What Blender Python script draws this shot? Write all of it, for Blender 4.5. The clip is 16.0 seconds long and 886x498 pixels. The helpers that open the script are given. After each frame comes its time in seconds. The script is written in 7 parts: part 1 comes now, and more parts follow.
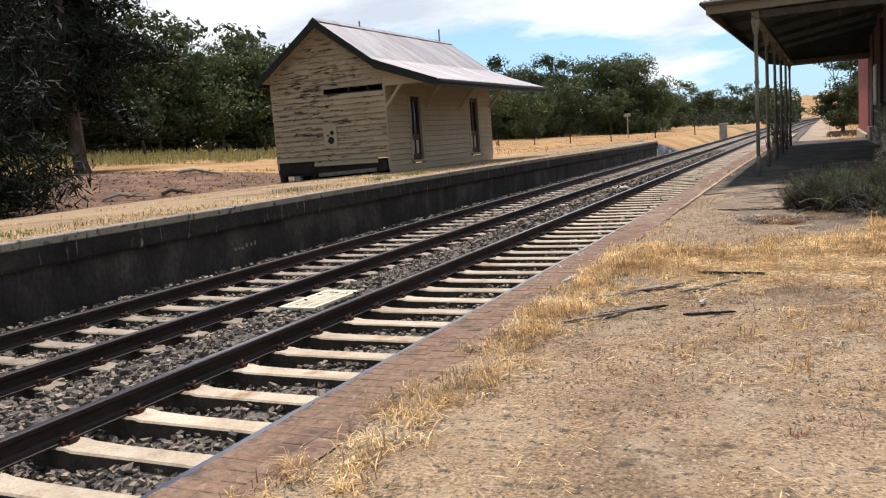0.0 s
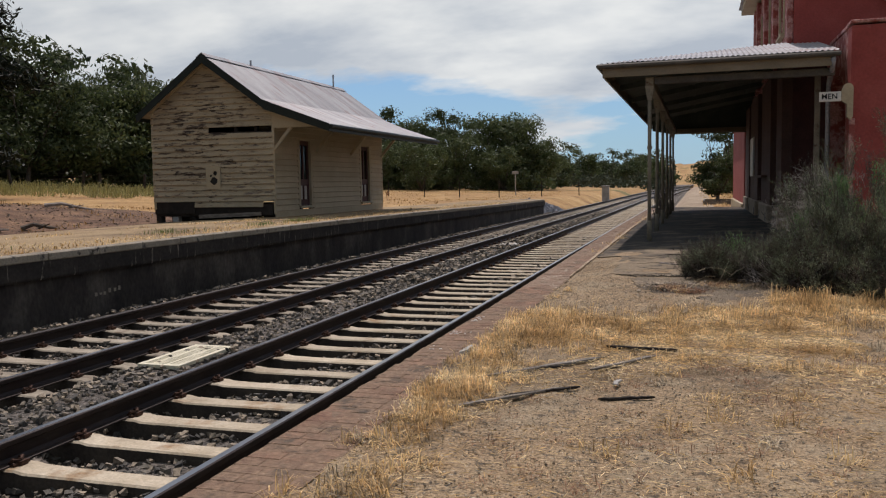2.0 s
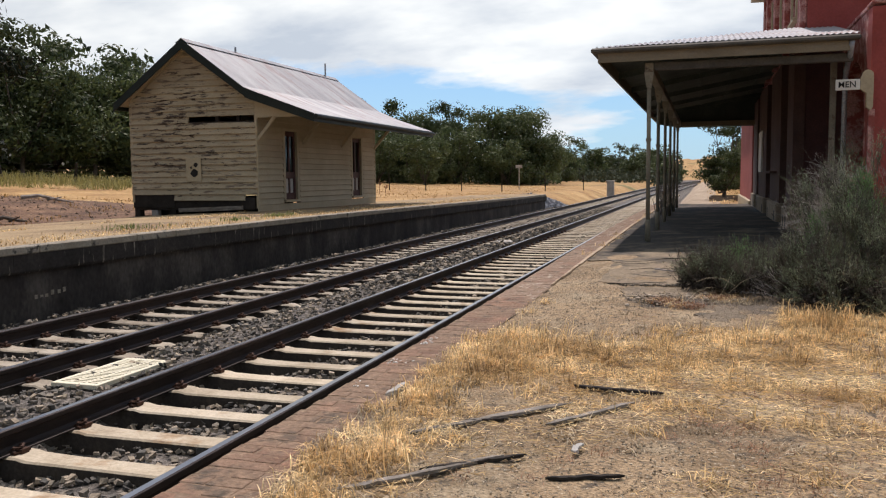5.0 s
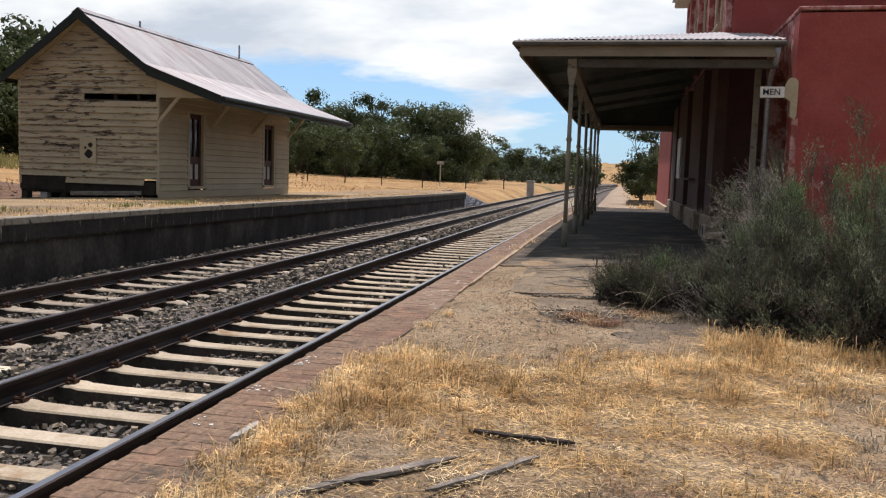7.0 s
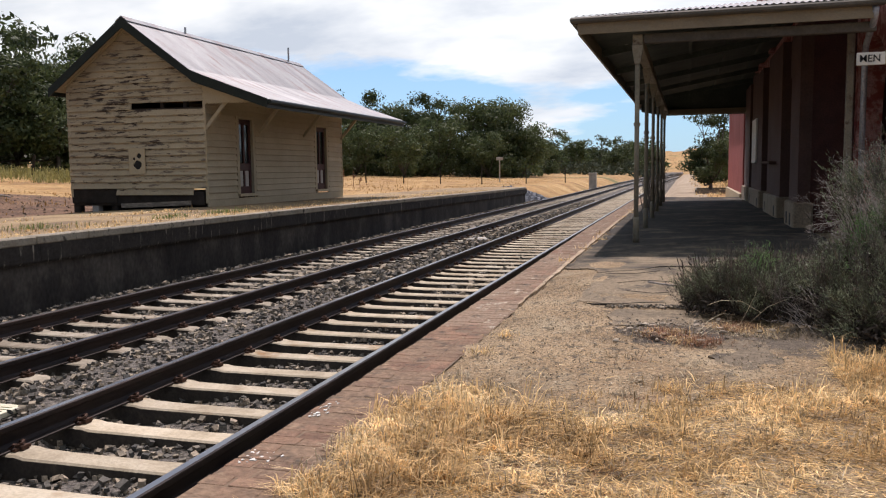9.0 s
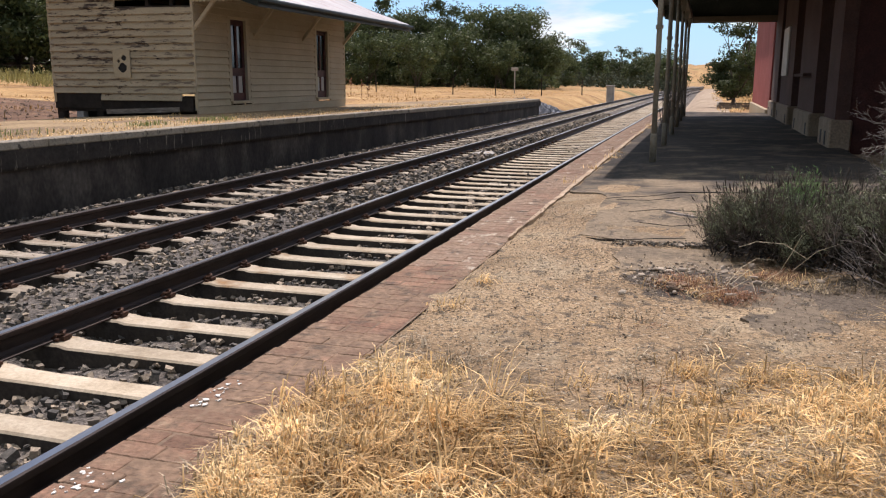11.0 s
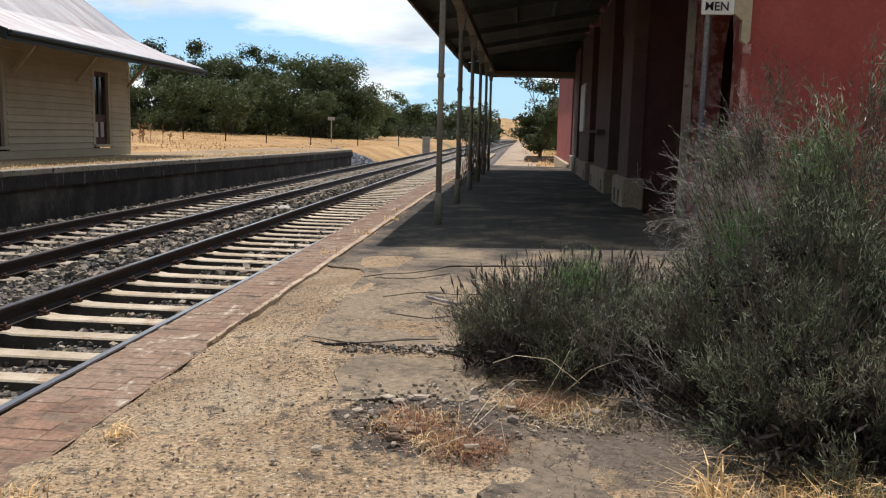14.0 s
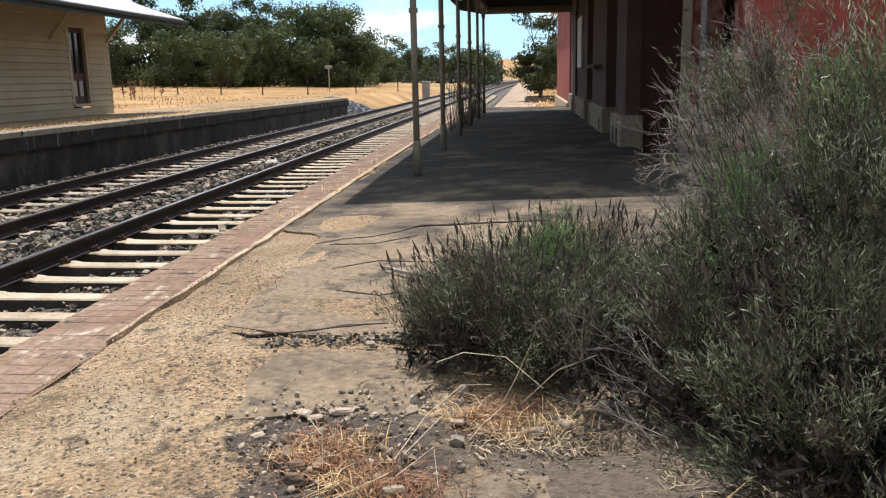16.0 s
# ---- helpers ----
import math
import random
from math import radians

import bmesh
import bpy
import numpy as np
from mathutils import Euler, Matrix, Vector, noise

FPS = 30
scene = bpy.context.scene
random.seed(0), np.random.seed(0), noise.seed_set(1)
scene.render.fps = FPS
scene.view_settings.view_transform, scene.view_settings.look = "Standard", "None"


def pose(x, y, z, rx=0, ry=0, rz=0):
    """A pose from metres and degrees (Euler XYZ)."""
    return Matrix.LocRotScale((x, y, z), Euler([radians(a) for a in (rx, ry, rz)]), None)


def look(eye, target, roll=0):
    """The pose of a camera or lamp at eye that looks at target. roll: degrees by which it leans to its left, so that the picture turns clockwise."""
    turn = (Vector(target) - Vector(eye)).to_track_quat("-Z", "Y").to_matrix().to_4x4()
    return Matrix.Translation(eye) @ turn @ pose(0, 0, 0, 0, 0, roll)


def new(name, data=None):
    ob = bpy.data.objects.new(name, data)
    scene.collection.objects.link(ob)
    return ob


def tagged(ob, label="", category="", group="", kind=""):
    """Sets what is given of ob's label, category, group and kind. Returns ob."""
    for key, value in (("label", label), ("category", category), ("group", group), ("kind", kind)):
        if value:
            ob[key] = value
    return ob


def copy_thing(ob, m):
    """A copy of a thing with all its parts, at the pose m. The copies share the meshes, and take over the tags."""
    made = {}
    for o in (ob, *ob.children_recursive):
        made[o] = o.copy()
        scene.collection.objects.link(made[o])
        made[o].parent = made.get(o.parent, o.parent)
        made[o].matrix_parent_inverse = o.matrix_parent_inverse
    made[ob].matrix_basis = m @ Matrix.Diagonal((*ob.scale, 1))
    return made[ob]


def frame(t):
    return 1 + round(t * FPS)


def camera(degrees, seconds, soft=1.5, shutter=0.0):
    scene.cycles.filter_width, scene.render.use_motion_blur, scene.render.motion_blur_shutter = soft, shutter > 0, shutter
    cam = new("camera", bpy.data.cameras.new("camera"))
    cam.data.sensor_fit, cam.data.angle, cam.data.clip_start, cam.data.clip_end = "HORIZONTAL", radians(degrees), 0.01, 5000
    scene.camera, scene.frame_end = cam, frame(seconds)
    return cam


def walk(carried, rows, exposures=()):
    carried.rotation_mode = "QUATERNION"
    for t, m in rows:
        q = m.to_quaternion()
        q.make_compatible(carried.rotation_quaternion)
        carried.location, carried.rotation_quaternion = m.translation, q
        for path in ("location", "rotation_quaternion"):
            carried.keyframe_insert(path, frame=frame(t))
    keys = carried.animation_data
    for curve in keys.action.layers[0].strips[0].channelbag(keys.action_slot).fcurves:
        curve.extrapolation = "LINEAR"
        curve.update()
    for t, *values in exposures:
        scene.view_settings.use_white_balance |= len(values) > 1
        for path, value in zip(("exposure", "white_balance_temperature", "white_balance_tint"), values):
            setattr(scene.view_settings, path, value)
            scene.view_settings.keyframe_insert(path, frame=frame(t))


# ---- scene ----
cam = camera(56.3, 16.0, soft=1.2)
PATH = [
    (0, (2.921, 1.799, 1.558), (2.075, 3.593, 1.295), -4.2),
    (0.5, (2.816, 1.915, 1.562), (2.205, 3.804, 1.317), -2.5),
    (1, (2.723, 2.069, 1.573), (2.085, 3.955, 1.38), -2.6),
    (1.5, (2.7, 2.133, 1.588), (2.065, 4.023, 1.429), -3.0),
    (2, (2.664, 2.353, 1.563), (2.075, 4.258, 1.406), -1.0),
    (2.5, (2.625, 2.528, 1.581), (2.006, 4.422, 1.419), 0.1),
    (3, (2.635, 2.719, 1.603), (1.914, 4.578, 1.446), -1.0),
    (3.5, (2.663, 2.883, 1.595), (1.887, 4.719, 1.435), -1.9),
    (4, (2.667, 3.079, 1.579), (1.925, 4.929, 1.414), -2.0),
    (4.5, (2.668, 3.282, 1.577), (1.991, 5.157, 1.417), -0.9),
    (5, (2.721, 3.476, 1.564), (2.118, 5.375, 1.392), -0.6),
    (5.2, (2.722, 3.568, 1.556), (2.142, 5.474, 1.374), -1.0),
    (7.3, (2.658, 4.445, 1.558), (2.249, 6.395, 1.383), 2.1),
    (7.5, (2.649, 4.577, 1.568), (2.21, 6.521, 1.406), 1.9),
    (8, (2.666, 4.723, 1.562), (2.13, 6.643, 1.398), -0.1),
    (8.5, (2.617, 4.981, 1.57), (2.053, 6.891, 1.386), -0.4),
    (8.7, (2.573, 5.069, 1.561), (2.008, 6.979, 1.378), -0.7),
    (10.8, (2.462, 6.148, 1.49), (1.901, 8.031, 1.114), 0.1),
    (11, (2.467, 6.233, 1.496), (1.881, 8.103, 1.097), 0.2),
    (11.5, (2.532, 6.47, 1.483), (1.997, 8.351, 1.064), 0.5),
    (12, (2.558, 6.735, 1.476), (2.187, 8.661, 1.083), 0.6),
    (12.5, (2.629, 6.953, 1.483), (2.237, 8.875, 1.093), 0.0),
    (13, (2.662, 7.154, 1.481), (2.306, 9.08, 1.076), 0.6),
    (13.5, (2.665, 7.371, 1.495), (2.393, 9.314, 1.107), 2.6),
    (14, (2.735, 7.546, 1.52), (2.555, 9.518, 1.242), 1.4),
    (14.5, (2.793, 7.723, 1.499), (2.739, 9.703, 1.224), -0.9),
    (15, (2.821, 7.904, 1.486), (2.756, 9.878, 1.168), -0.7),
    (15.5, (2.873, 8.082, 1.478), (2.73, 10.044, 1.114), -0.3),
    (16, (2.914, 8.233, 1.497), (2.715, 10.181, 1.089), -1.2),
]
walk(cam, [(t, look(eye, target, roll)) for t, eye, target, roll in PATH], [(0, 0.0, 6500, 22), (0.5, -0.62, 6500, 22), (1.0, -0.92, 6500, 22), (1.5, -0.84, 6500, 22), (2.5, -0.57, 6500, 22), (3.5, -0.40, 6500, 22), (5, -0.28, 6500, 22), (8.7, -0.22, 6500, 24), (11, -0.05, 6500, 25), (13, -0.1, 6500, 24), (14.3, -0.12, 6400, 18), (16, 0.22, 6400, 18)])

# ---------- sun and sky ----------
SUN_WAY = Vector((-0.42, 1.25, 2.65)).normalized()
sun_data = bpy.data.lights.new("sun", "SUN")
sun_data.energy, sun_data.angle, sun_data.color = 5.0, radians(0.53), (1.0, 0.95, 0.87)
sun = new("sun", sun_data)
sun.matrix_world = look(tuple(SUN_WAY * 60), (0, 0, 0))

world = bpy.data.worlds.new("sky")
scene.world = world
world.use_nodes = True
wn, wl = world.node_tree.nodes, world.node_tree.links
wn.clear()
w_out = wn.new("ShaderNodeOutputWorld")
w_bg = wn.new("ShaderNodeBackground")
w_bg.inputs["Strength"].default_value = 1.0
sky = wn.new("ShaderNodeTexSky")
sky.sky_type = "NISHITA"
sky.sun_disc = False
sky.sun_elevation = math.asin(SUN_WAY.z)
sky.sun_rotation = math.atan2(SUN_WAY.x, SUN_WAY.y)
sky.altitude, sky.air_density, sky.dust_density, sky.ozone_density = 300, 1.0, 0.6, 1.5
sky_gain = wn.new("ShaderNodeMix")
sky_gain.data_type, sky_gain.blend_type = "RGBA", "MULTIPLY"
sky_gain.inputs[0].default_value = 1.0
wl.new(sky.outputs[0], sky_gain.inputs[6])
sky_gain.inputs[7].default_value = (0.072, 0.118, 0.150, 1)
w_co = wn.new("ShaderNodeTexCoord")
# cloud sheet: the view direction is laid out on a flat layer overhead
sep = wn.new("ShaderNodeSeparateXYZ")
wl.new(w_co.outputs["Generated"], sep.inputs[0])
lift = wn.new("ShaderNodeMath")
lift.operation, lift.inputs[1].default_value = "MAXIMUM", 0.0
wl.new(sep.outputs[2], lift.inputs[0])
lift2 = wn.new("ShaderNodeMath")
lift2.operation, lift2.inputs[1].default_value = "ADD", 0.26
wl.new(lift.outputs[0], lift2.inputs[0])
over = []
for k in (0, 1):
    d = wn.new("ShaderNodeMath")
    d.operation = "DIVIDE"
    wl.new(sep.outputs[k], d.inputs[0])
    wl.new(lift2.outputs[0], d.inputs[1])
    over.append(d)
lay = wn.new("ShaderNodeCombineXYZ")
wl.new(over[0].outputs[0], lay.inputs[0])
wl.new(over[1].outputs[0], lay.inputs[1])
lay.inputs[2].default_value = 3.7


def sky_noise(scale, detail, rough, shift):
    mp = wn.new("ShaderNodeMapping")
    mp.inputs["Location"].default_value, mp.inputs["Scale"].default_value = shift, (0.85, 1.2, 1)
    wl.new(lay.outputs[0], mp.inputs[0])
    n = wn.new("ShaderNodeTexNoise")
    n.inputs["Scale"].default_value, n.inputs["Detail"].default_value, n.inputs["Roughness"].default_value = scale, detail, rough
    wl.new(mp.outputs[0], n.inputs["Vector"])
    return n


cl_a = sky_noise(0.75, 8, 0.55, (1.3, 0.4, 0))
cl_ramp = wn.new("ShaderNodeValToRGB")
cl_ramp.color_ramp.elements[0].position, cl_ramp.color_ramp.elements[0].color = 0.415, (0, 0, 0, 1)
cl_ramp.color_ramp.elements[1].position, cl_ramp.color_ramp.elements[1].color = 0.475, (1, 1, 1, 1)
wl.new(cl_a.outputs[0], cl_ramp.inputs[0])
cl_b = sky_noise(1.5, 6, 0.55, (4.0, 2.0, 1.0))
shade = wn.new("ShaderNodeValToRGB")
shade.color_ramp.elements[0].position, shade.color_ramp.elements[0].color = 0.38, (0.62, 0.745, 0.80, 1)
shade.color_ramp.elements[1].position, shade.color_ramp.elements[1].color = 0.60, (1.10, 1.21, 1.14, 1)
wl.new(cl_b.outputs[0], shade.inputs[0])
# clouds on the sun's side of the sky are brighter than those behind
glow = wn.new("ShaderNodeMapRange")
glow.inputs[1].default_value, glow.inputs[2].default_value = -1.0, 1.0
glow.inputs[3].default_value, glow.inputs[4].default_value = 0.42, 1.12
wl.new(sep.outputs[1], glow.inputs[0])
lit = wn.new("ShaderNodeMix")
lit.data_type, lit.blend_type = "RGBA", "MULTIPLY"
lit.inputs[0].default_value = 1.0
wl.new(shade.outputs[0], lit.inputs[6])
wl.new(glow.outputs[0], lit.inputs[7])
haze = wn.new("ShaderNodeMapRange")
haze.inputs[1].default_value, haze.inputs[2].default_value = 0.0, 0.30
haze.inputs[3].default_value, haze.inputs[4].default_value = 0.70, 0.0
wl.new(sep.outputs[2], haze.inputs[0])
clear = wn.new("ShaderNodeMix")
clear.data_type = "RGBA"
wl.new(haze.outputs[0], clear.inputs[0])
wl.new(sky_gain.outputs[2], clear.inputs[6])
clear.inputs[7].default_value = (0.58, 0.89, 1.06, 1)
w_mix = wn.new("ShaderNodeMix")
w_mix.data_type = "RGBA"
wl.new(cl_ramp.outputs[0], w_mix.inputs[0])
wl.new(clear.outputs[2], w_mix.inputs[6])
wl.new(lit.outputs[2], w_mix.inputs[7])
wl.new(w_mix.outputs[2], w_bg.inputs[0])
wl.new(w_bg.outputs[0], w_out.inputs[0])

# ---------- materials ----------


def mat(name, cols, scale=3.0, fine=60.0, rough=0.85, bump=0.4, metal=0.0, vary=0.25, stretch=(1, 1, 1), pos=None,
        rand=0.0, island=0.0, spec=0.3, deep=0.01, pick=0.0):
    """A surface with broad patches, fine grain, relief, and a shift from piece to piece."""
    m = bpy.data.materials.new(name)
    m.use_nodes = True
    n, l = m.node_tree.nodes, m.node_tree.links
    b = n["Principled BSDF"]
    b.inputs["Roughness"].default_value, b.inputs["Metallic"].default_value = rough, metal
    b.inputs["Specular IOR Level"].default_value = spec
    co = n.new("ShaderNodeNewGeometry")
    mp = n.new("ShaderNodeMapping")
    mp.inputs["Scale"].default_value = stretch
    l.new(co.outputs["Position"], mp.inputs[0])
    a = n.new("ShaderNodeTexNoise")
    a.inputs["Scale"].default_value, a.inputs["Detail"].default_value, a.inputs["Roughness"].default_value = scale, 7, 0.6
    l.new(mp.outputs[0], a.inputs["Vector"])
    r = n.new("ShaderNodeValToRGB")
    while len(r.color_ramp.elements) < len(cols):
        r.color_ramp.elements.new(0.5)
    pos = pos or [0.32 + 0.36 * i / max(1, len(cols) - 1) for i in range(len(cols))]
    for e, c, p in zip(r.color_ramp.elements, cols, pos):
        e.position, e.color = p, (*c, 1)
    if pick:
        # each loose piece takes a colour of its own
        isl = n.new("ShaderNodeNewGeometry")
        mixer = n.new("ShaderNodeMix")
        mixer.inputs[0].default_value = pick
        l.new(a.outputs[0], mixer.inputs[2])
        l.new(isl.outputs["Random Per Island"], mixer.inputs[3])
        l.new(mixer.outputs[0], r.inputs[0])
    else:
        l.new(a.outputs[0], r.inputs[0])
    f = n.new("ShaderNodeTexNoise")
    f.inputs["Scale"].default_value, f.inputs["Detail"].default_value = fine, 4
    l.new(mp.outputs[0], f.inputs["Vector"])
    g = n.new("ShaderNodeMapRange")
    g.inputs[1].default_value, g.inputs[2].default_value = 0.3, 0.7
    g.inputs[3].default_value, g.inputs[4].default_value = 1 - vary, 1 + vary
    l.new(f.outputs[0], g.inputs[0])
    val = g.outputs[0]
    for amount, node, out in ((rand, "ShaderNodeObjectInfo", "Random"), (island, "ShaderNodeNewGeometry", "Random Per Island")):
        if amount:
            o = n.new(node)
            q = n.new("ShaderNodeMapRange")
            q.inputs[3].default_value, q.inputs[4].default_value = 1 - amount, 1 + amount
            l.new(o.outputs[out], q.inputs[0])
            x = n.new("ShaderNodeMath")
            x.operation = "MULTIPLY"
            l.new(val, x.inputs[0])
            l.new(q.outputs[0], x.inputs[1])
            val = x.outputs[0]
    h = n.new("ShaderNodeHueSaturation")
    l.new(r.outputs[0], h.inputs["Color"])
    l.new(val, h.inputs["Value"])
    l.new(h.outputs[0], b.inputs["Base Color"])
    if bump:
        k = n.new("ShaderNodeBump")
        k.inputs["Strength"].default_value, k.inputs["Distance"].default_value = bump, deep
        l.new(f.outputs[0], k.inputs["Height"])
        l.new(k.outputs[0], b.inputs["Normal"])
    return m


def overlay(m, colour, scale, low, high, stretch=(1, 1, 1), rough=None, shift=(0, 0, 0), within=None):
    """Lays patches of another colour (worn paint, rust, lichen) over a material; within: centre and radii of the patch of wear."""
    n, l = m.node_tree.nodes, m.node_tree.links
    b = n["Principled BSDF"]
    src = b.inputs["Base Color"].links[0].from_socket
    co = n.new("ShaderNodeNewGeometry")
    mp = n.new("ShaderNodeMapping")
    mp.inputs["Scale"].default_value, mp.inputs["Location"].default_value = stretch, shift
    l.new(co.outputs["Position"], mp.inputs[0])
    a = n.new("ShaderNodeTexNoise")
    a.inputs["Scale"].default_value, a.inputs["Detail"].default_value, a.inputs["Roughness"].default_value = scale, 6, 0.65
    l.new(mp.outputs[0], a.inputs["Vector"])
    height = a.outputs[0]
    if within:
        centre, radii, gain = within
        m2 = n.new("ShaderNodeMapping")
        m2.vector_type = "TEXTURE"
        m2.inputs["Location"].default_value, m2.inputs["Scale"].default_value = centre, radii
        l.new(co.outputs["Position"], m2.inputs[0])
        ln = n.new("ShaderNodeVectorMath")
        ln.operation = "LENGTH"
        l.new(m2.outputs[0], ln.inputs[0])
        fall = n.new("ShaderNodeMapRange")
        fall.inputs[1].default_value, fall.inputs[2].default_value = 0.2, 1.2
        fall.inputs[3].default_value, fall.inputs[4].default_value = gain, -gain
        l.new(ln.outputs["Value"], fall.inputs[0])
        add = n.new("ShaderNodeMath")
        l.new(height, add.inputs[0])
        l.new(fall.outputs[0], add.inputs[1])
        height = add.outputs[0]
    r = n.new("ShaderNodeMapRange")
    r.inputs[1].default_value, r.inputs[2].default_value = low, high
    l.new(height, r.inputs[0])
    mx = n.new("ShaderNodeMix")
    mx.data_type = "RGBA"
    l.new(r.outputs[0], mx.inputs[0])
    l.new(src, mx.inputs[6])
    fine = n.new("ShaderNodeTexNoise")
    fine.inputs["Scale"].default_value, fine.inputs["Detail"].default_value = 38.0, 5
    l.new(co.outputs["Position"], fine.inputs["Vector"])
    gr = n.new("ShaderNodeMapRange")
    gr.inputs[1].default_value, gr.inputs[2].default_value = 0.3, 0.7
    gr.inputs[3].default_value, gr.inputs[4].default_value = 0.68, 1.32
    l.new(fine.outputs[0], gr.inputs[0])
    tone = n.new("ShaderNodeHueSaturation")
    tone.inputs["Color"].default_value = (*colour, 1)
    l.new(gr.outputs[0], tone.inputs["Value"])
    l.new(tone.outputs[0], mx.inputs[7])
    l.new(mx.outputs[2], b.inputs["Base Color"])
    if rough is not None:
        q = n.new("ShaderNodeMapRange")
        q.inputs[3].default_value, q.inputs[4].default_value = b.inputs["Roughness"].default_value, rough
        l.new(r.outputs[0], q.inputs[0])
        l.new(q.outputs[0], b.inputs["Roughness"])
    return m


def leaf_mat(name, cols, rand=0.3, rough=0.6, through_light=0.25, patch=1.2):
    m = mat(name, cols, scale=patch, fine=9.0, rough=rough, bump=0, vary=0.2, island=rand, spec=0.25)
    n, l = m.node_tree.nodes, m.node_tree.links
    b = n["Principled BSDF"]
    t = n.new("ShaderNodeBsdfTranslucent")
    l.new(b.inputs["Base Color"].links[0].from_socket, t.inputs[0])
    s = n.new("ShaderNodeMixShader")
    s.inputs[0].default_value = through_light
    l.new(b.outputs[0], s.inputs[1])
    l.new(t.outputs[0], s.inputs[2])
    l.new(s.outputs[0], n["Material Output"].inputs[0])
    return m


def cracked(m, scale, width, colour, warp=0.25):
    """Irregular dark cracks in a paved surface."""
    n, l = m.node_tree.nodes, m.node_tree.links
    b = n["Principled BSDF"]
    src = b.inputs["Base Color"].links[0].from_socket
    co = n.new("ShaderNodeNewGeometry")
    w = n.new("ShaderNodeTexNoise")
    w.inputs["Scale"].default_value, w.inputs["Detail"].default_value = 3.0, 5
    l.new(co.outputs["Position"], w.inputs["Vector"])
    mx = n.new("ShaderNodeMix")
    mx.data_type, mx.blend_type = "RGBA", "LINEAR_LIGHT"
    mx.inputs[0].default_value = warp
    l.new(co.outputs["Position"], mx.inputs[6])
    l.new(w.outputs["Color"], mx.inputs[7])
    v = n.new("ShaderNodeTexVoronoi")
    v.feature = "DISTANCE_TO_EDGE"
    v.inputs["Scale"].default_value = scale
    l.new(mx.outputs[2], v.inputs["Vector"])
    r = n.new("ShaderNodeMapRange")
    r.inputs[1].default_value, r.inputs[2].default_value = 0.0, width
    r.inputs[3].default_value, r.inputs[4].default_value = 1.0, 0.0
    l.new(v.outputs[0], r.inputs[0])
    c = n.new("ShaderNodeMix")
    c.data_type = "RGBA"
    l.new(r.outputs[0], c.inputs[0])
    l.new(src, c.inputs[6])
    c.inputs[7].default_value = (*colour, 1)
    l.new(c.outputs[2], b.inputs["Base Color"])
    return m


M_GRAVEL = mat("sandy_gravel", [(0.178, 0.123, 0.070), (0.292, 0.206, 0.121), (0.391, 0.289, 0.176)], 1.3, 75, 0.95, 1.0, vary=0.5, deep=0.016)
overlay(M_GRAVEL, (0.35, 0.28, 0.185), 2.6, 0.50, 0.70, shift=(4, 1, 0))
overlay(M_GRAVEL, (0.10, 0.078, 0.055), 9.0, 0.56, 0.66)
overlay(M_GRAVEL, (0.085, 0.070, 0.055), 42.0, 0.57, 0.62)
overlay(M_GRAVEL, (0.48, 0.41, 0.30), 55.0, 0.61, 0.65, shift=(7, 3, 1))
overlay(M_GRAVEL, (0.10, 0.078, 0.058), 95.0, 0.62, 0.66, shift=(3, 9, 2))
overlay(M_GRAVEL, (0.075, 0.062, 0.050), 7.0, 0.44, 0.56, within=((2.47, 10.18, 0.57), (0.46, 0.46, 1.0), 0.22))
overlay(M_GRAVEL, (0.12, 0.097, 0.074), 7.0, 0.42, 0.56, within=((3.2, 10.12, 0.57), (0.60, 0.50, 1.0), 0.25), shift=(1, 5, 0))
M_ASPHALT = mat("worn_asphalt", [(0.024, 0.022, 0.019), (0.040, 0.035, 0.029), (0.068, 0.057, 0.044)], 1.1, 110, 0.92, 0.6, vary=0.25)
# Sandy dust in the open; canopy shade is put into the darker remainder.
overlay(M_ASPHALT, (0.225, 0.174, 0.116), 1.6, 0.39, 0.60, within=((2.6, 11.3, 0.6), (2.6, 3.4, 2.0), 0.13))
overlay(M_ASPHALT, (0.165, 0.130, 0.092), 2.5, 0.36, 0.60, within=((2.85, 9.6, 0.57), (0.7, 0.9, 2.0), 0.2))
overlay(M_ASPHALT, (0.075, 0.062, 0.048), 6.0, 0.56, 0.66, shift=(2, 8, 0))
cracked(M_ASPHALT, 0.8, 0.006, (0.035, 0.029, 0.023), 0.45)
M_FIELD = mat("dry_paddock", [(0.22, 0.125, 0.055), (0.36, 0.215, 0.085), (0.46, 0.31, 0.14)], 0.35, 6, 0.95, 0.6, vary=0.35, deep=0.06)
overlay(M_FIELD, (0.13, 0.13, 0.05), 0.06, 0.55, 0.66)
M_DIRT = mat("bare_dirt", [(0.084, 0.049, 0.033), (0.151, 0.088, 0.055), (0.246, 0.147, 0.087)], 1.4, 14, 0.95, 0.9, vary=0.35, deep=0.05)
M_BALLAST_BED = mat("ballast_bed", [(0.05, 0.045, 0.04), (0.13, 0.115, 0.10), (0.24, 0.21, 0.18)], 14, 34, 0.95, 1.0, vary=0.5, deep=0.05)
M_STONE = mat("ballast_stone", [(0.055, 0.053, 0.048), (0.125, 0.114, 0.098), (0.22, 0.186, 0.142), (0.37, 0.30, 0.22)], 5, 50, 0.9, 0.6, vary=0.3, pick=0.85, pos=[0.1, 0.4, 0.65, 0.95])
M_GRIT = mat("brown_grit", [(0.085, 0.068, 0.050), (0.20, 0.158, 0.110), (0.30, 0.243, 0.17), (0.45, 0.385, 0.285)], 5, 50, 0.9, 0.4, vary=0.2, pick=0.9, pos=[0.03, 0.16, 0.60, 0.95])
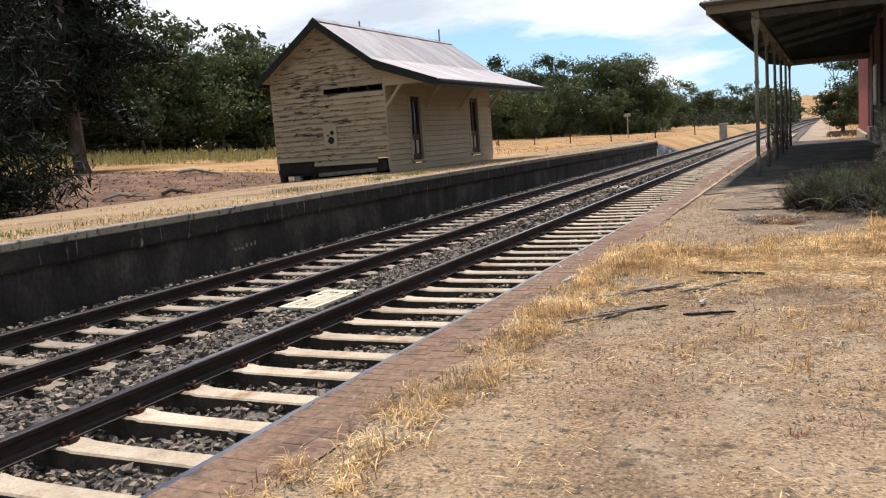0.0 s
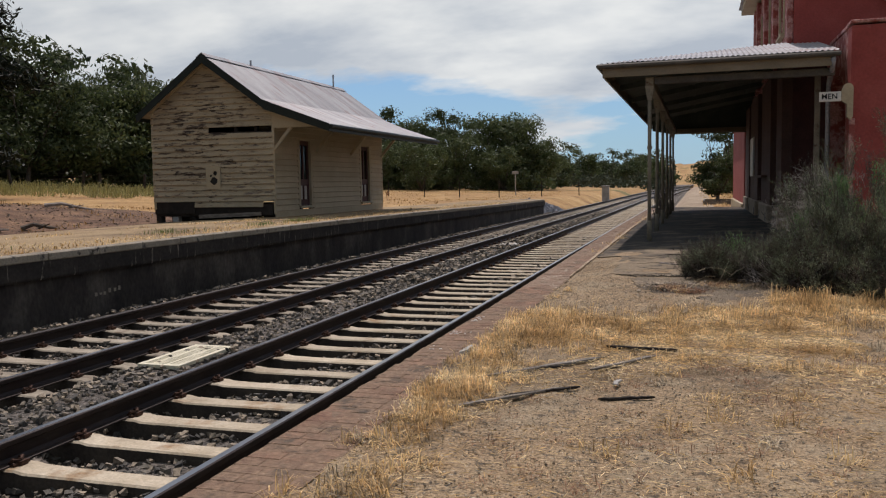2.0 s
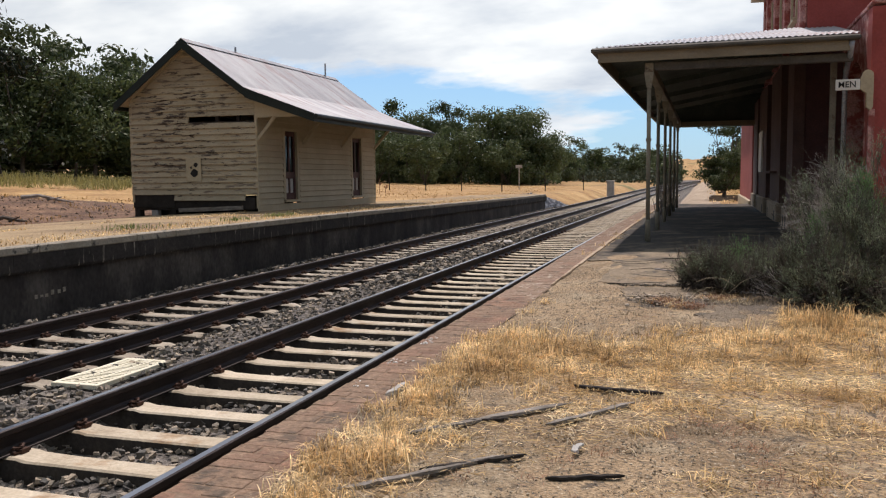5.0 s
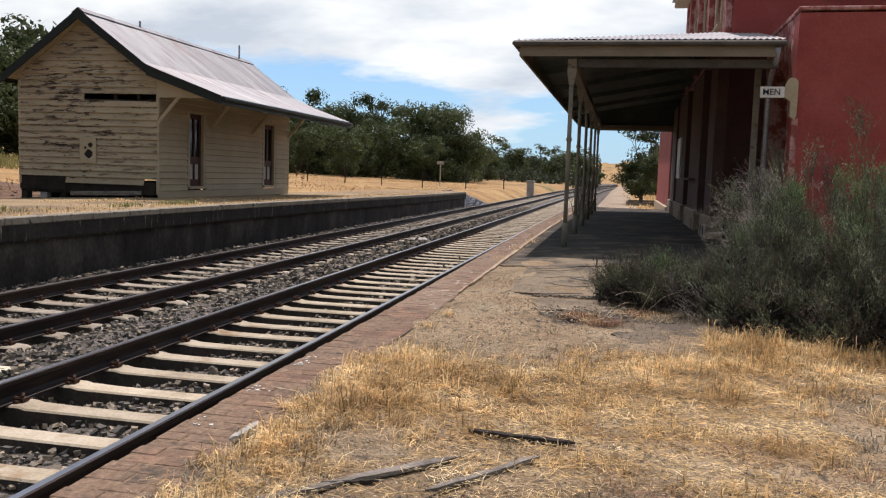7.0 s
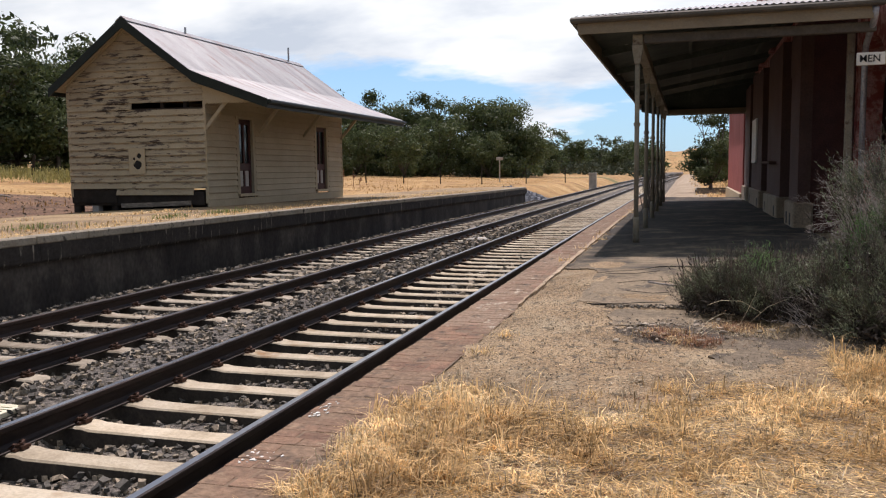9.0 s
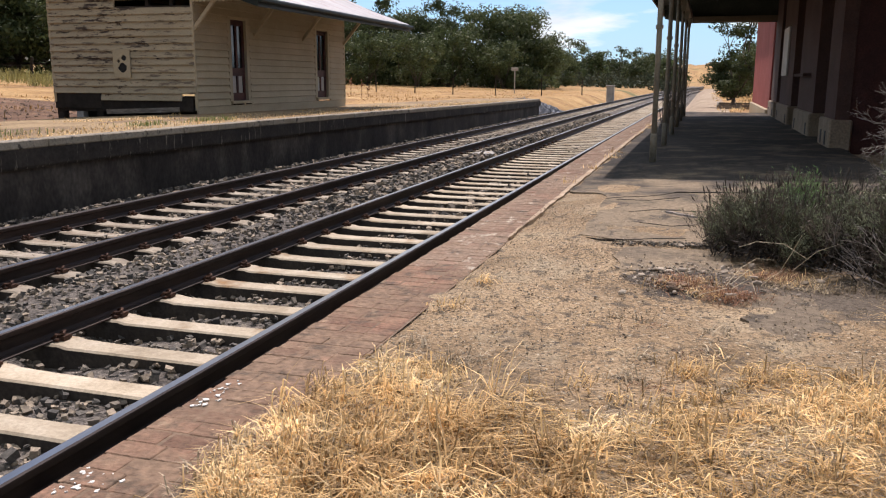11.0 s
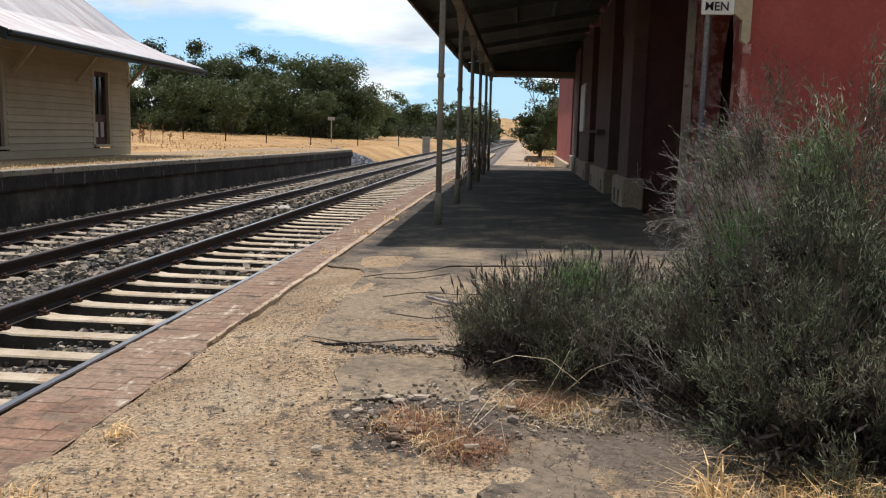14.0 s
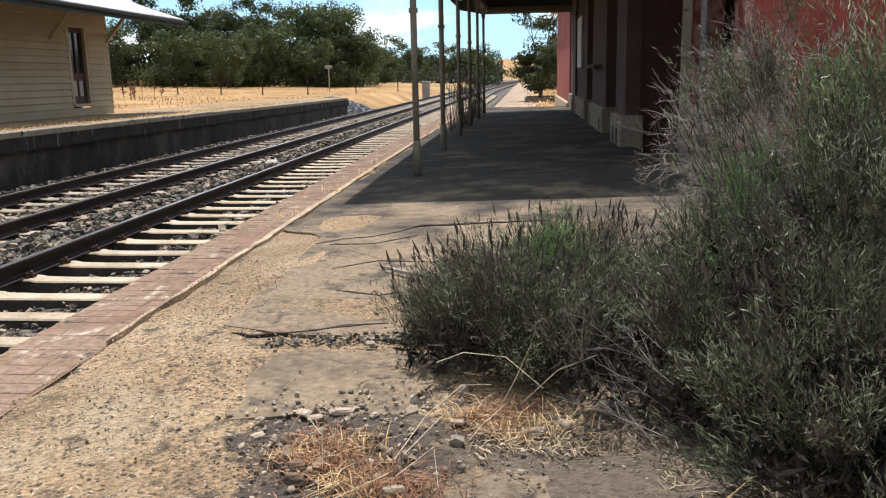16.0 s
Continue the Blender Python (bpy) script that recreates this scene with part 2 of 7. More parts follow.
M_PALE_STONE = mat("pale_stone", [(0.255, 0.206, 0.158), (0.375, 0.315, 0.247)], 6, 50, 0.9, 0.4, vary=0.2, island=0.4)
M_BLUE_GRAVEL = mat("blue_metal", [(0.17, 0.18, 0.20), (0.27, 0.28, 0.31)], 3, 22, 0.9, 0.8, vary=0.4, island=0.3, deep=0.05)
M_RAIL_SIDE = mat("rusty_rail", [(0.016, 0.011, 0.010), (0.028, 0.019, 0.016), (0.045, 0.028, 0.022)], 4, 45, 0.62, 0.25, metal=0.2, stretch=(1, 0.15, 1))
M_RAIL_TOP = mat("polished_rail_head", [(0.25, 0.25, 0.25), (0.33, 0.33, 0.33)], 2, 60, 0.30, 0.05, metal=1.0, vary=0.1, stretch=(1, 0.05, 1))
# Dark brown for the sleepers' flanks; their shade is put into the colour.
M_SLEEPER_SIDE = mat("shade_dark_sleeper_side", [(0.035, 0.029, 0.024), (0.07, 0.058, 0.046)], 4, 40, 0.95, 0.4)
M_SLEEPER = mat("concrete_sleeper", [(0.314, 0.257, 0.179), (0.447, 0.376, 0.275), (0.532, 0.464, 0.357)], 3, 40, 0.9, 0.4, vary=0.14, rand=0.12)
overlay(M_SLEEPER, (0.26, 0.155, 0.075), 3.0, 0.55, 0.72, shift=(3, 1, 0))
M_SLEEPER_DULL = mat("grimy_concrete_sleeper", [(0.20, 0.165, 0.125), (0.32, 0.275, 0.21), (0.40, 0.35, 0.28)], 3, 40, 0.9, 0.4, vary=0.16, rand=0.15)
overlay(M_SLEEPER_DULL, (0.15, 0.10, 0.065), 3.0, 0.52, 0.70, shift=(3, 1, 0))
M_CLIP = mat("rusty_clip", [(0.045, 0.022, 0.014), (0.09, 0.045, 0.028)], 20, 80, 0.85, 0.4)
M_BRICK = mat("coping_brick", [(0.105, 0.060, 0.041), (0.165, 0.092, 0.061), (0.225, 0.132, 0.086)], 5, 60, 0.9, 0.8, vary=0.3, rand=0.34, island=0.25)
overlay(M_BRICK, (0.205, 0.136, 0.090), 2.6, 0.38, 0.57)
overlay(M_BRICK, (0.085, 0.066, 0.048), 7.0, 0.52, 0.66)
overlay(M_BRICK, (0.27, 0.19, 0.125), 14.0, 0.58, 0.68, shift=(2, 6, 0))
M_PAINTED_BRICK = mat("coping_brick_paint_worn", [(0.16, 0.090, 0.060), (0.23, 0.135, 0.092)], 5, 60, 0.9, 0.5, vary=0.2, rand=0.25, island=0.2)
overlay(M_PAINTED_BRICK, (0.235, 0.165, 0.115), 2.6, 0.34, 0.54)
overlay(M_PAINTED_BRICK, (0.42, 0.36, 0.28), 8.0, 0.58, 0.66, stretch=(1.3, 0.8, 1))
overlay(M_PAINTED_BRICK, (0.09, 0.07, 0.052), 8.0, 0.56, 0.66, shift=(5, 2, 0))
M_MORTAR = mat("mortar", [(0.125, 0.088, 0.062), (0.19, 0.138, 0.098)], 8, 60, 0.95, 0.6)
overlay(M_MORTAR, (0.205, 0.138, 0.092), 2.6, 0.34, 0.54)
M_WALL_DARK = mat("tarred_platform_wall", [(0.020, 0.017, 0.015), (0.044, 0.037, 0.032), (0.10, 0.086, 0.072)], 1.6, 22, 0.9, 0.6, vary=0.3, stretch=(1, 1, 0.6), rand=0.12)
overlay(M_WALL_DARK, (0.22, 0.195, 0.165), 4.0, 0.70, 0.76, stretch=(1, 1, 0.35))
M_WALL_BAND = mat("tarred_band", [(0.014, 0.012, 0.011), (0.026, 0.022, 0.019), (0.045, 0.038, 0.032)], 1.5, 22, 0.9, 0.6, vary=0.3)
overlay(M_WALL_BAND, (0.25, 0.215, 0.175), 7.0, 0.60, 0.68, stretch=(1, 1.6, 0.25))
M_LIP = mat("worn_kerb_lip", [(0.318, 0.235, 0.156), (0.466, 0.367, 0.267)], 4, 40, 0.95, 0.5, vary=0.25)
overlay(M_LIP, (0.20, 0.145, 0.10), 5.0, 0.54, 0.64)
M_EDGE_WHITE = mat("worn_white_edge", [(0.216, 0.184, 0.137), (0.331, 0.295, 0.238)], 3, 40, 0.9, 0.4, vary=0.2)
overlay(M_EDGE_WHITE, (0.05, 0.045, 0.04), 6.0, 0.56, 0.64)
M_CREAM = mat("cream_paint", [(0.385, 0.325, 0.215), (0.455, 0.385, 0.265)], 1.5, 30, 0.7, 0.2, vary=0.07, rand=0.06)
overlay(M_CREAM, (0.25, 0.20, 0.13), 5.0, 0.66, 0.75, stretch=(0.5, 0.5, 3))
M_PEELED = mat("peeling_cream_paint", [(0.365, 0.305, 0.205), (0.44, 0.37, 0.255)], 1.5, 30, 0.75, 0.3, vary=0.08, rand=0.07)
overlay(M_PEELED, (0.16, 0.125, 0.092), 3.2, 0.555, 0.63, stretch=(0.55, 1, 3.2))
overlay(M_PEELED, (0.060, 0.043, 0.033), 4.0, 0.585, 0.615, stretch=(0.75, 1, 5.5), shift=(5, 0, 2),
        within=((-10.1, 21.6, 2.9), (2.0, 3, 1.9), 0.055))
M_GREEN = mat("dark_green_paint", [(0.008, 0.013, 0.011), (0.015, 0.022, 0.019)], 3, 40, 0.55, 0.15)
M_TIN = mat("weathered_roof_iron", [(0.252, 0.252, 0.260), (0.329, 0.330, 0.340), (0.417, 0.420, 0.427)], 0.8, 30, 0.6, 0.1, metal=0.15, vary=0.08, stretch=(0.5, 2, 0.5))
overlay(M_TIN, (0.22, 0.125, 0.11), 1.3, 0.53, 0.72, stretch=(0.5, 2.2, 0.5), shift=(2, 4, 0))
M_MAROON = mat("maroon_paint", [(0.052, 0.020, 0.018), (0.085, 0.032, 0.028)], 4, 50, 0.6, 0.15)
M_DOOR_PANEL = mat("pale_door_panel", [(0.42, 0.40, 0.37), (0.50, 0.48, 0.44)], 4, 50, 0.6, 0.1, vary=0.08)
M_GLASS = mat("dark_window_glass", [(0.012, 0.014, 0.016), (0.02, 0.022, 0.024)], 3, 20, 0.08, 0.0, spec=0.6)
M_OLD_WOOD = mat("grey_weathered_timber", [(0.095, 0.083, 0.069), (0.179, 0.157, 0.132), (0.280, 0.246, 0.213)], 5, 60, 0.95, 0.6, stretch=(1, 1, 6), rand=0.2)
M_DARK_WOOD = mat("charred_dark_timber", [(0.019, 0.016, 0.013), (0.042, 0.034, 0.028)], 5, 50, 0.95, 0.6, rand=0.2)
M_CONC = mat("pale_concrete", [(0.30, 0.285, 0.26), (0.42, 0.40, 0.37)], 3, 40, 0.9, 0.3, vary=0.12)
M_RED = mat("painted_red_brick", [(0.24, 0.046, 0.038), (0.30, 0.062, 0.052), (0.35, 0.085, 0.07)], 1.2, 28, 0.75, 0.35, vary=0.1)
overlay(M_RED, (0.34, 0.19, 0.165), 5.0, 0.66, 0.76)
# Flaking red; its pink also puts sunlight into the platform-side walls' colour.
M_RED_PEEL_LIT = mat("flaking_sunlit_red_paint", [(0.23, 0.055, 0.045), (0.30, 0.085, 0.072)], 1.2, 28, 0.8, 0.5, vary=0.12)
overlay(M_RED_PEEL_LIT, (0.46, 0.25, 0.225), 5.5, 0.46, 0.56)
M_BROWN_WALL = mat("mauve_brown_render", [(0.083, 0.048, 0.040), (0.115, 0.068, 0.058)], 1.5, 40, 0.85, 0.3, vary=0.12)
M_BASE_STONE = mat("buff_plinth_render", [(0.24, 0.185, 0.13), (0.34, 0.275, 0.20)], 3, 40, 0.9, 0.3)
M_BUFF = mat("buff_trim_paint", [(0.36, 0.29, 0.19), (0.44, 0.37, 0.25)], 3, 40, 0.7, 0.2, vary=0.1)
M_FASCIA = mat("dull_buff_fascia", [(0.195, 0.160, 0.109), (0.265, 0.222, 0.156)], 2, 40, 0.75, 0.25, vary=0.1, stretch=(1, 1, 2))
M_POST = mat("dirty_cream_post", [(0.17, 0.15, 0.11), (0.26, 0.23, 0.17)], 3, 40, 0.75, 0.25, vary=0.15)
overlay(M_POST, (0.11, 0.07, 0.045), 8.0, 0.60, 0.68)
M_GUTTER = mat("dull_grey_gutter", [(0.065, 0.058, 0.048), (0.11, 0.098, 0.08)], 3, 40, 0.65, 0.2, vary=0.15)
M_SOFFIT = mat("grimy_green_lining", [(0.048, 0.060, 0.050), (0.085, 0.098, 0.080)], 2, 30, 0.8, 0.2, vary=0.15)
M_PIPE = mat("galvanised_pipe", [(0.27, 0.29, 0.32), (0.38, 0.40, 0.43)], 3, 40, 0.5, 0.1, metal=0.5)
M_WHITE_SIGN = mat("faded_white_sign", [(0.62, 0.60, 0.55), (0.72, 0.70, 0.65)], 4, 40, 0.6, 0.1, vary=0.06)
M_BLACK = mat("black_lettering", [(0.012, 0.012, 0.012), (0.025, 0.024, 0.022)], 4, 40, 0.6, 0.1)
M_GRATE = mat("cream_fibreglass_grate", [(0.62, 0.57, 0.42), (0.74, 0.69, 0.53)], 4, 40, 0.6, 0.1, vary=0.06)
M_GREYSTRAW = leaf_mat("greyed_dead_straw", [(0.230, 0.178, 0.115), (0.380, 0.310, 0.213), (0.575, 0.483, 0.345)], 0.5, 0.7, 0.3, 3.0)
M_STRAW = leaf_mat("dry_straw", [(0.36, 0.225, 0.098), (0.66, 0.465, 0.225), (0.96, 0.77, 0.46)], 0.62, 0.65, 0.4, 3.0)
M_PADDOCK = leaf_mat("paddock_straw", [(0.345, 0.201, 0.078), (0.494, 0.310, 0.121)], 0.3, 0.8, 0.25)
M_REDSTRAW = leaf_mat("reddish_dead_grass", [(0.22, 0.11, 0.065), (0.40, 0.23, 0.14)], 0.3, 0.8, 0.2)
M_WEED = leaf_mat("green_weed", [(0.130, 0.182, 0.052), (0.260, 0.286, 0.104)], 0.3, 0.7, 0.3)
M_GUM = leaf_mat("gum_leaves", [(0.028, 0.042, 0.017), (0.054, 0.074, 0.028), (0.096, 0.117, 0.046)], 0.25, 0.6, 0.3)
M_GUM_PALE = leaf_mat("gum_leaves_pale", [(0.046, 0.066, 0.026), (0.083, 0.109, 0.042), (0.133, 0.158, 0.066)], 0.25, 0.6, 0.3)
M_PINE = leaf_mat("pine_needles", [(0.005, 0.010, 0.005), (0.010, 0.016, 0.008), (0.018, 0.024, 0.012)], 0.4, 0.7, 0.08)
M_BARK = mat("tree_bark", [(0.045, 0.036, 0.030), (0.09, 0.075, 0.062), (0.14, 0.12, 0.10)], 3, 25, 0.95, 0.7, stretch=(1, 1, 0.3))
M_HERB = leaf_mat("grey_green_shrub_leaves", [(0.066, 0.062, 0.043), (0.101, 0.114, 0.067), (0.174, 0.199, 0.123), (0.348, 0.377, 0.273)], 0.75, 0.4, 0.35, 4.5)
M_HERB_BROWN = leaf_mat("withered_shrub_leaves", [(0.055, 0.043, 0.037), (0.105, 0.085, 0.069), (0.236, 0.203, 0.168)], 0.6, 0.6, 0.3, 5.0)
# Near-black brown; the shade inside the shrubs is put into this colour.
M_INNER_SHADE = mat("shrub_inner_shade", [(0.022, 0.018, 0.015), (0.05, 0.04, 0.032)], 6, 40, 0.95, 0.2, island=0.3)
M_HERB_GREEN = leaf_mat("fresh_shrub_tips", [(0.065, 0.132, 0.045), (0.121, 0.225, 0.076), (0.233, 0.373, 0.146)], 0.55, 0.45, 0.42)
M_TWIG = mat("dead_grey_twigs", [(0.220, 0.190, 0.170), (0.460, 0.410, 0.370)], 6, 40, 0.9, 0.2, island=0.25)
M_STALK = mat("dead_flower_stalks", [(0.06, 0.05, 0.04), (0.13, 0.11, 0.09)], 6, 40, 0.9, 0.2, island=0.3)
M_HAZE_TREE = leaf_mat("distant_foliage", [(0.025, 0.037, 0.022), (0.048, 0.061, 0.036), (0.068, 0.083, 0.051)], 0.35, 0.8, 0.15)

# ---------- building helpers ----------
WHERE = {}


def thing(name, place, label, category, group="", kind=""):
    ob = new(name)
    ob.location = place
    WHERE[ob] = Matrix.Translation(place)
    return tagged(ob, label, category, group, kind)


def mesh_of(name, bm, material, smooth=False):
    me = bpy.data.meshes.new(name)
    bmesh.ops.recalc_face_normals(bm, faces=bm.faces)
    bm.to_mesh(me)
    bm.free()
    if smooth:
        me.polygons.foreach_set("use_smooth", [True] * len(me.polygons))
    if material:
        me.materials.append(material)
    return me


def hang(ob, parent, m=None):
    """Puts a part under its thing; m is its place in the world."""
    base = WHERE.get(parent, Matrix.Identity(4))
    ob.parent = parent
    ob.matrix_parent_inverse = base.inverted()
    if m is not None:
        ob.matrix_basis = m
        WHERE[ob] = m
    return ob


def part(name, bm, material, parent, label="", smooth=False):
    ob = hang(new(name, mesh_of(name, bm, material, smooth)), parent)
    return tagged(ob, label) if label else ob


def solo(name, bm, material, label, category, kind="", group="", smooth=False):
    return tagged(new(name, mesh_of(name, bm, material, smooth)), label, category, group, kind)


def raw(name, verts, faces, material, smooth=False):
    me = bpy.data.meshes.new(name)
    me.from_pydata(verts, [], faces)
    if smooth:
        me.polygons.foreach_set("use_smooth", [True] * len(me.polygons))
    if material:
        me.materials.append(material)
    return me


def box(bm, x0, x1, y0, y1, z0, z1, bevel=0.0):
    vs = [bm.verts.new(p) for p in ((x0, y0, z0), (x1, y0, z0), (x1, y1, z0), (x0, y1, z0), (x0, y0, z1), (x1, y0, z1), (x1, y1, z1), (x0, y1, z1))]
    fs = [bm.faces.new([vs[i] for i in q]) for q in ((0, 3, 2, 1), (4, 5, 6, 7), (0, 1, 5, 4), (1, 2, 6, 5), (2, 3, 7, 6), (3, 0, 4, 7))]
    if bevel:
        bmesh.ops.bevel(bm, geom=list({e for f in fs for e in f.edges}), offset=bevel, segments=1, affect="EDGES")
    return bm


def boxed(*a, **k):
    return box(bmesh.new(), *a, **k)


def extrude(outline, axis, a, b, bm=None):
    """A closed outline of (u, v) carried along an axis from a to b. Axis y: (x, z); axis x: (y, z); axis z: (x, y)."""
    bm = bm or bmesh.new()
    put = {"x": lambda u, v, w: (w, u, v), "y": lambda u, v, w: (u, w, v), "z": lambda u, v, w: (u, v, w)}[axis]
    lo = [bm.verts.new(put(u, v, a)) for u, v in outline]
    hi = [bm.verts.new(put(u, v, b)) for u, v in outline]
    n = len(outline)
    bm.faces.new(lo)
    bm.faces.new(hi[::-1])
    for i in range(n):
        bm.faces.new((lo[i], hi[i], hi[(i + 1) % n], lo[(i + 1) % n]))
    return bm


def tube(bm, pts, radii, n=6, cap=True):
    """A tapering round bar along a line of points."""
    pts = [Vector(p) for p in pts]
    rings = []
    for i, p in enumerate(pts):
        d = (pts[min(i + 1, len(pts) - 1)] - pts[max(i - 1, 0)]).normalized()
        u = d.cross(Vector((0.31, 0.52, 0.79))).normalized()
        v = d.cross(u)
        r = radii[i] if isinstance(radii, (list, tuple)) else radii
        rings.append([bm.verts.new(p + (u * math.cos(2 * math.pi * k / n) + v * math.sin(2 * math.pi * k / n)) * r) for k in range(n)])
    for a, b in zip(rings, rings[1:]):
        for k in range(n):
            bm.faces.new((a[k], a[(k + 1) % n], b[(k + 1) % n], b[k]))
    if cap:
        bm.faces.new(rings[0][::-1])
        bm.faces.new(rings[-1])
    return bm


def bar(bm, a, b, w, t):
    """A straight squared timber from a to b, w wide and t thick."""
    a, b = Vector(a), Vector(b)
    d = (b - a).normalized()
    side = d.cross(Vector((0, 0, 1)))
    side = side.normalized() if side.length > 0.01 else Vector((1, 0, 0))
    up = side.cross(d).normalized()
    q = [(-w / 2, -t / 2), (w / 2, -t / 2), (w / 2, t / 2), (-w / 2, t / 2)]
    lo = [bm.verts.new(a + side * u + up * v) for u, v in q]
    hi = [bm.verts.new(b + side * u + up * v) for u, v in q]
    bm.faces.new(lo[::-1])
    bm.faces.new(hi)
    for i in range(4):
        bm.faces.new((lo[i], lo[(i + 1) % 4], hi[(i + 1) % 4], hi[i]))
    return bm


def smooth_step(a, b, x):
    t = np.clip((x - a) / (b - a), 0, 1)
    return t * t * (3 - 2 * t)


def wobble(x, y, size, seed=0.0):
    return noise.noise(Vector((x / size, y / size, seed)))

# ---------- ground ----------
RAILS = (0.0, -1.505, -2.89, -4.34)
EDGE = 1.03
FAR_EDGE = -5.06


def platform_z(y):
    return 0.565 + 0.105 * float(smooth_step(8.0, 16.0, y))


def coping_z(y):
    return 0.545 + 0.055 * float(smooth_step(8.0, 20.0, y))


def far_platform_z(y):
    return 0.80 - 0.14 * float(smooth_step(14, 46, y))


def ground_z(x, y):
    bed = -0.36
    if x > 0.5:
        side = 0.42
        z = bed + (side - bed) * float(smooth_step(1.1, 1.5, x))
        if y > 31:
            z = bed + 0.75 * float(smooth_step(0.9, 2.2, x))
    else:
        if y < 45:
            land = 0.62 + 0.052 * max(0.0, -x - 14) * (1 - 0.55 * float(smooth_step(30, 75, y)))
            z = bed + (land - bed) * float(np.clip((-5.2 - x) / 0.3, 0, 1))
        else:
            k = float(smooth_step(45, 60, y))
            land = 0.62 + 0.052 * max(0.0, -x - 14) * (1 - 0.55 * float(smooth_step(30, 75, y)))
            z = bed + (land - bed) * float(smooth_step(4.8, 9.5 - 1.5 * k, -x)) - 0.25 * k * float(smooth_step(40, 6, -x))
    r = math.hypot(x, y)
    z += 0.10 * wobble(x, y, 9.0) * float(smooth_step(8, 30, abs(x + 2))) + 0.9 * wobble(x, y, 70.0, 3.0) * float(smooth_step(60, 160, r))
    # bare earth bank behind the far platform
    z += 0.42 * math.exp(-((x + 17.5) / 4.0) ** 2 - ((y - 21.5) / 4.5) ** 2) - 0.22 * math.exp(-((x + 13.0) / 2.2) ** 2 - ((y - 16.5) / 4.0) ** 2)
    # the dry hill at the end of the line and low rises behind the trees
    z += 11.5 * math.exp(-((x - 8) / 55) ** 2 - ((y - 520) / 120) ** 2)
    z += 4.0 * float(smooth_step(300, 1500, r))
    return z


def lines(near, far, step, grow):
    out, v, s = [0.0], 0.0, step
    while v < far:
        if v > near:
            s *= grow
        v += s
        out.append(v)
    return out


gx = sorted({round(-1.5 - v, 3) for v in lines(22, 1600, 0.6, 1.16)} | {round(-1.5 + v, 3) for v in lines(6, 1600, 0.6, 1.22)} | {-5.2, -5.5, 1.1, 1.5})
gy = sorted({round(6 - v, 3) for v in lines(6, 900, 1.2, 1.35)} | {round(6 + v, 3) for v in lines(60, 2200, 0.9, 1.13)})
verts = [(x, y, ground_z(x, y)) for y in gy for x in gx]
nx = len(gx)
faces = [(j * nx + i, j * nx + i + 1, (j + 1) * nx + i + 1, (j + 1) * nx + i) for j in range(len(gy) - 1) for i in range(nx - 1)]
ground = new("ground", raw("ground", verts, faces, M_FIELD, True))
tagged(ground, "dry golden paddock running to low hills", "ground", kind="structure")
ground.data.materials.append(M_DIRT)
ground.data.materials.append(M_BALLAST_BED)
ground.data.materials.append(mat("pale_dirt_lane", [(0.23, 0.17, 0.115), (0.33, 0.255, 0.18), (0.42, 0.335, 0.245)], 0.8, 12, 0.95, 0.7, vary=0.25, deep=0.03))
for p in ground.data.polygons:
    c = p.center
    if -5.35 < c.x < 1.2 and -40 < c.y < 290:
        p.material_index = 2
    elif (math.hypot((c.x + 16) / 8.0, (c.y - 19) / 8.0) + 0.35 * wobble(c.x, c.y, 3.0) < 1.0 and c.x < -6.5):
        p.material_index = 1
    elif 1.2 < c.x < 3.3 + 0.5 * wobble(c.x, c.y, 2.5) + 0.9 * (c.y < 36) and 29 < c.y < 130:
        p.material_index = 3

# near platform: gravel deck, retaining wall, asphalt paving
xs = [1.25, 1.30, 1.335] + [1.375 + 0.07 * i for i in range(38)] + [4.05 + 0.5 * i for i in range(1, 22)]
ys = [-9 + 0.5 * i for i in range(24)] + [3.0 + 0.07 * i for i in range(1, 132)] + [12.24 + 0.4 * i for i in range(1, 50)]


def deck_z(x, y):
    z = platform_z(y) - 0.012 + 0.016 * wobble(x, y, 0.35) + 0.012 * wobble(x, y, 0.12, 5.0)
    z -= 0.012 * float(smooth_step(1.50, 1.375, x)) + 0.03 * float(smooth_step(1.37, 1.25, x))
    if 2.15 < x < 2.58 and 10.42 < y < 10.82 or 2.80 < x < 2.94 and 9.66 < y < 10.04:
        z -= 0.022
    z -= (platform_z(y) - coping_z(y) - 0.018) * float(smooth_step(1.75, 1.40, x))
    under = max(float(smooth_step(13.3, 13.9, y)) * float(smooth_step(1.45, 1.6, x)), float(smooth_step(11.5, 12.4, y)) * float(smooth_step(1.90, 2.1, x)))
    return z - 0.075 * under


verts = [(x, y, deck_z(x, y)) for y in ys for x in xs]
nx = len(xs)
faces = [(j * nx + i, j * nx + i + 1, (j + 1) * nx + i + 1, (j + 1) * nx + i) for j in range(len(ys) - 1) for i in range(nx - 1)]
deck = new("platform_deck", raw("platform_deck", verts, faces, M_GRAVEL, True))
tagged(deck, "sandy gravel deck of the near platform, littered with straw", "platform", kind="structure")
solo("platform_wall", boxed(EDGE + 0.03, 1.34, -9, 31.8, -0.45, 0.47), M_WALL_DARK, "dark brick retaining wall of the near platform", "wall", "structure")


def deck_top(x, y):
    """Height of the deck without its unevenness; it falls a little towards the coping."""
    return platform_z(y) - (platform_z(y) - coping_z(y) - 0.018) * float(smooth_step(1.75, 1.40, x))


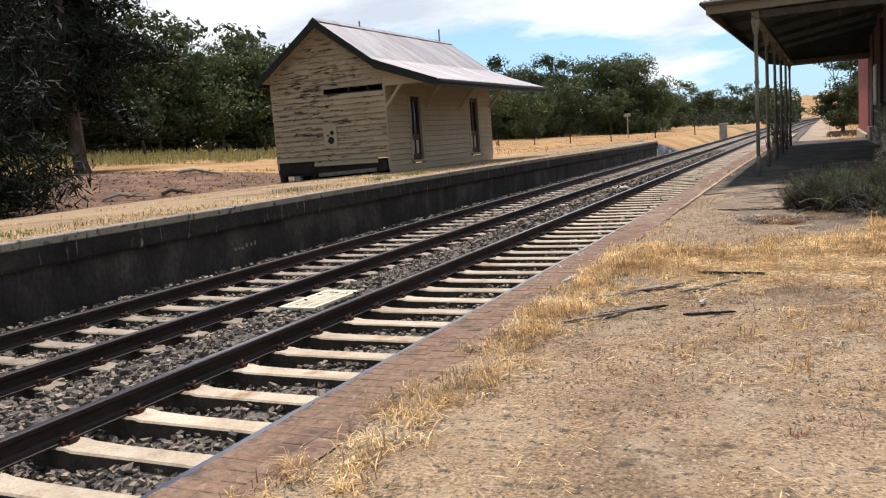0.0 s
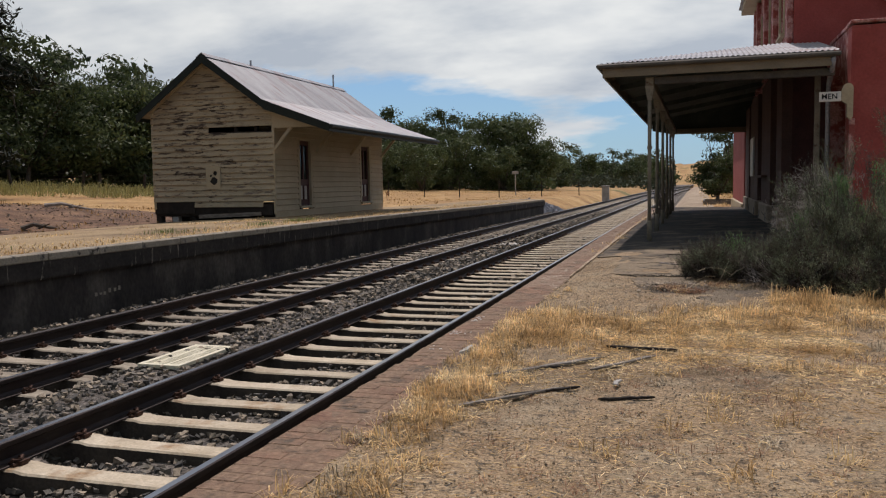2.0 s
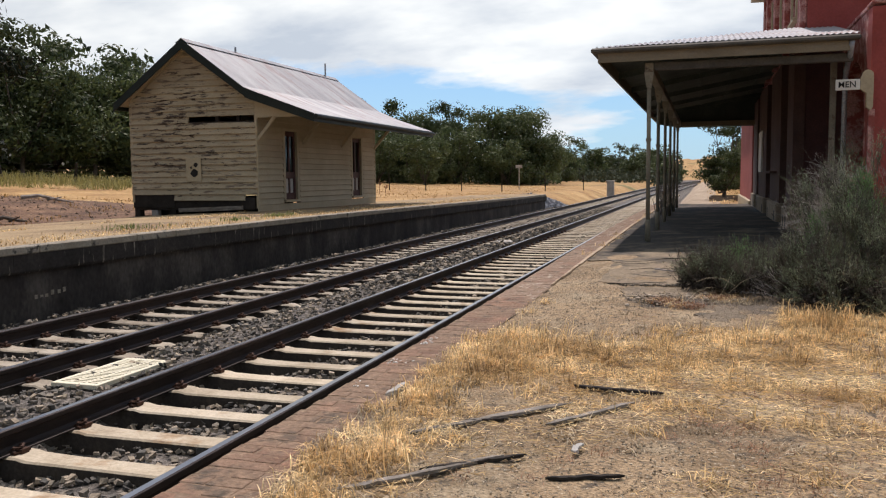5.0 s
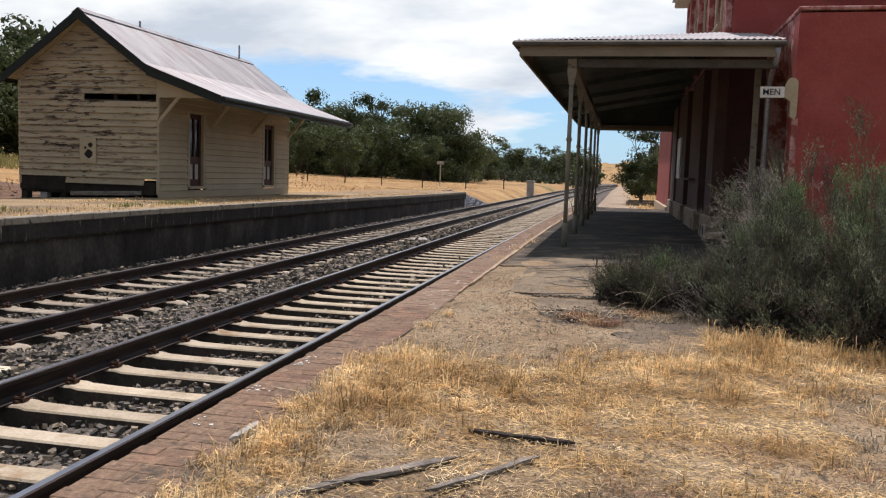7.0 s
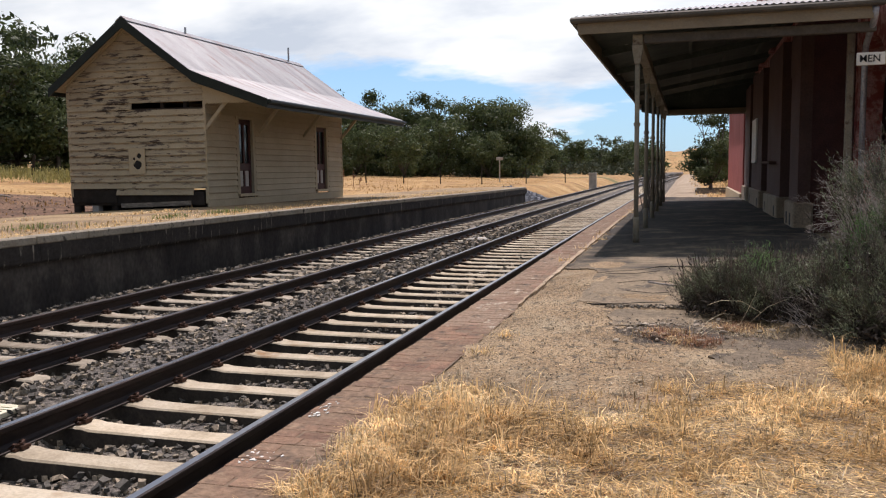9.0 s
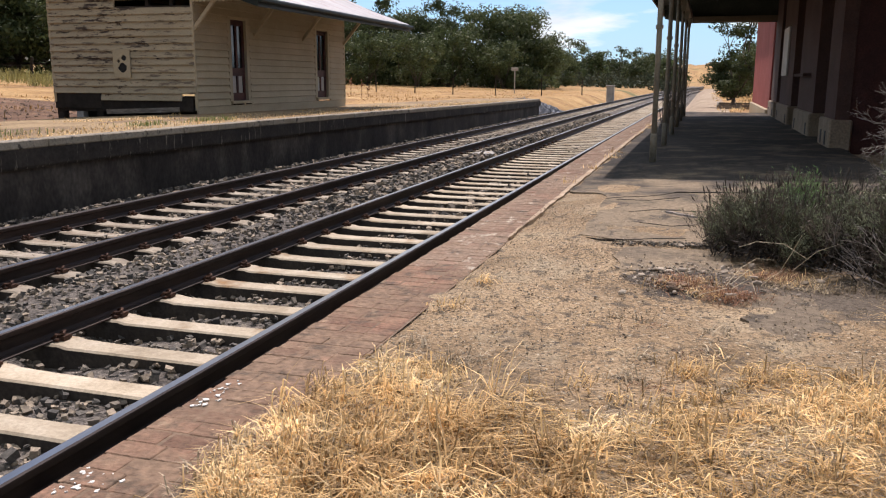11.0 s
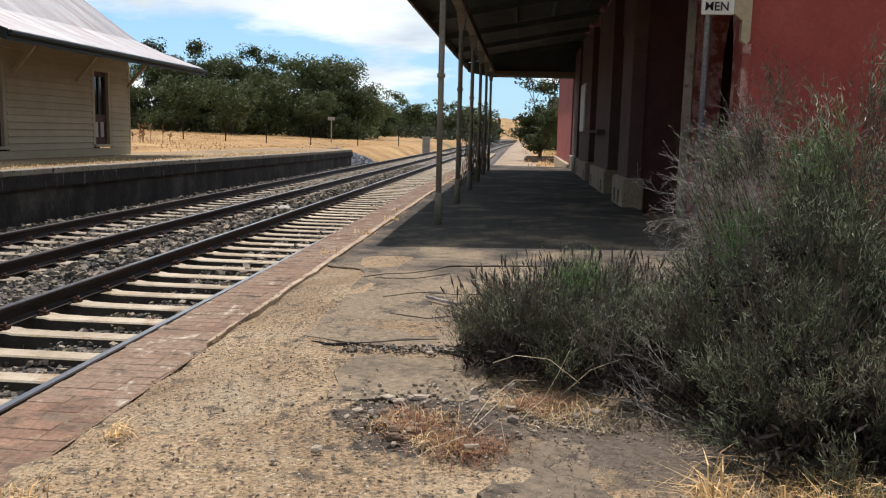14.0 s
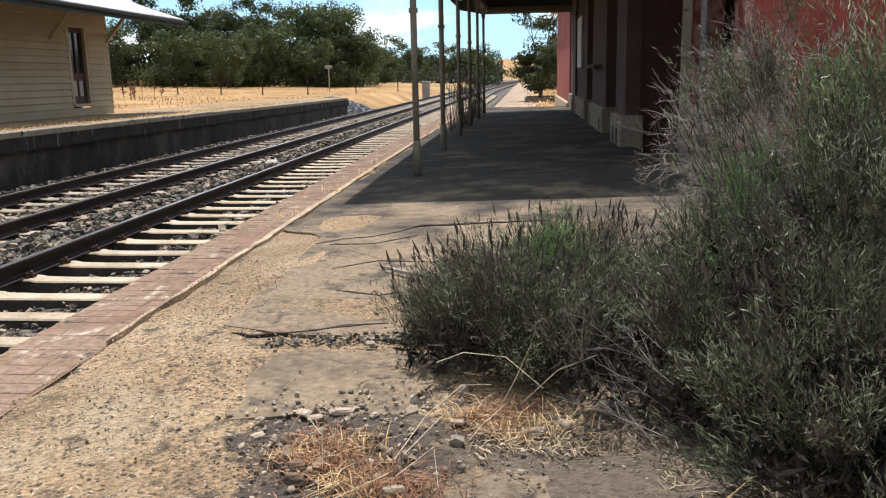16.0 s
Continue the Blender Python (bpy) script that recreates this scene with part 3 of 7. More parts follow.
def slab(name, outline, material, label, thick=0.03, rise=0.012, jag=0.05, parent=None, seed=0.0):
    """A thin paved patch with a ragged edge, laid on the deck."""
    pts = []
    n = len(outline)
    for i in range(n):
        a, b = outline[i], outline[(i + 1) % n]
        k = max(1, int(math.hypot(b[0] - a[0], b[1] - a[1]) / 0.10))
        for j in range(k):
            t = j / k
            x, y = a[0] + (b[0] - a[0]) * t, a[1] + (b[1] - a[1]) * t
            pts.append((x + jag * wobble(x, y, 0.22, seed) + jag * 0.5 * wobble(x, y, 0.08, seed), y + jag * wobble(x, y, 0.22, seed + 7)))
    bm = bmesh.new()
    top = [bm.verts.new((x, y, deck_top(x, y) + rise)) for x, y in pts]
    low = [bm.verts.new((x, y, deck_top(x, y) + rise - thick)) for x, y in pts]
    edges = [bm.edges.new((top[i], top[(i + 1) % len(top)])) for i in range(len(top))]
    bmesh.ops.triangle_fill(bm, use_beauty=True, edges=edges)
    for i in range(len(top)):
        j = (i + 1) % len(top)
        bm.faces.new((low[i], low[j], top[j], top[i]))
    ob = new(name, mesh_of(name, bm, material))
    return tagged(ob, label, "paving", kind="structure")


PAVING = slab("paving", [(1.80, 11.1), (2.45, 11.0), (3.1, 11.0), (4.6, 11.2), (4.6, 14.6), (4.14, 15.3), (4.14, 30.6), (1.42, 30.6), (1.42, 13.2), (1.78, 12.7)], M_ASPHALT,
     "cracked dusty asphalt paving of the platform, coloured darker for the canopy's shade", 0.03, -0.005, seed=1.0)
slab("paving", [(2.12, 10.32), (2.62, 10.36), (2.62, 10.92), (2.05, 10.84)], M_ASPHALT, "broken asphalt patch beside the shrub", 0.03, -0.004, 0.09, seed=2.0)
slab("paving", [(2.70, 9.46), (2.96, 9.40), (3.06, 9.7), (3.02, 10.14), (2.66, 10.22)], M_ASPHALT, "broken asphalt patch half covered by dry grass", 0.03, -0.013, 0.10, seed=3.0)

M_CRACK = mat("crack_grit", [(0.030, 0.025, 0.020), (0.060, 0.050, 0.040)], 20, 80, 0.95, 0.8, vary=0.3)


def crack(points, width, seed):
    """A ragged open crack in the paving, filled with dark grit, along a line of points."""
    g = random.Random(seed)
    path = []
    for (xa, ya), (xb, yb) in zip(points, points[1:]):
        n = max(2, int(math.hypot(xb - xa, yb - ya) / 0.03))
        path += [(xa + (xb - xa) * i / n, ya + (yb - ya) * i / n) for i in range(n)]
    bm = bmesh.new()
    prev = None
    for i, (x, y) in enumerate(path):
        y += 0.012 * wobble(x, y, 0.06, seed)
        w = width * (0.15 + abs(wobble(x, y, 0.11, seed + 3)) * 1.7) * min(1, i / 3, (len(path) - 1 - i) / 3 + 0.1)
        z = deck_top(x, y) - 0.002
        row = [bm.verts.new(p) for p in ((x, y - w, z - 0.02), (x, y - w, z), (x, y + w * g.uniform(0.6, 1.2), z), (x, y + w, z - 0.02))]
        if prev:
            for k in range(3):
                bm.faces.new((prev[k], prev[k + 1], row[k + 1], row[k]))
        prev = row
    part("crack", bm, M_CRACK, PAVING, "ragged dark crack")


crack([(1.78, 12.53), (1.90, 12.66), (2.05, 12.72), (2.19, 12.86), (2.29, 13.05), (2.45, 13.07), (2.60, 13.11), (3.1, 13.2)], 0.022, 1)
crack([(1.86, 12.52), (2.10, 12.54), (2.26, 12.70), (2.34, 12.78)], 0.014, 2)
crack([(1.84, 11.05), (1.92, 11.02), (2.04, 11.05), (2.15, 11.09), (2.28, 11.15), (2.43, 11.18)], 0.020, 3)
crack([(2.0, 12.0), (2.2, 12.16), (2.45, 12.13), (2.7, 12.25)], 0.010, 4)
crack([(2.1, 11.62), (2.3, 11.55), (2.5, 11.66)], 0.009, 5)
slab("kerb_lip", [(1.366, 11.05), (1.380, 11.0), (1.392, 12.6), (1.398, 14.5), (1.41, 30.6), (1.352, 30.6), (1.352, 14.0)], M_LIP, "pale broken lip between coping and asphalt", 0.04, 0.0, 0.016, seed=5.0)

# far platform
fy = [-14 + 2.0 * i for i in range(31)]
fy[-1] = 45.5
bm = bmesh.new()
prev = None
for y in fy:
    z = far_platform_z(y)
    row = [bm.verts.new((x, y, zz)) for x, zz in ((-5.10, -0.45), (-5.10, z - 0.10), (-5.21, z - 0.10), (-5.21, z - 0.005), (-6.4, z + 0.01), (-8.4, z - 0.02), (-10.5, z - 0.10), (-12.2, z - 0.32), (-12.2, -0.45))]
    if prev:
        for i in range(len(row) - 1):
            f = bm.faces.new((prev[i], prev[i + 1], row[i + 1], row[i]))
            f.material_index = 0 if i < 2 or i == 7 else 1
    else:
        bm.faces.new(row)
    prev = row
bm.faces.new(prev[::-1])
far_platform = solo("far_platform", bm, M_WALL_DARK, "far platform with a tarred wall and dry grassy top", "platform", "structure")
M_DRYTOP = mat("dry_platform_top", [(0.17, 0.12, 0.075), (0.30, 0.215, 0.12), (0.36, 0.27, 0.16)], 0.7, 20, 0.95, 0.8, vary=0.3, deep=0.03)
far_platform.data.materials.append(M_DRYTOP)
# overhanging tarred band below the white edge stones
rng = random.Random(4)
bm = bmesh.new()
for i in range(26):
    y = -14 + 2.29 * i
    z0, z1 = far_platform_z(y), far_platform_z(y + 2.29)
    q = [(-5.045, -0.33), (-5.03, -0.30), (-5.03, -0.10), (-5.10, -0.10), (-5.10, -0.33)]
    a = [bm.verts.new((x, y, z0 + z)) for x, z in q]
    b = [bm.verts.new((x, y + 2.285, z1 + z)) for x, z in q]
    bm.faces.new(a)
    bm.faces.new(b[::-1])
    for k in range(5):
        bm.faces.new((a[k], b[k], b[(k + 1) % 5], a[(k + 1) % 5]))
part("wall_band", bm, M_WALL_BAND, far_platform, "overhanging black band with white paint drips")
for i in range(65):
    y = -14 + 0.914 * i
    z0 = far_platform_z(y + 0.45)
    if y > 44.6:
        break
    part("edge_stone", boxed(-5.23, -5.02 + rng.uniform(-0.006, 0.006), y + 0.006, y + 0.908, z0 - 0.098, z0 + rng.uniform(-0.003, 0.006), 0.012), M_EDGE_WHITE, far_platform)

# ---------- railway tracks ----------
HALF = [(0.0, 0.0), (0.022, 0.0), (0.033, -0.006), (0.035, -0.014), (0.035, -0.036), (0.030, -0.041), (0.010, -0.052), (0.009, -0.118), (0.024, -0.138), (0.066, -0.148), (0.066, -0.158), (0.0, -0.158)]
RAIL_OUT = HALF + [(-u, v) for u, v in HALF[-2:0:-1]]


def make_rail(x, parent):
    bm = bmesh.new()
    prev = None
    for y in [-30, 0, 30, 60, 90, 120, 150, 180, 220, 260, 300, 340]:
        sway = 0.0009 * max(0, y - 90) ** 2 * 0.6
        row = [bm.verts.new((x + u + sway, y, v + 0.004 * max(0, y - 120))) for u, v in RAIL_OUT]
        if prev:
            n = len(row)
            for i in range(n):
                f = bm.faces.new((prev[i], prev[(i + 1) % n], row[(i + 1) % n], row[i]))
                f.material_index = 1 if i in (0, n - 1) else 0
        prev = row
    ob = part("rail", bm, M_RAIL_SIDE, parent, "rusty steel rail with a polished head")
    ob.data.materials.append(M_RAIL_TOP)


def sleeper_mesh(material):
    tops = [(-1.25, -0.19), (-0.98, -0.175), (-0.92, -0.158), (-0.62, -0.158), (-0.56, -0.170), (-0.3, -0.173), (0.3, -0.173), (0.56, -0.170), (0.62, -0.158), (0.92, -0.158), (0.98, -0.175), (1.25, -0.19)]
    bm = bmesh.new()
    rows = []
    for u, z in tops:
        w = 0.105 if abs(u) > 0.5 else 0.095
        rows.append([bm.verts.new(p) for p in ((u, -w - 0.025, -0.42), (u, -w, z - 0.012), (u, -w + 0.014, z), (u, w - 0.014, z), (u, w, z - 0.012), (u, w + 0.025, -0.42))])
    for a, b in zip(rows, rows[1:]):
        for i in range(5):
            bm.faces.new((a[i], a[i + 1], b[i + 1], b[i]))
    bm.faces.new(rows[0])
    bm.faces.new(rows[-1][::-1])
    me = mesh_of("sleeper", bm, material)
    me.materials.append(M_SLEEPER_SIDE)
    # Faces turned up or down the line take the shade-dark material.
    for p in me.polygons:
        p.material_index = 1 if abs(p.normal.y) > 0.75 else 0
    return me


def clip_mesh():
    bm = bmesh.new()
    tube(bm, [(0.03, -0.05, -0.155), (0.075, -0.05, -0.115), (0.10, -0.01, -0.118), (0.075, 0.03, -0.112), (0.03, 0.045, -0.128)], 0.011, 5)
    box(bm, 0.062, 0.118, -0.03, 0.03, -0.16, -0.128)
    box(bm, 0.066, 0.098, -0.065, 0.065, -0.158, -0.142)
    return mesh_of("rail_clip", bm, M_CLIP)


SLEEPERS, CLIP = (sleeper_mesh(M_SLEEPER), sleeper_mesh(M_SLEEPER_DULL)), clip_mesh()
rng = random.Random(9)
for k, (xa, xb) in enumerate(((RAILS[0], RAILS[1]), (RAILS[2], RAILS[3]))):
    track = thing("railway_track", ((xa + xb) / 2, 20, -0.42), ("railway track beside the near platform" if k == 0 else "railway track beside the far platform") + " with rusty rails on concrete sleepers", "track", "pair of tracks", "structure")
    for x in (xa, xb):
        make_rail(x, track)
    for i in range(-36, 140):
        y = 2.483 + 0.566 * i if k == 0 else 2.30 + 0.568 * i
        s = hang(new("sleeper", SLEEPERS[k]), track, pose((xa + xb) / 2 + rng.uniform(-0.012, 0.012), y + rng.uniform(-0.012, 0.012), rng.uniform(-0.004, 0.002), 0, 0, rng.uniform(-0.5, 0.5)))
        if 0 <= i < 48:
            for x in (xa, xb):
                for turn in (0, 180):
                    hang(new("rail_clip", CLIP), s, pose(x, y, 0, 0, 0, turn))

# ballast stones
ICO = bmesh.new()
bmesh.ops.create_icosphere(ICO, subdivisions=1, radius=1.0)
ICO.verts.index_update()
STONE_V = np.array([v.co[:] for v in ICO.verts])
STONE_F = np.array([[v.index for v in f.verts] for f in ICO.faces])
ICO.free()


OCT_V = np.array([(1, 0, 0), (0, 1, 0), (-1, 0, 0), (0, -1, 0), (0, 0, 1), (0, 0, -1)], float)
OCT_F = np.array([(0, 1, 4), (1, 2, 4), (2, 3, 4), (3, 0, 4), (1, 0, 5), (2, 1, 5), (3, 2, 5), (0, 3, 5)])


def stones(name, places, sizes, material, label, category, seed, kind="stuff", flat=0.7, shape=None):
    """Many small broken stones as one mesh."""
    ICO_V, ICO_F = shape or (STONE_V, STONE_F)
    g = np.random.default_rng(seed)
    n = len(places)
    v = ICO_V[None] * (1 + g.uniform(-0.42, 0.42, (n, len(ICO_V), 1)))
    v = v * (sizes[:, None, None] * g.uniform([0.75, 0.75, 0.5], [1.35, 1.35, 1.0 if flat > 0.6 else 0.7], (n, 3))[:, None, :])
    a = g.uniform(0, 6.283, n)
    tilt = g.uniform(-0.7, 0.7, n)
    x, y, z = v[..., 0], v[..., 1], v[..., 2]
    y, z = y * np.cos(tilt)[:, None] - z * np.sin(tilt)[:, None], y * np.sin(tilt)[:, None] + z * np.cos(tilt)[:, None]
    x, y = x * np.cos(a)[:, None] - y * np.sin(a)[:, None], x * np.sin(a)[:, None] + y * np.cos(a)[:, None]
    v = np.stack([x, y, z], -1) + places[:, None, :]
    f = ICO_F[None] + (np.arange(n) * len(ICO_V))[:, None, None]
    ob = new(name, raw(name, v.reshape(-1, 3).tolist(), f.reshape(-1, 3).tolist(), material))
    return tagged(ob, label, category, kind=kind)


def ballast_level(x, y=0.0):
    z = -0.292 + 0.068 * np.exp(-((x + 0.55) / 0.55) ** 4)
    z = z + 0.165 * np.exp(-((x + 2.2) / 0.50) ** 4) + 0.09 * np.exp(-((x + 3.6) / 0.6) ** 4) + 0.21 * np.exp(-((x + 4.85) / 0.35) ** 2)
    return z


# broken stone: a skewed block with flat faces
BLOCK_V = 0.66 * np.array([(x, y, z) for x in (-1, 1) for y in (-1, 1) for z in (-1, 1)], float)
BLOCK_F = np.array([(0, 1, 3), (0, 3, 2), (4, 6, 7), (4, 7, 5), (0, 4, 5), (0, 5, 1), (2, 3, 7), (2, 7, 6), (0, 2, 6), (0, 6, 4), (1, 5, 7), (1, 7, 3)])


g = np.random.default_rng(11)
n = 43000
px = g.uniform(-5.05, 0.9, n)
py = 2.5 + 46 * g.uniform(0, 1, n) ** 1.7
size = g.uniform(0.013, 0.033, n) * (1 + 0.7 * (py > 16))
pz = ballast_level(px, py) + g.uniform(-0.025, 0.02, n)
stones("ballast", np.stack([px, py, pz], 1), size, M_STONE, "grey and buff crushed-stone ballast between the sleepers", "ballast", 12, shape=(BLOCK_V, BLOCK_F))
bed_x = [-5.1 + 0.1 * i for i in range(61)]
bed_y = [-20, 2] + [2 + 1.0 * i for i in range(1, 60)] + [80, 120, 200, 330]
verts = [(x, y, float(ballast_level(x, y)) - 0.022 + 0.012 * wobble(x, y, 0.3)) for y in bed_y for x in bed_x]
nx = len(bed_x)
faces = [(j * nx + i, j * nx + i + 1, (j + 1) * nx + i + 1, (j + 1) * nx + i) for j in range(len(bed_y) - 1) for i in range(nx - 1)]
tagged(new("track_bed", raw("track_bed", verts, faces, M_BALLAST_BED, True)), "packed ballast bed under both tracks", "track bed", kind="structure")

# coping bricks along the near edge
def brick_mesh(lx, ly, material, name):
    return mesh_of(name, boxed(0.001, lx - 0.001, 0.001, ly - 0.001, -0.06, 0.0, 0.0025), material)


B_LONG = [brick_mesh(0.142, 0.080, m, "brick") for m in (M_BRICK, M_PAINTED_BRICK)]
B_SHORT = [brick_mesh(0.100, 0.080, m, "brick") for m in (M_BRICK, M_PAINTED_BRICK)]
coping = solo("platform_coping", boxed(EDGE + 0.01, 1.372, -9, 31.8, 0.44, 0.50), M_MORTAR, "worn red brick coping along the platform edge", "coping", "structure")
bm = bmesh.new()
prev = None
for i in range(60):
    y = -9 + 40.8 * i / 59
    row = [bm.verts.new((x, y, z)) for x, z in ((EDGE + 0.008, 0.45), (EDGE + 0.008, coping_z(y) - 0.0015), (1.385, coping_z(y) - 0.0015))]
    if prev:
        for k in range(2):
            bm.faces.new((prev[k], prev[k + 1], row[k + 1], row[k]))
    prev = row
part("mortar_bed", bm, M_MORTAR, coping)
rng = random.Random(21)


def lay(mesh, x, y, joined=None):
    z = coping_z(y) + rng.uniform(-0.0015, 0.002)
    m = pose(x + rng.uniform(-0.004, 0.004), y, z, rng.uniform(-0.5, 0.5), rng.uniform(-0.4, 0.4), rng.uniform(-0.8, 0.8))
    if joined is None:
        hang(new("brick", mesh), coping, m)
    else:
        joined.append((mesh, m))


rest = {0: [], 1: []}
for i in range(395):
    y = -1.0 + 0.083 * i
    kind = 1 if y > 10.2 else 0
    joined = None if 2.9 < y < 11.2 else rest[kind]
    if i % 2:
        lay(B_LONG[kind], EDGE + rng.uniform(-0.005, 0.004), y, joined)
        lay(B_SHORT[kind], EDGE + 0.144, y + rng.uniform(-0.004, 0.004), joined)
        lay(B_SHORT[kind], EDGE + 0.246, y, joined)
    else:
        lay(B_SHORT[kind], EDGE + rng.uniform(-0.005, 0.004), y, joined)
        lay(B_LONG[kind], EDGE + 0.102, y + rng.uniform(-0.004, 0.004), joined)
        lay(B_SHORT[kind], EDGE + 0.246, y, joined)
for kind in (0, 1):
    vs, fs = [], []
    for me, m in rest[kind]:
        o = len(vs)
        vs += [(m @ v.co)[:] for v in me.vertices]
        fs += [[o + k for k in p.vertices] for p in me.polygons]
    ob = new("brick_row", raw("brick_row", vs, fs, (M_BRICK, M_PAINTED_BRICK)[kind]))
    tagged(hang(ob, coping), kind="stuff")

# ---------- weatherboard shed on the far platform ----------
SX0, SX1, SY0, SY1 = -11.50, -7.84, 21.66, 29.25
RIDGE_X, RIDGE_Z = -9.67, 4.93
LOFT = (RIDGE_Z - 3.60) / (SX1 - RIDGE_X)


def roof_under(x):
    """Height of the shed roof over x, steep over the room and flatter over the awning."""
    if x <= SX1 - 0.1:
        return RIDGE_Z - abs(x - RIDGE_X) * LOFT
    z = RIDGE_Z - abs(SX1 - 0.1 - RIDGE_X) * LOFT
    return z - (x - SX1 + 0.1) * 0.36


def make_shed():
    shed = thing("station_shed", ((SX0 + SX1) / 2, (SY0 + SY1) / 2, 0.7), "cream weatherboard station shed with peeling paint and a rusty iron roof", "shed")
    # dark shell behind the boards, with the two doorways left open
    core = bmesh.new()
    box(core, SX0 + 0.04, SX0 + 0.12, SY0 + 0.05, SY1 - 0.05, 1.15, 3.45)
    box(core, SX0 + 0.125, SX1 - 0.125, SY1 - 0.12, SY1 - 0.04, 1.15, 3.45)
    part("inner_lining", core, M_DARK_WOOD, shed)
    floor = bmesh.new()
    box(floor, SX0 + 0.05, SX1 - 0.05, SY0 + 0.06, SY1 - 0.05, 0.96, 1.04)
    part("floor_boards", floor, M_DARK_WOOD, shed)

    def lap(u0, u1, z, h, axis, at, out, material, cut=None):
        """One lapped board; axis x: along x at y=at; axis y: along y at x=at."""
        o = [(at + 0.004 * out, z + h + 0.006), (at + 0.046 * out, z + 0.004), (at + 0.038 * out, z - 0.008), (at - 0.004 * out, z + 0.002), (at - 0.014 * out, z + h + 0.006)]
        bm = extrude([(a, b) for a, b in o], "x" if axis == "x" else "y", u0, u1)
        part("weatherboard", bm, material, shed)

    step = 0.150
    # gable end towards the camera side
    i, z = 0, 1.05
    while z < 4.78:
        top = z + step
        x0, x1 = SX0, SX1
        if top > 3.55:
            reach = (RIDGE_Z - z - 0.5 * step) / LOFT + 0.02
            x0, x1 = max(SX0, RIDGE_X - reach), min(SX1, RIDGE_X + reach)
        if x1 - x0 > 0.15:
            if 2.93 < z + 0.07 < 3.08:
                lap(x0, -9.74, z, step, "x", SY0, -1, M_PEELED)
                part("weatherboard", bar(bmesh.new(), (-9.7, SY0 - 0.004, z + 0.005), (-7.86, SY0 - 0.004, z - 0.01), 0.02, 0.03), M_DARK_WOOD, shed)
            elif i == 0:
                lap(-10.24, x1 - 0.35, z, step, "x", SY0, -1, M_PEELED)
            elif i == 1:
                lap(-11.48, x1, z, step, "x", SY0, -1, M_PEELED)
            else:
                lap(x0, x1, z, step, "x", SY0, -1, M_PEELED)
        i, z = i + 1, top
    for xb in (SX0 - 0.02, SX1 - 0.1):
        zb = roof_under(xb)
        part("rake_trim", extrude([(RIDGE_X, RIDGE_Z), (xb, zb), (xb, zb - 0.05), (RIDGE_X, RIDGE_Z - 0.06)], "y", SY0 - 0.075, SY0 - 0.048), M_CREAM, shed)
    bm = bmesh.new()
    for x in (-9.0, -8.4):
        box(bm, x, x + 0.08, SY0 + 0.03, SY0 + 0.13, 1.0, 3.5)
    for x in (-11.4, -10.6, -10.0):
        box(bm, x, x + 0.08, SY0 + 0.03, SY0 + 0.13, 1.0, 3.5)
    part("wall_stud", bm, M_DARK_WOOD, shed)
    # platform-side wall with two doorways
    doors = ((23.07, 23.72), (27.42, 28.10))
    z = 0.93
    while z < 3.35:
        spans = [(SY0, SY1)] if z + step > 2.92 else [(SY0, doors[0][0] - 0.13), (doors[0][1] + 0.13, doors[1][0] - 0.13), (doors[1][1] + 0.13, SY1)]
        for a, b in spans:
            lap(a, b, z, step, "y", SX1, 1, M_CREAM)
        z += step
    z = 1.2
    while z < 3.4:
        for axis, a, b, at, out in (("y", SY0, SY1, SX0, -1), ("x", SX0, SX1, SY1, 1)):
            lap(a, b, z, 0.30, axis, at, out, M_CREAM)
        z += 0.30
    bm = extrude([(SX0 + 0.05, 3.42), (SX1 - 0.05, 3.42), (RIDGE_X, RIDGE_Z - 0.08)], "y", SY1 - 0.06, SY1 - 0.01)
    part("back_gable", bm, M_CREAM, shed)
    for x, y in ((SX0 - 0.01, SY0 - 0.03), (SX1 - 0.03, SY0 - 0.03), (SX1 - 0.03, SY1 - 0.04), (SX0 - 0.01, SY1 - 0.04)):
        part("corner_stop", boxed(x, x + 0.065, y, y + 0.065, 1.0 if x < -10 else 0.85, 3.6, 0.006), M_CREAM, shed)
    part("skirting_board", boxed(SX1 - 0.01, SX1 + 0.03, SY0, SY1, 0.74, 0.93), M_CREAM, shed)
    # vented plate with two round holes
    bm = bmesh.new()
    loops = [[(-9.83, 1.53), (-9.40, 1.53), (-9.40, 2.13), (-9.83, 2.13)]]
    for cx, cz, r in ((-9.60, 1.74, 0.105), (-9.555, 1.945, 0.062), (-9.69, 1.88, 0.035)):
        loops.append([(cx + r * math.cos(a * math.pi / 8) * (1 + 0.2 * math.sin(a * 1.7)), cz + r * math.sin(a * math.pi / 8)) for a in range(16)])
    edges = []
    for lp in loops:
        vs = [bm.verts.new((u, SY0 - 0.054, w)) for u, w in lp]
        edges += [bm.edges.new((vs[k], vs[(k + 1) % len(vs)])) for k in range(len(vs))]
    bmesh.ops.triangle_fill(bm, use_beauty=True, edges=edges)
    ext = bmesh.ops.extrude_face_region(bm, geom=list(bm.faces))
    bmesh.ops.translate(bm, verts=[v for v in ext["geom"] if isinstance(v, bmesh.types.BMVert)], vec=(0, -0.016, 0))
    plate = part("flue_plate", bm, M_CREAM, shed, "cream flue plate with two ragged black holes")
    # Black sheet added behind the plate for the dark inside its holes.
    part("flue_backing", boxed(-9.81, -9.42, SY0 - 0.053, SY0 - 0.048, 1.55, 2.11), M_BLACK, plate)
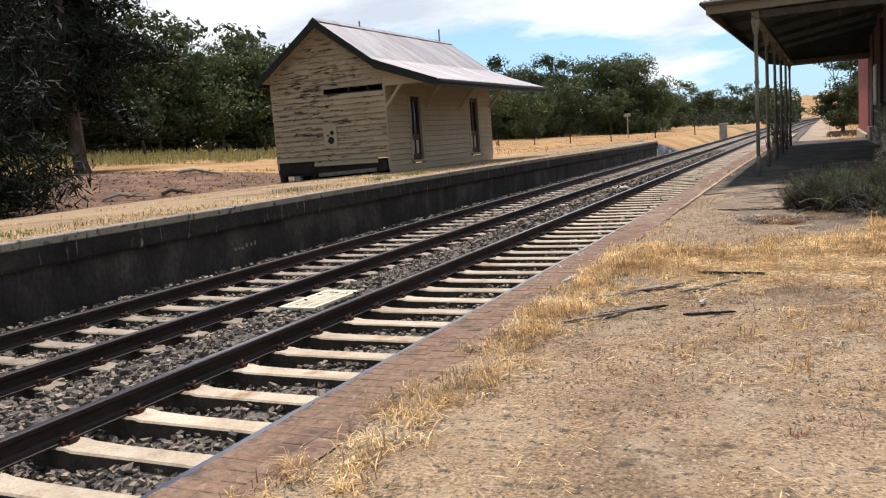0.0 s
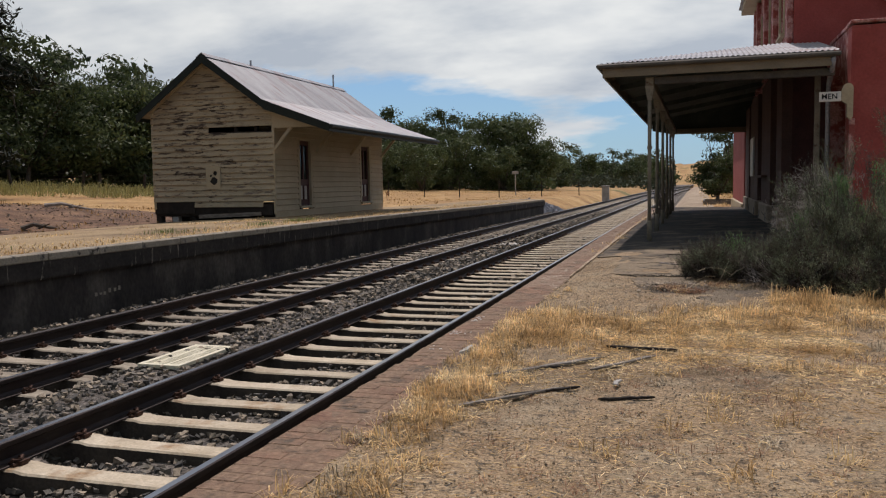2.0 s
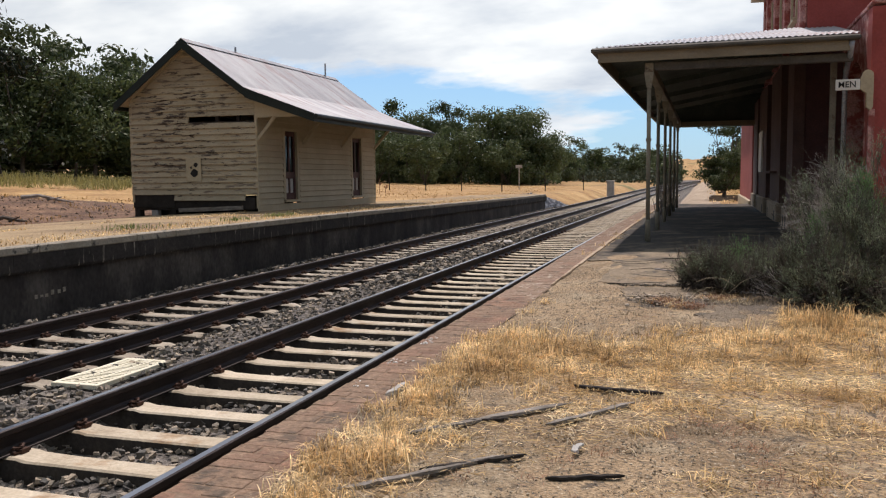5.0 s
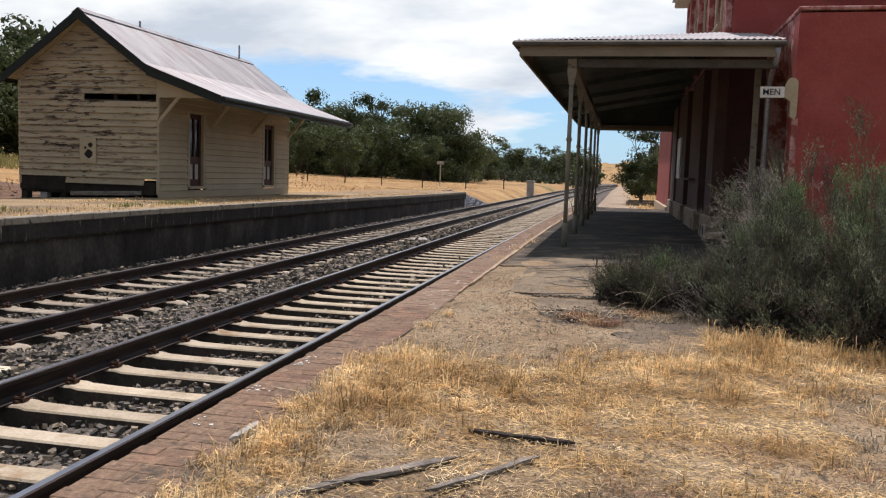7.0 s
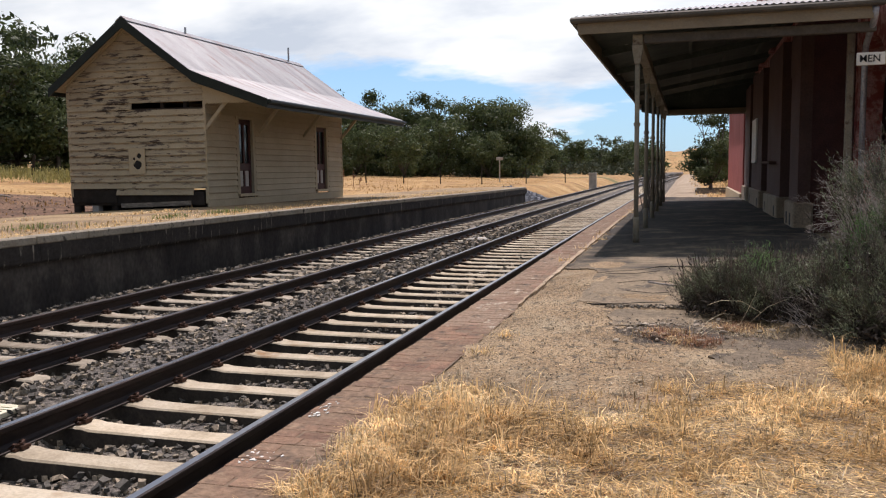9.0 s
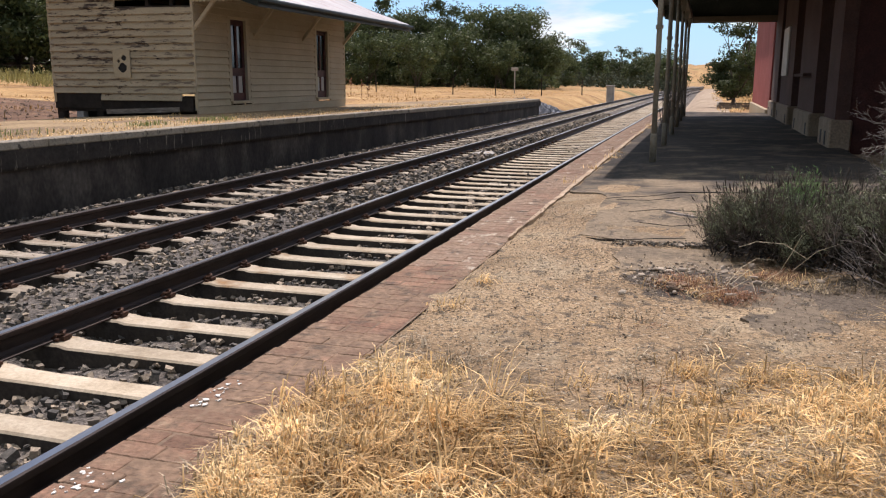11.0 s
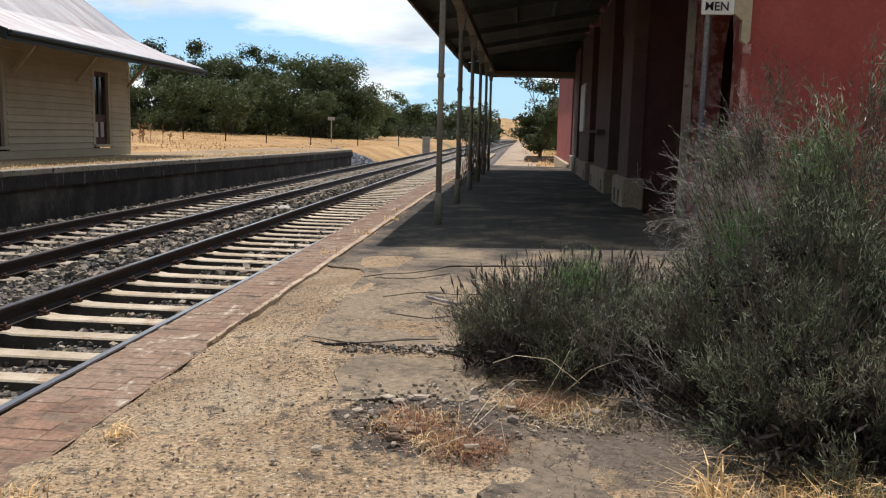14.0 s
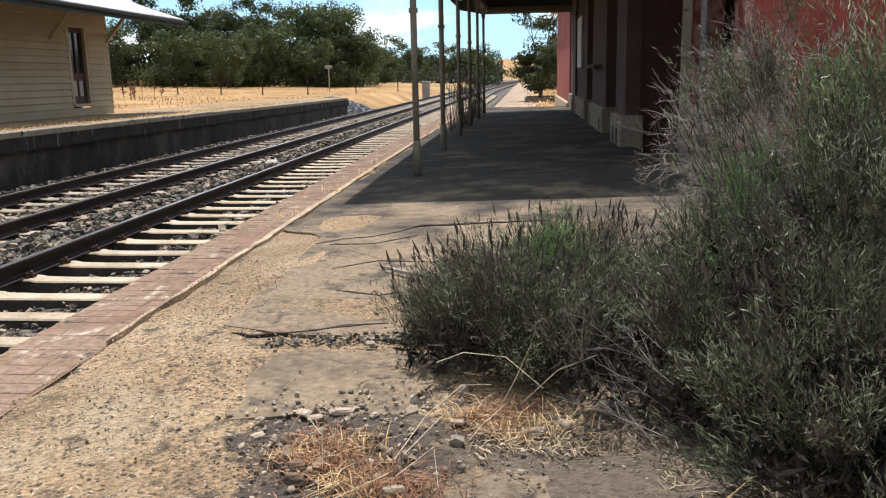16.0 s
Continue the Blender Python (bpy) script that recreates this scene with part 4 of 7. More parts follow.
    # doors
    for y0, y1 in doors:
        door = part("door", boxed(SX1 - 0.09, SX1 - 0.075, y0, y1, 1.03, 2.82), M_MAROON, shed, "maroon door with two tall dark panes over pale panels")
        w = y1 - y0
        part("door_stile", boxed(SX1 - 0.075, SX1 - 0.035, y0, y0 + 0.085, 1.03, 2.82, 0.004), M_MAROON, door)
        part("door_stile", boxed(SX1 - 0.075, SX1 - 0.035, y1 - 0.085, y1, 1.03, 2.82, 0.004), M_MAROON, door)
        part("door_muntin", boxed(SX1 - 0.075, SX1 - 0.038, y0 + w / 2 - 0.035, y0 + w / 2 + 0.035, 1.03, 2.82, 0.004), M_MAROON, door)
        for za, zb in ((1.03, 1.20), (1.58, 1.76), (2.70, 2.82)):
            part("door_rail", boxed(SX1 - 0.075, SX1 - 0.037, y0 + 0.08, y1 - 0.08, za, zb, 0.004), M_MAROON, door)
        for a, b in ((y0 + 0.09, y0 + w / 2 - 0.037), (y0 + w / 2 + 0.037, y1 - 0.09)):
            part("pane", boxed(SX1 - 0.073, SX1 - 0.066, a, b, 1.76, 2.70), M_GLASS, door)
            part("door_panel", boxed(SX1 - 0.073, SX1 - 0.060, a, b, 1.20, 1.58, 0.006), M_DOOR_PANEL, door)
        part("architrave", boxed(SX1 - 0.08, SX1 + 0.035, y0 - 0.13, y0 - 0.004, 0.96, 2.92, 0.006), M_CREAM, shed)
        part("architrave", boxed(SX1 - 0.08, SX1 + 0.035, y1 + 0.004, y1 + 0.13, 0.96, 2.92, 0.006), M_CREAM, shed)
        part("architrave", boxed(SX1 - 0.08, SX1 + 0.035, y0 - 0.003, y1 + 0.003, 2.825, 2.92, 0.006), M_CREAM, shed)
        part("door_sill", boxed(SX1 - 0.09, SX1 + 0.10, y0 - 0.13, y1 + 0.13, 0.96, 1.025, 0.008), M_CREAM, shed)
    # stumps, bearers and broken skirting under the gable end
    for x in (-11.42, -10.9, -10.35, -9.5, -8.7):
        for y in (SY0 + 0.12, 23.6, 25.6, 27.6, SY1 - 0.2):
            part("stump", boxed(x - 0.09, x + 0.09, y - 0.09, y + 0.09, 0.45, 0.98, 0.015), M_CONC if (x == -10.9 and y < 22) else M_DARK_WOOD, shed)
    part("bearer", boxed(SX0, SX1 - 0.1, SY0 + 0.02, SY0 + 0.16, 0.80, 1.10, 0.01), M_DARK_WOOD, shed)
    part("bearer", boxed(-11.5, -10.25, SY0 - 0.02, SY0 + 0.015, 0.86, 1.19, 0.008), M_DARK_WOOD, shed)
    part("loose_board", bar(bmesh.new(), (-10.1, SY0 - 0.05, 0.80), (-8.2, SY0 - 0.12, 0.87), 0.03, 0.10), M_OLD_WOOD, shed)
    part("loose_board", boxed(-8.35, -7.92, SY0 - 0.015, SY0 + 0.04, 0.82, 1.12, 0.008), M_DARK_WOOD, shed)
    # Dark sheet added below the floor to stand for the shade there.
    part("underfloor_shadow_wall", boxed(-11.3, SX1 - 0.14, SY0 + 0.45, SY0 + 0.5, 0.45, 0.98), M_DARK_WOOD, shed)
    # corrugated roof: three sheets of slope, real corrugations
    y0, y1 = SY0 - 0.33, 30.25

    def sheet(profile, name):
        cols = int((y1 - y0) / 0.019)
        verts, faces = [], []
        for r, (x, z) in enumerate(profile):
            for c in range(cols + 1):
                y = y0 + (y1 - y0) * c / cols
                verts.append((x, y, z + 0.009 * math.sin(2 * math.pi * y / 0.076) + 0.012 * wobble(x, y, 1.3, 2.0)))
        for r in range(len(profile) - 1):
            for c in range(cols):
                a = r * (cols + 1) + c
                faces.append((a, a + 1, a + cols + 2, a + cols + 1))
        ob = hang(new(name, raw(name, verts, faces, M_TIN, True)), shed)
        return ob

    sheet([(x, roof_under(x) + 0.10) for x in (RIDGE_X, -9.0, -8.4, SX1 - 0.1)], "roof_sheet")
    sheet([(x, roof_under(x) + 0.085) for x in (SX1 - 0.22, -7.3, -6.8, -6.12)], "awning_sheet")
    sheet([(x, roof_under(x) + 0.10) for x in (RIDGE_X, -10.4, -11.1, -11.72)], "roof_sheet")
    part("ridge_cap", extrude([(RIDGE_X - 0.16, RIDGE_Z + 0.02), (RIDGE_X, RIDGE_Z + 0.135), (RIDGE_X + 0.16, RIDGE_Z + 0.02), (RIDGE_X + 0.16, RIDGE_Z + 0.008), (RIDGE_X, RIDGE_Z + 0.115), (RIDGE_X - 0.16, RIDGE_Z + 0.008)], "y", y0, y1), M_TIN, shed)
    # barge boards at both ends, eaves boards, soffit
    for ya in (y0 - 0.012, y1 - 0.018):
        for prof in ([RIDGE_X, SX1 - 0.1], [SX1 - 0.1, -6.10], [RIDGE_X, -11.74]):
            xa, xb = prof
            za, zb = roof_under(xa), roof_under(xb)
            part("barge_board", extrude([(xa, za + 0.10), (xb, zb + 0.10), (xb, zb - 0.10), (xa, za - 0.13)], "y", ya, ya + 0.03), M_GREEN, shed)
    part("fascia", boxed(-6.13, -6.10, y0 + 0.02, y1 - 0.02, roof_under(-6.12) - 0.10, roof_under(-6.12) + 0.065), M_GREEN, shed)
    bm = bmesh.new()
    tube(bm, [(-6.05, y0, roof_under(-6.12) + 0.03), (-6.05, y1, roof_under(-6.12) + 0.015)], 0.05, 8)
    part("gutter", bm, M_GREEN, shed)
    part("fascia", boxed(-11.74, -11.71, y0 + 0.02, y1 - 0.02, roof_under(-11.7) - 0.09, roof_under(-11.7) + 0.07), M_GREEN, shed)
    part("soffit", extrude([(RIDGE_X, RIDGE_Z + 0.03), (SX1 - 0.1, roof_under(SX1 - 0.1) + 0.03), (-6.15, roof_under(-6.15) + 0.03), (-6.15, roof_under(-6.15) + 0.01), (SX1 - 0.1, roof_under(SX1 - 0.1) + 0.01), (RIDGE_X, RIDGE_Z + 0.01), (-11.7, roof_under(-11.7) + 0.01), (-11.7, roof_under(-11.7) + 0.03)], "y", y0 + 0.02, y1 - 0.02), M_CREAM, shed)
    # boarded side of the awning with a notched lower edge, and brackets
    out = [(SX1 + 0.02, roof_under(SX1) - 0.02), (SX1 + 0.02, 3.10)]
    x = SX1 + 0.02
    while x < -6.5:
        out += [(x + 0.02, 3.065), (x + 0.07, 3.065), (x + 0.09, 3.10)]
        x += 0.09
    out += [(-6.42, 3.10), (-6.40, roof_under(-6.40) - 0.02)]
    part("awning_end_board", extrude(out, "y", SY0 - 0.06, SY0 - 0.03), M_CREAM, shed)
    for y in (SY0 + 0.02, 24.1, 26.6, SY1 - 0.05):
        bm = bmesh.new()
        bar(bm, (SX1 + 0.01, y, 2.52), (-7.12, y, roof_under(-7.12) - 0.06), 0.06, 0.075)
        part("bracket", bm, M_CREAM, shed)
        part("outrigger", bar(bmesh.new(), (SX1 - 0.02, y, roof_under(SX1) - 0.09), (-6.36, y, roof_under(-6.36) - 0.05), 0.06, 0.08), M_CREAM, shed)
    for y, h in ((29.45, 0.42), (23.8, 0.16)):
        part("roof_pipe", tube(bmesh.new(), [(RIDGE_X + 0.02, y, RIDGE_Z), (RIDGE_X + 0.02, y, RIDGE_Z + 0.1 + h)], 0.028, 8), M_PIPE, shed)
    return shed


make_shed()

# ---------- station building and its platform canopy ----------
WX = 4.15
CZ = 3.36


def make_building():
    b = thing("station_building", (7.0, 24.0, 0.5), "two-storey red painted brick station building with brown pilasters", "building")
    # front wall to the platform, in pieces round its openings
    holes = [(18.98, 20.34, 0.62, 3.0), (22.74, 24.06, 0.62, 3.0), (26.86, 27.7, 0.62, 3.0)]
    y = 18.052
    part("corner_pier", boxed(WX - 0.11, WX + 0.058, 17.96, 18.05, 0.45, 3.6), M_BROWN_WALL, b)
    for a, c, za, zb in holes:
        part("wall_pier", boxed(WX - 0.11, WX + 0.40, y, a, 0.45, 3.6), M_BROWN_WALL, b, "mauve-brown rendered pier")
        part("lintel", boxed(WX + 0.02, WX + 0.40, a, c, zb, 3.6), M_BROWN_WALL, b)
        if za > 0.7:
            part("apron", boxed(WX + 0.02, WX + 0.40, a, c, 0.45, za - 0.1), M_BROWN_WALL, b)
        y = c
    part("wall_pier", boxed(WX - 0.11, WX + 0.40, y, 29.6, 0.45, 3.6), M_BROWN_WALL, b)
    for a, c, za, zb in holes:
        d = part("door" if za < 0.7 else "window", boxed(WX + 0.24, WX + 0.29, a + 0.01, c - 0.01, za, zb), M_MAROON, b)
        k = 3 if za < 0.7 else 2
        for i in range(k):
            h = (zb - za) / k
            for u, v in ((a + 0.1, (a + c) / 2 - 0.04), ((a + c) / 2 + 0.04, c - 0.1)):
                part("door_panel" if za < 0.7 and i < 2 else "pane", boxed(WX + 0.225, WX + 0.243, u, v, za + h * i + 0.09, za + h * (i + 1) - 0.05, 0.006), M_GLASS if (i == k - 1 or za > 0.7) else M_BROWN_WALL, d)
        part("sill", boxed(WX - 0.02, WX + 0.26, a - 0.05, c + 0.05, za - 0.09, za - 0.003, 0.01), M_BASE_STONE, b) if za > 0.7 else None
    for a, c in ((17.96, 18.98), (20.34, 22.74), (24.06, 26.86), (27.7, 29.6)):
        p = part("pier_base", boxed(WX - 0.17, WX + 0.10, a - 0.04, c + 0.04, 0.52, 1.02, 0.02), M_BASE_STONE, b, "buff rendered plinth block")
        for y in (a + 0.25, c - 0.35):
            part("air_vent", boxed(WX - 0.176, WX - 0.168, y, y + 0.12, 0.68, 0.86), M_BLACK, p)
    part("notice_board", boxed(WX - 0.15, WX - 0.112, 25.25, 26.45, 1.62, 2.62, 0.008), M_WHITE_SIGN, b, "white notice board")
    part("wall_shelf", boxed(WX - 0.24, WX - 0.112, 20.95, 22.45, 1.58, 1.63, 0.008), M_BROWN_WALL, b)
    # end wall, upper storey and back, as solid masonry
    part("end_wall", boxed(WX + 0.06, 10.5, 18.0, 18.05, 3.7, 6.2), M_RED, b, "dark red painted end wall")
    # Lower part of the red wall; canopy shade is put into its colour.
    part("end_dado", boxed(WX + 0.06, 10.5, 18.0, 18.05, 0.45, 3.698), M_MAROON, b, "lower end wall darkened to maroon for the canopy's shade")
    part("inner_wall", boxed(WX + 0.402, 10.5, 18.052, 18.35, 0.45, 6.2), M_RED, b)
    part("back_wall", boxed(10.2, 10.5, 18.352, 29.6, 0.45, 6.2), M_RED, b)
    part("far_wall", boxed(WX + 0.402, 10.198, 29.3, 29.6, 0.45, 6.2), M_RED, b)
    bm = bmesh.new()
    ups = [(19.55, 20.35), (22.1, 22.9), (24.6, 25.4)]
    y = 18.052
    for a, c in ups:
        box(bm, WX + 0.06, WX + 0.40, y, a, 3.602, 6.2)
        box(bm, WX + 0.06, WX + 0.40, a, c, 3.602, 4.35)
        box(bm, WX + 0.06, WX + 0.40, a, c, 5.65, 6.2)
        y = c
    box(bm, WX + 0.06, WX + 0.40, y, 27.6, 3.602, 6.2)
    part("upper_wall_end", boxed(WX + 0.06, WX + 0.40, 27.602, 29.6, 3.602, 4.2), M_BROWN_WALL, b)
    part("upper_wall", bm, M_RED_PEEL_LIT, b, "upper red wall, coloured pinkish for its sunlit side")
    for a, c in ups:
        w = part("window", boxed(WX + 0.20, WX + 0.24, a, c, 4.35, 5.65), M_GLASS, b, "upper window with a pale frame")
        for q in ((a - 0.07, a - 0.002, 4.3, 5.7), (c + 0.002, c + 0.07, 4.3, 5.7)):
            part("window_frame", boxed(WX + 0.02, WX + 0.2, *q, 0.006), M_BUFF, w)
        part("window_sill", boxed(WX - 0.03, WX + 0.2, a - 0.1, c + 0.1, 4.24, 4.298, 0.008), M_BUFF, w)
        part("window_bar", boxed(WX + 0.19, WX + 0.198, a, c, 4.98, 5.03), M_BUFF, w)
    for y in (18.06, 21.0, 23.5, 26.0, 27.1):
        part("pilaster", boxed(WX - 0.04, WX + 0.058, y, y + 0.42, 3.86, 6.15, 0.01), M_RED_PEEL_LIT, b)
    part("corner_block", boxed(WX - 0.09, WX + 0.42, 17.93, 18.5, 3.64, 3.86, 0.02), M_BUFF, b, "buff moulded block at the corner")
    wdw = part("window", boxed(5.75, 7.4, 17.97, 17.998, 4.6, 6.0), M_GLASS, b)
    part("window_sill", boxed(5.6, 7.5, 17.86, 17.968, 4.47, 4.56, 0.01), M_WHITE_SIGN, wdw, "white sill")
    part("window_frame", boxed(5.64, 5.748, 17.93, 17.996, 4.56, 6.0, 0.006), M_WHITE_SIGN, wdw)
    part("eaves", boxed(WX - 0.35, 10.8, 17.65, 27.95, 6.2, 6.36, 0.02), M_BUFF, b, "cream boxed eaves")
    part("roof", extrude([(WX - 0.42, 6.362), (10.9, 6.362), (7.5, 8.2)], "y", 17.6, 28.0), M_TIN, b)
    return b


def make_toilet_block():
    t = thing("toilet_block", (6.8, 16.8, 0.5), "red rendered toilet block with a flaking parapet", "outbuilding")
    cx = 4.75
    part("end_wall", extrude([(cx, 0.4), (11.0, 0.4), (11.0, 3.75), (cx, 3.72)], "y", 15.62, 15.9), M_RED, t, "plain dark red painted wall")
    # platform side, an arched doorway through it
    bm = bmesh.new()
    outer = [(15.902, 0.4), (16.02, 0.4), (16.02, 2.25)]
    for k in range(13):
        a = math.pi - math.pi * k / 12
        outer.append((16.88 + 0.86 * math.cos(a), 2.30 + 0.86 * math.sin(a)))
    outer += [(17.74, 2.25), (17.74, 0.4), (17.98, 0.4), (17.98, 3.72), (15.902, 3.72)]
    extrude(outer, "x", cx, cx + 0.3, bm)
    part("side_wall", bm, M_RED_PEEL_LIT, t, "flaking pinkish red side wall with an arched opening")
    part("passage_wall", boxed(cx + 0.9, cx + 1.1, 15.902, 17.98, 2.302, 3.6), M_BUFF, t, "buff upper passage wall")
    part("passage_dado", boxed(cx + 0.88, cx + 1.1, 15.902, 17.98, 0.4, 2.30), M_RED, t)
    part("passage_ceiling", boxed(cx + 0.302, cx + 1.1, 15.902, 17.98, 3.602, 3.70), M_SOFFIT, t)
    part("parapet_cap", boxed(cx - 0.02, 11.0, 15.60, 15.92, 3.752, 3.80, 0.012), M_RED_PEEL_LIT, t)
    part("parapet_cap", boxed(cx - 0.02, cx + 0.32, 15.922, 17.99, 3.722, 3.79, 0.012), M_RED_PEEL_LIT, t)
    part("corner_strip", boxed(cx - 0.012, cx + 0.06, 15.608, 15.70, 0.55, 2.40), M_RED_PEEL_LIT, t, "weathered pale corner where the paint has gone")
    # bracketed sign board
    board = part("sign_board", boxed(4.32, 4.61, 15.50, 15.535, 2.645, 2.785, 0.006), M_WHITE_SIGN, t, "white board lettered MEN in black")
    txt = bpy.data.curves.new("lettering", "FONT")
    txt.body, txt.size, txt.align_x, txt.align_y, txt.extrude = "MEN", 0.115, "CENTER", "CENTER", 0.003
    txt.offset = 0.001
    txt.materials.append(M_BLACK)
    tmp = new("lettering_curve", txt)
    bpy.context.view_layer.update()
    letters = bpy.data.meshes.new_from_object(tmp.evaluated_get(bpy.context.evaluated_depsgraph_get()))
    bpy.data.objects.remove(tmp)
    hang(new("lettering", letters), board, Matrix.Translation((4.455, 15.496, 2.714)) @ Euler((radians(90), 0, 0)).to_matrix().to_4x4() @ Matrix.Diagonal((0.92, 0.95, 1, 1)))
    bm = bmesh.new()
    out = [(4.61, 2.66), (4.62, 2.80)]
    for k in range(7):
        a = math.pi * 0.75 - math.pi * 0.75 * k / 6
        out.append((4.70 + 0.07 * math.cos(a), 2.83 + 0.07 * math.sin(a)))
    out += [(4.77, 2.42), (4.74, 2.38), (4.69, 2.42), (4.69, 2.60)]
    extrude(out, "y", 15.51, 15.59, bm)
    part("sign_bracket", bm, M_BUFF, t, "cream scrolled wooden bracket")
    return t


def make_far_wing():
    w = thing("brick_wing", (6.5, 34, 0.5), "single-storey bright red painted wing beyond the canopy", "building")
    part("wall", boxed(4.02, 8.0, 29.9, 38.5, 0.3, 3.55, 0.02), M_RED, w)
    part("plinth", boxed(3.94, 8.04, 29.9, 38.54, 0.3, 0.78, 0.02), M_BUFF, w, "pale plinth course")
    part("roof", extrude([(3.8, 3.552), (8.3, 3.552), (6.0, 4.5)], "y", 29.8, 38.7), M_TIN, w)
    return w


def make_canopy():
    c = thing("platform_canopy", (2.8, 22.5, 0.6), "hipped platform canopy with a buff fascia on slim posts", "canopy")
    x0, x1, y0, y1, rise = 1.20, 4.60, 15.50, 29.55, 0.200
    hip = 3.03
    # corrugated roof: a long side and a hipped end, both with real corrugations
    verts, faces = [], []
    cols = int((y1 - y0) / 0.0254)
    for r in range(2):
        for k in range(cols + 1):
            y = y0 + (y1 - y0) * k / cols
            reach = min(hip, y - y0) if r else 0.0
            verts.append((x0 + reach, y, CZ + reach * rise + 0.009 * math.sin(2 * math.pi * y / 0.076)))
    for k in range(cols):
        faces.append((k, k + 1, cols + 2 + k, cols + 1 + k))
    hang(new("roof_sheet", raw("roof_sheet", verts, faces, M_TIN, True)), c)
    verts, faces = [], []
    cols = int((x1 - x0) / 0.0127)
    for r in range(2):
        for k in range(cols + 1):
            x = x0 + (x1 - x0) * k / cols
            reach = min(hip, x - x0) if r else 0.0
            if r and x > WX + 0.06:
                reach = 2.42
            verts.append((x, y0 + reach - (0.03 if not r else 0), CZ + 0.012 + reach * rise + 0.008 * math.sin(2 * math.pi * x / 0.076)))
    for k in range(cols):
        faces.append((k, k + 1, cols + 2 + k, cols + 1 + k))
    hang(new("roof_sheet", raw("roof_sheet", verts, faces, M_TIN, True)), c)
    # fascia boards and gutters on three sides
    part("fascia", boxed(x0 + 0.03, x1 - 0.12, y0 + 0.02, y0 + 0.05, CZ - 0.20, CZ - 0.02), M_FASCIA, c, "long buff fascia board")
    part("fascia", boxed(x0 + 0.03, x0 + 0.06, y0 + 0.052, y1, CZ - 0.20, CZ - 0.02), M_FASCIA, c)
    part("fascia", boxed(x0 + 0.062, WX - 0.1, y1 - 0.03, y1, CZ - 0.24, CZ - 0.02), M_SOFFIT, c)
    part("end_boarding", extrude([(x0 + 0.07, CZ - 0.03), (x0 + hip, CZ + hip * rise - 0.03), (x0 + hip, 2.98), (1.9, 2.98), (x0 + 0.07, 3.1)], "y", y1 - 0.07, y1 - 0.035), M_SOFFIT, c)
    part("gutter", boxed(x0 - 0.06, x1, y0 - 0.07, y0 + 0.018, CZ - 0.075, CZ - 0.005, 0.02), M_GUTTER, c, "dark grey gutter")
    part("gutter", boxed(x0 - 0.06, x0 + 0.028, y0 + 0.02, y1, CZ - 0.075, CZ - 0.005, 0.02), M_GUTTER, c)
    # beams and battens below
    # Front beams take duller materials, with the shade below the roof in their colour.
    part("beam", boxed(1.87, 1.99, y0 + 0.18, y1 - 0.1, 3.02, 3.15, 0.008), M_POST, c)
    part("beam", boxed(2.001, 4.55, y0 + 0.19, y0 + 0.29, 3.04, 3.15, 0.008), M_GUTTER, c, "brown cross beam behind the fascia, darkened in colour for its shade")
    part("beam", boxed(2.001, WX - 0.1, y1 - 0.2, y1 - 0.1, 3.0, 3.14, 0.008), M_FASCIA, c)
    for y in (18.2, 20.7, 23.2, 25.7, 28.2):
        part("rafter", bar(bmesh.new(), (1.26, y, CZ - 0.09), (WX - 0.1, y, CZ + 0.40), 0.05, 0.10), M_SOFFIT, c)
    for x in (2.55, 3.2, 3.85):
        part("purlin", boxed(x - 0.03, x + 0.03, y0 + max(0.6, x - x0), y1 - 0.05, CZ + (x - x0) * rise - 0.10, CZ + (x - x0) * rise - 0.03), M_SOFFIT, c)
    part("hip_rafter", bar(bmesh.new(), (x0 + 0.08, y0 + 0.08, CZ - 0.06), (x0 + hip, y0 + hip, CZ + hip * rise - 0.05), 0.05, 0.12), M_SOFFIT, c)
    bm = bmesh.new()
    h = 0.028
    a = [(x0 + 0.06, y0 + 0.06), (x0 + hip, y0 + hip), (x0 + hip, y1), (x0 + 0.06, y1)]
    bm.faces.new([bm.verts.new((x, y, CZ + (x - x0) * rise - h)) for x, y in a])
    a = [(x0 + 0.06, y0 + 0.06), (x1 - 0.02, y0 + 0.06), (x1 - 0.02, y0 + 2.4), (x0 + hip, y0 + 2.4), (x0 + hip, y0 + hip)]
    bm.faces.new([bm.verts.new((x, y, CZ + (y - y0) * rise - h)) for x, y in a])
    part("lining", bm, M_SOFFIT, c, "dark grimy green boarded lining")
    for i, y in enumerate((15.72, 18.2, 20.7, 23.2, 25.7, 28.2)):
        z = platform_z(y)
        p = part("post", tube(bmesh.new(), [(1.93, y, z - 0.05), (1.93, y, 3.03)], 0.029, 10), M_POST, c, "slim dirty cream iron post", smooth=True)
        part("post_base", tube(bmesh.new(), [(1.93, y, z - 0.05), (1.93, y, z + 0.24), (1.93, y, z + 0.26)], [0.039, 0.037, 0.030], 10), M_POST, p, smooth=True)
        part("post_cap", extrude([(1.897, 2.80), (1.963, 2.80), (1.985, 2.93), (1.995, 3.018), (1.865, 3.018), (1.875, 2.93)], "y", y - 0.06, y + 0.06), M_POST, p)
        part("post_collar", tube(bmesh.new(), [(1.93, y, 2.05), (1.93, y, 2.09)], 0.040, 10), M_POST, p)
    part("end_post", boxed(4.36, 4.44, 16.3, 16.38, 0.55, 3.2, 0.008), M_POST, c)
    bm = bmesh.new()
    tube(bm, [(4.50, 15.50, 3.28), (4.50, 15.60, 3.14), (4.53, 16.15, 2.95), (4.53, 16.2, 2.8), (4.53, 16.2, 0.6)], 0.036, 8)
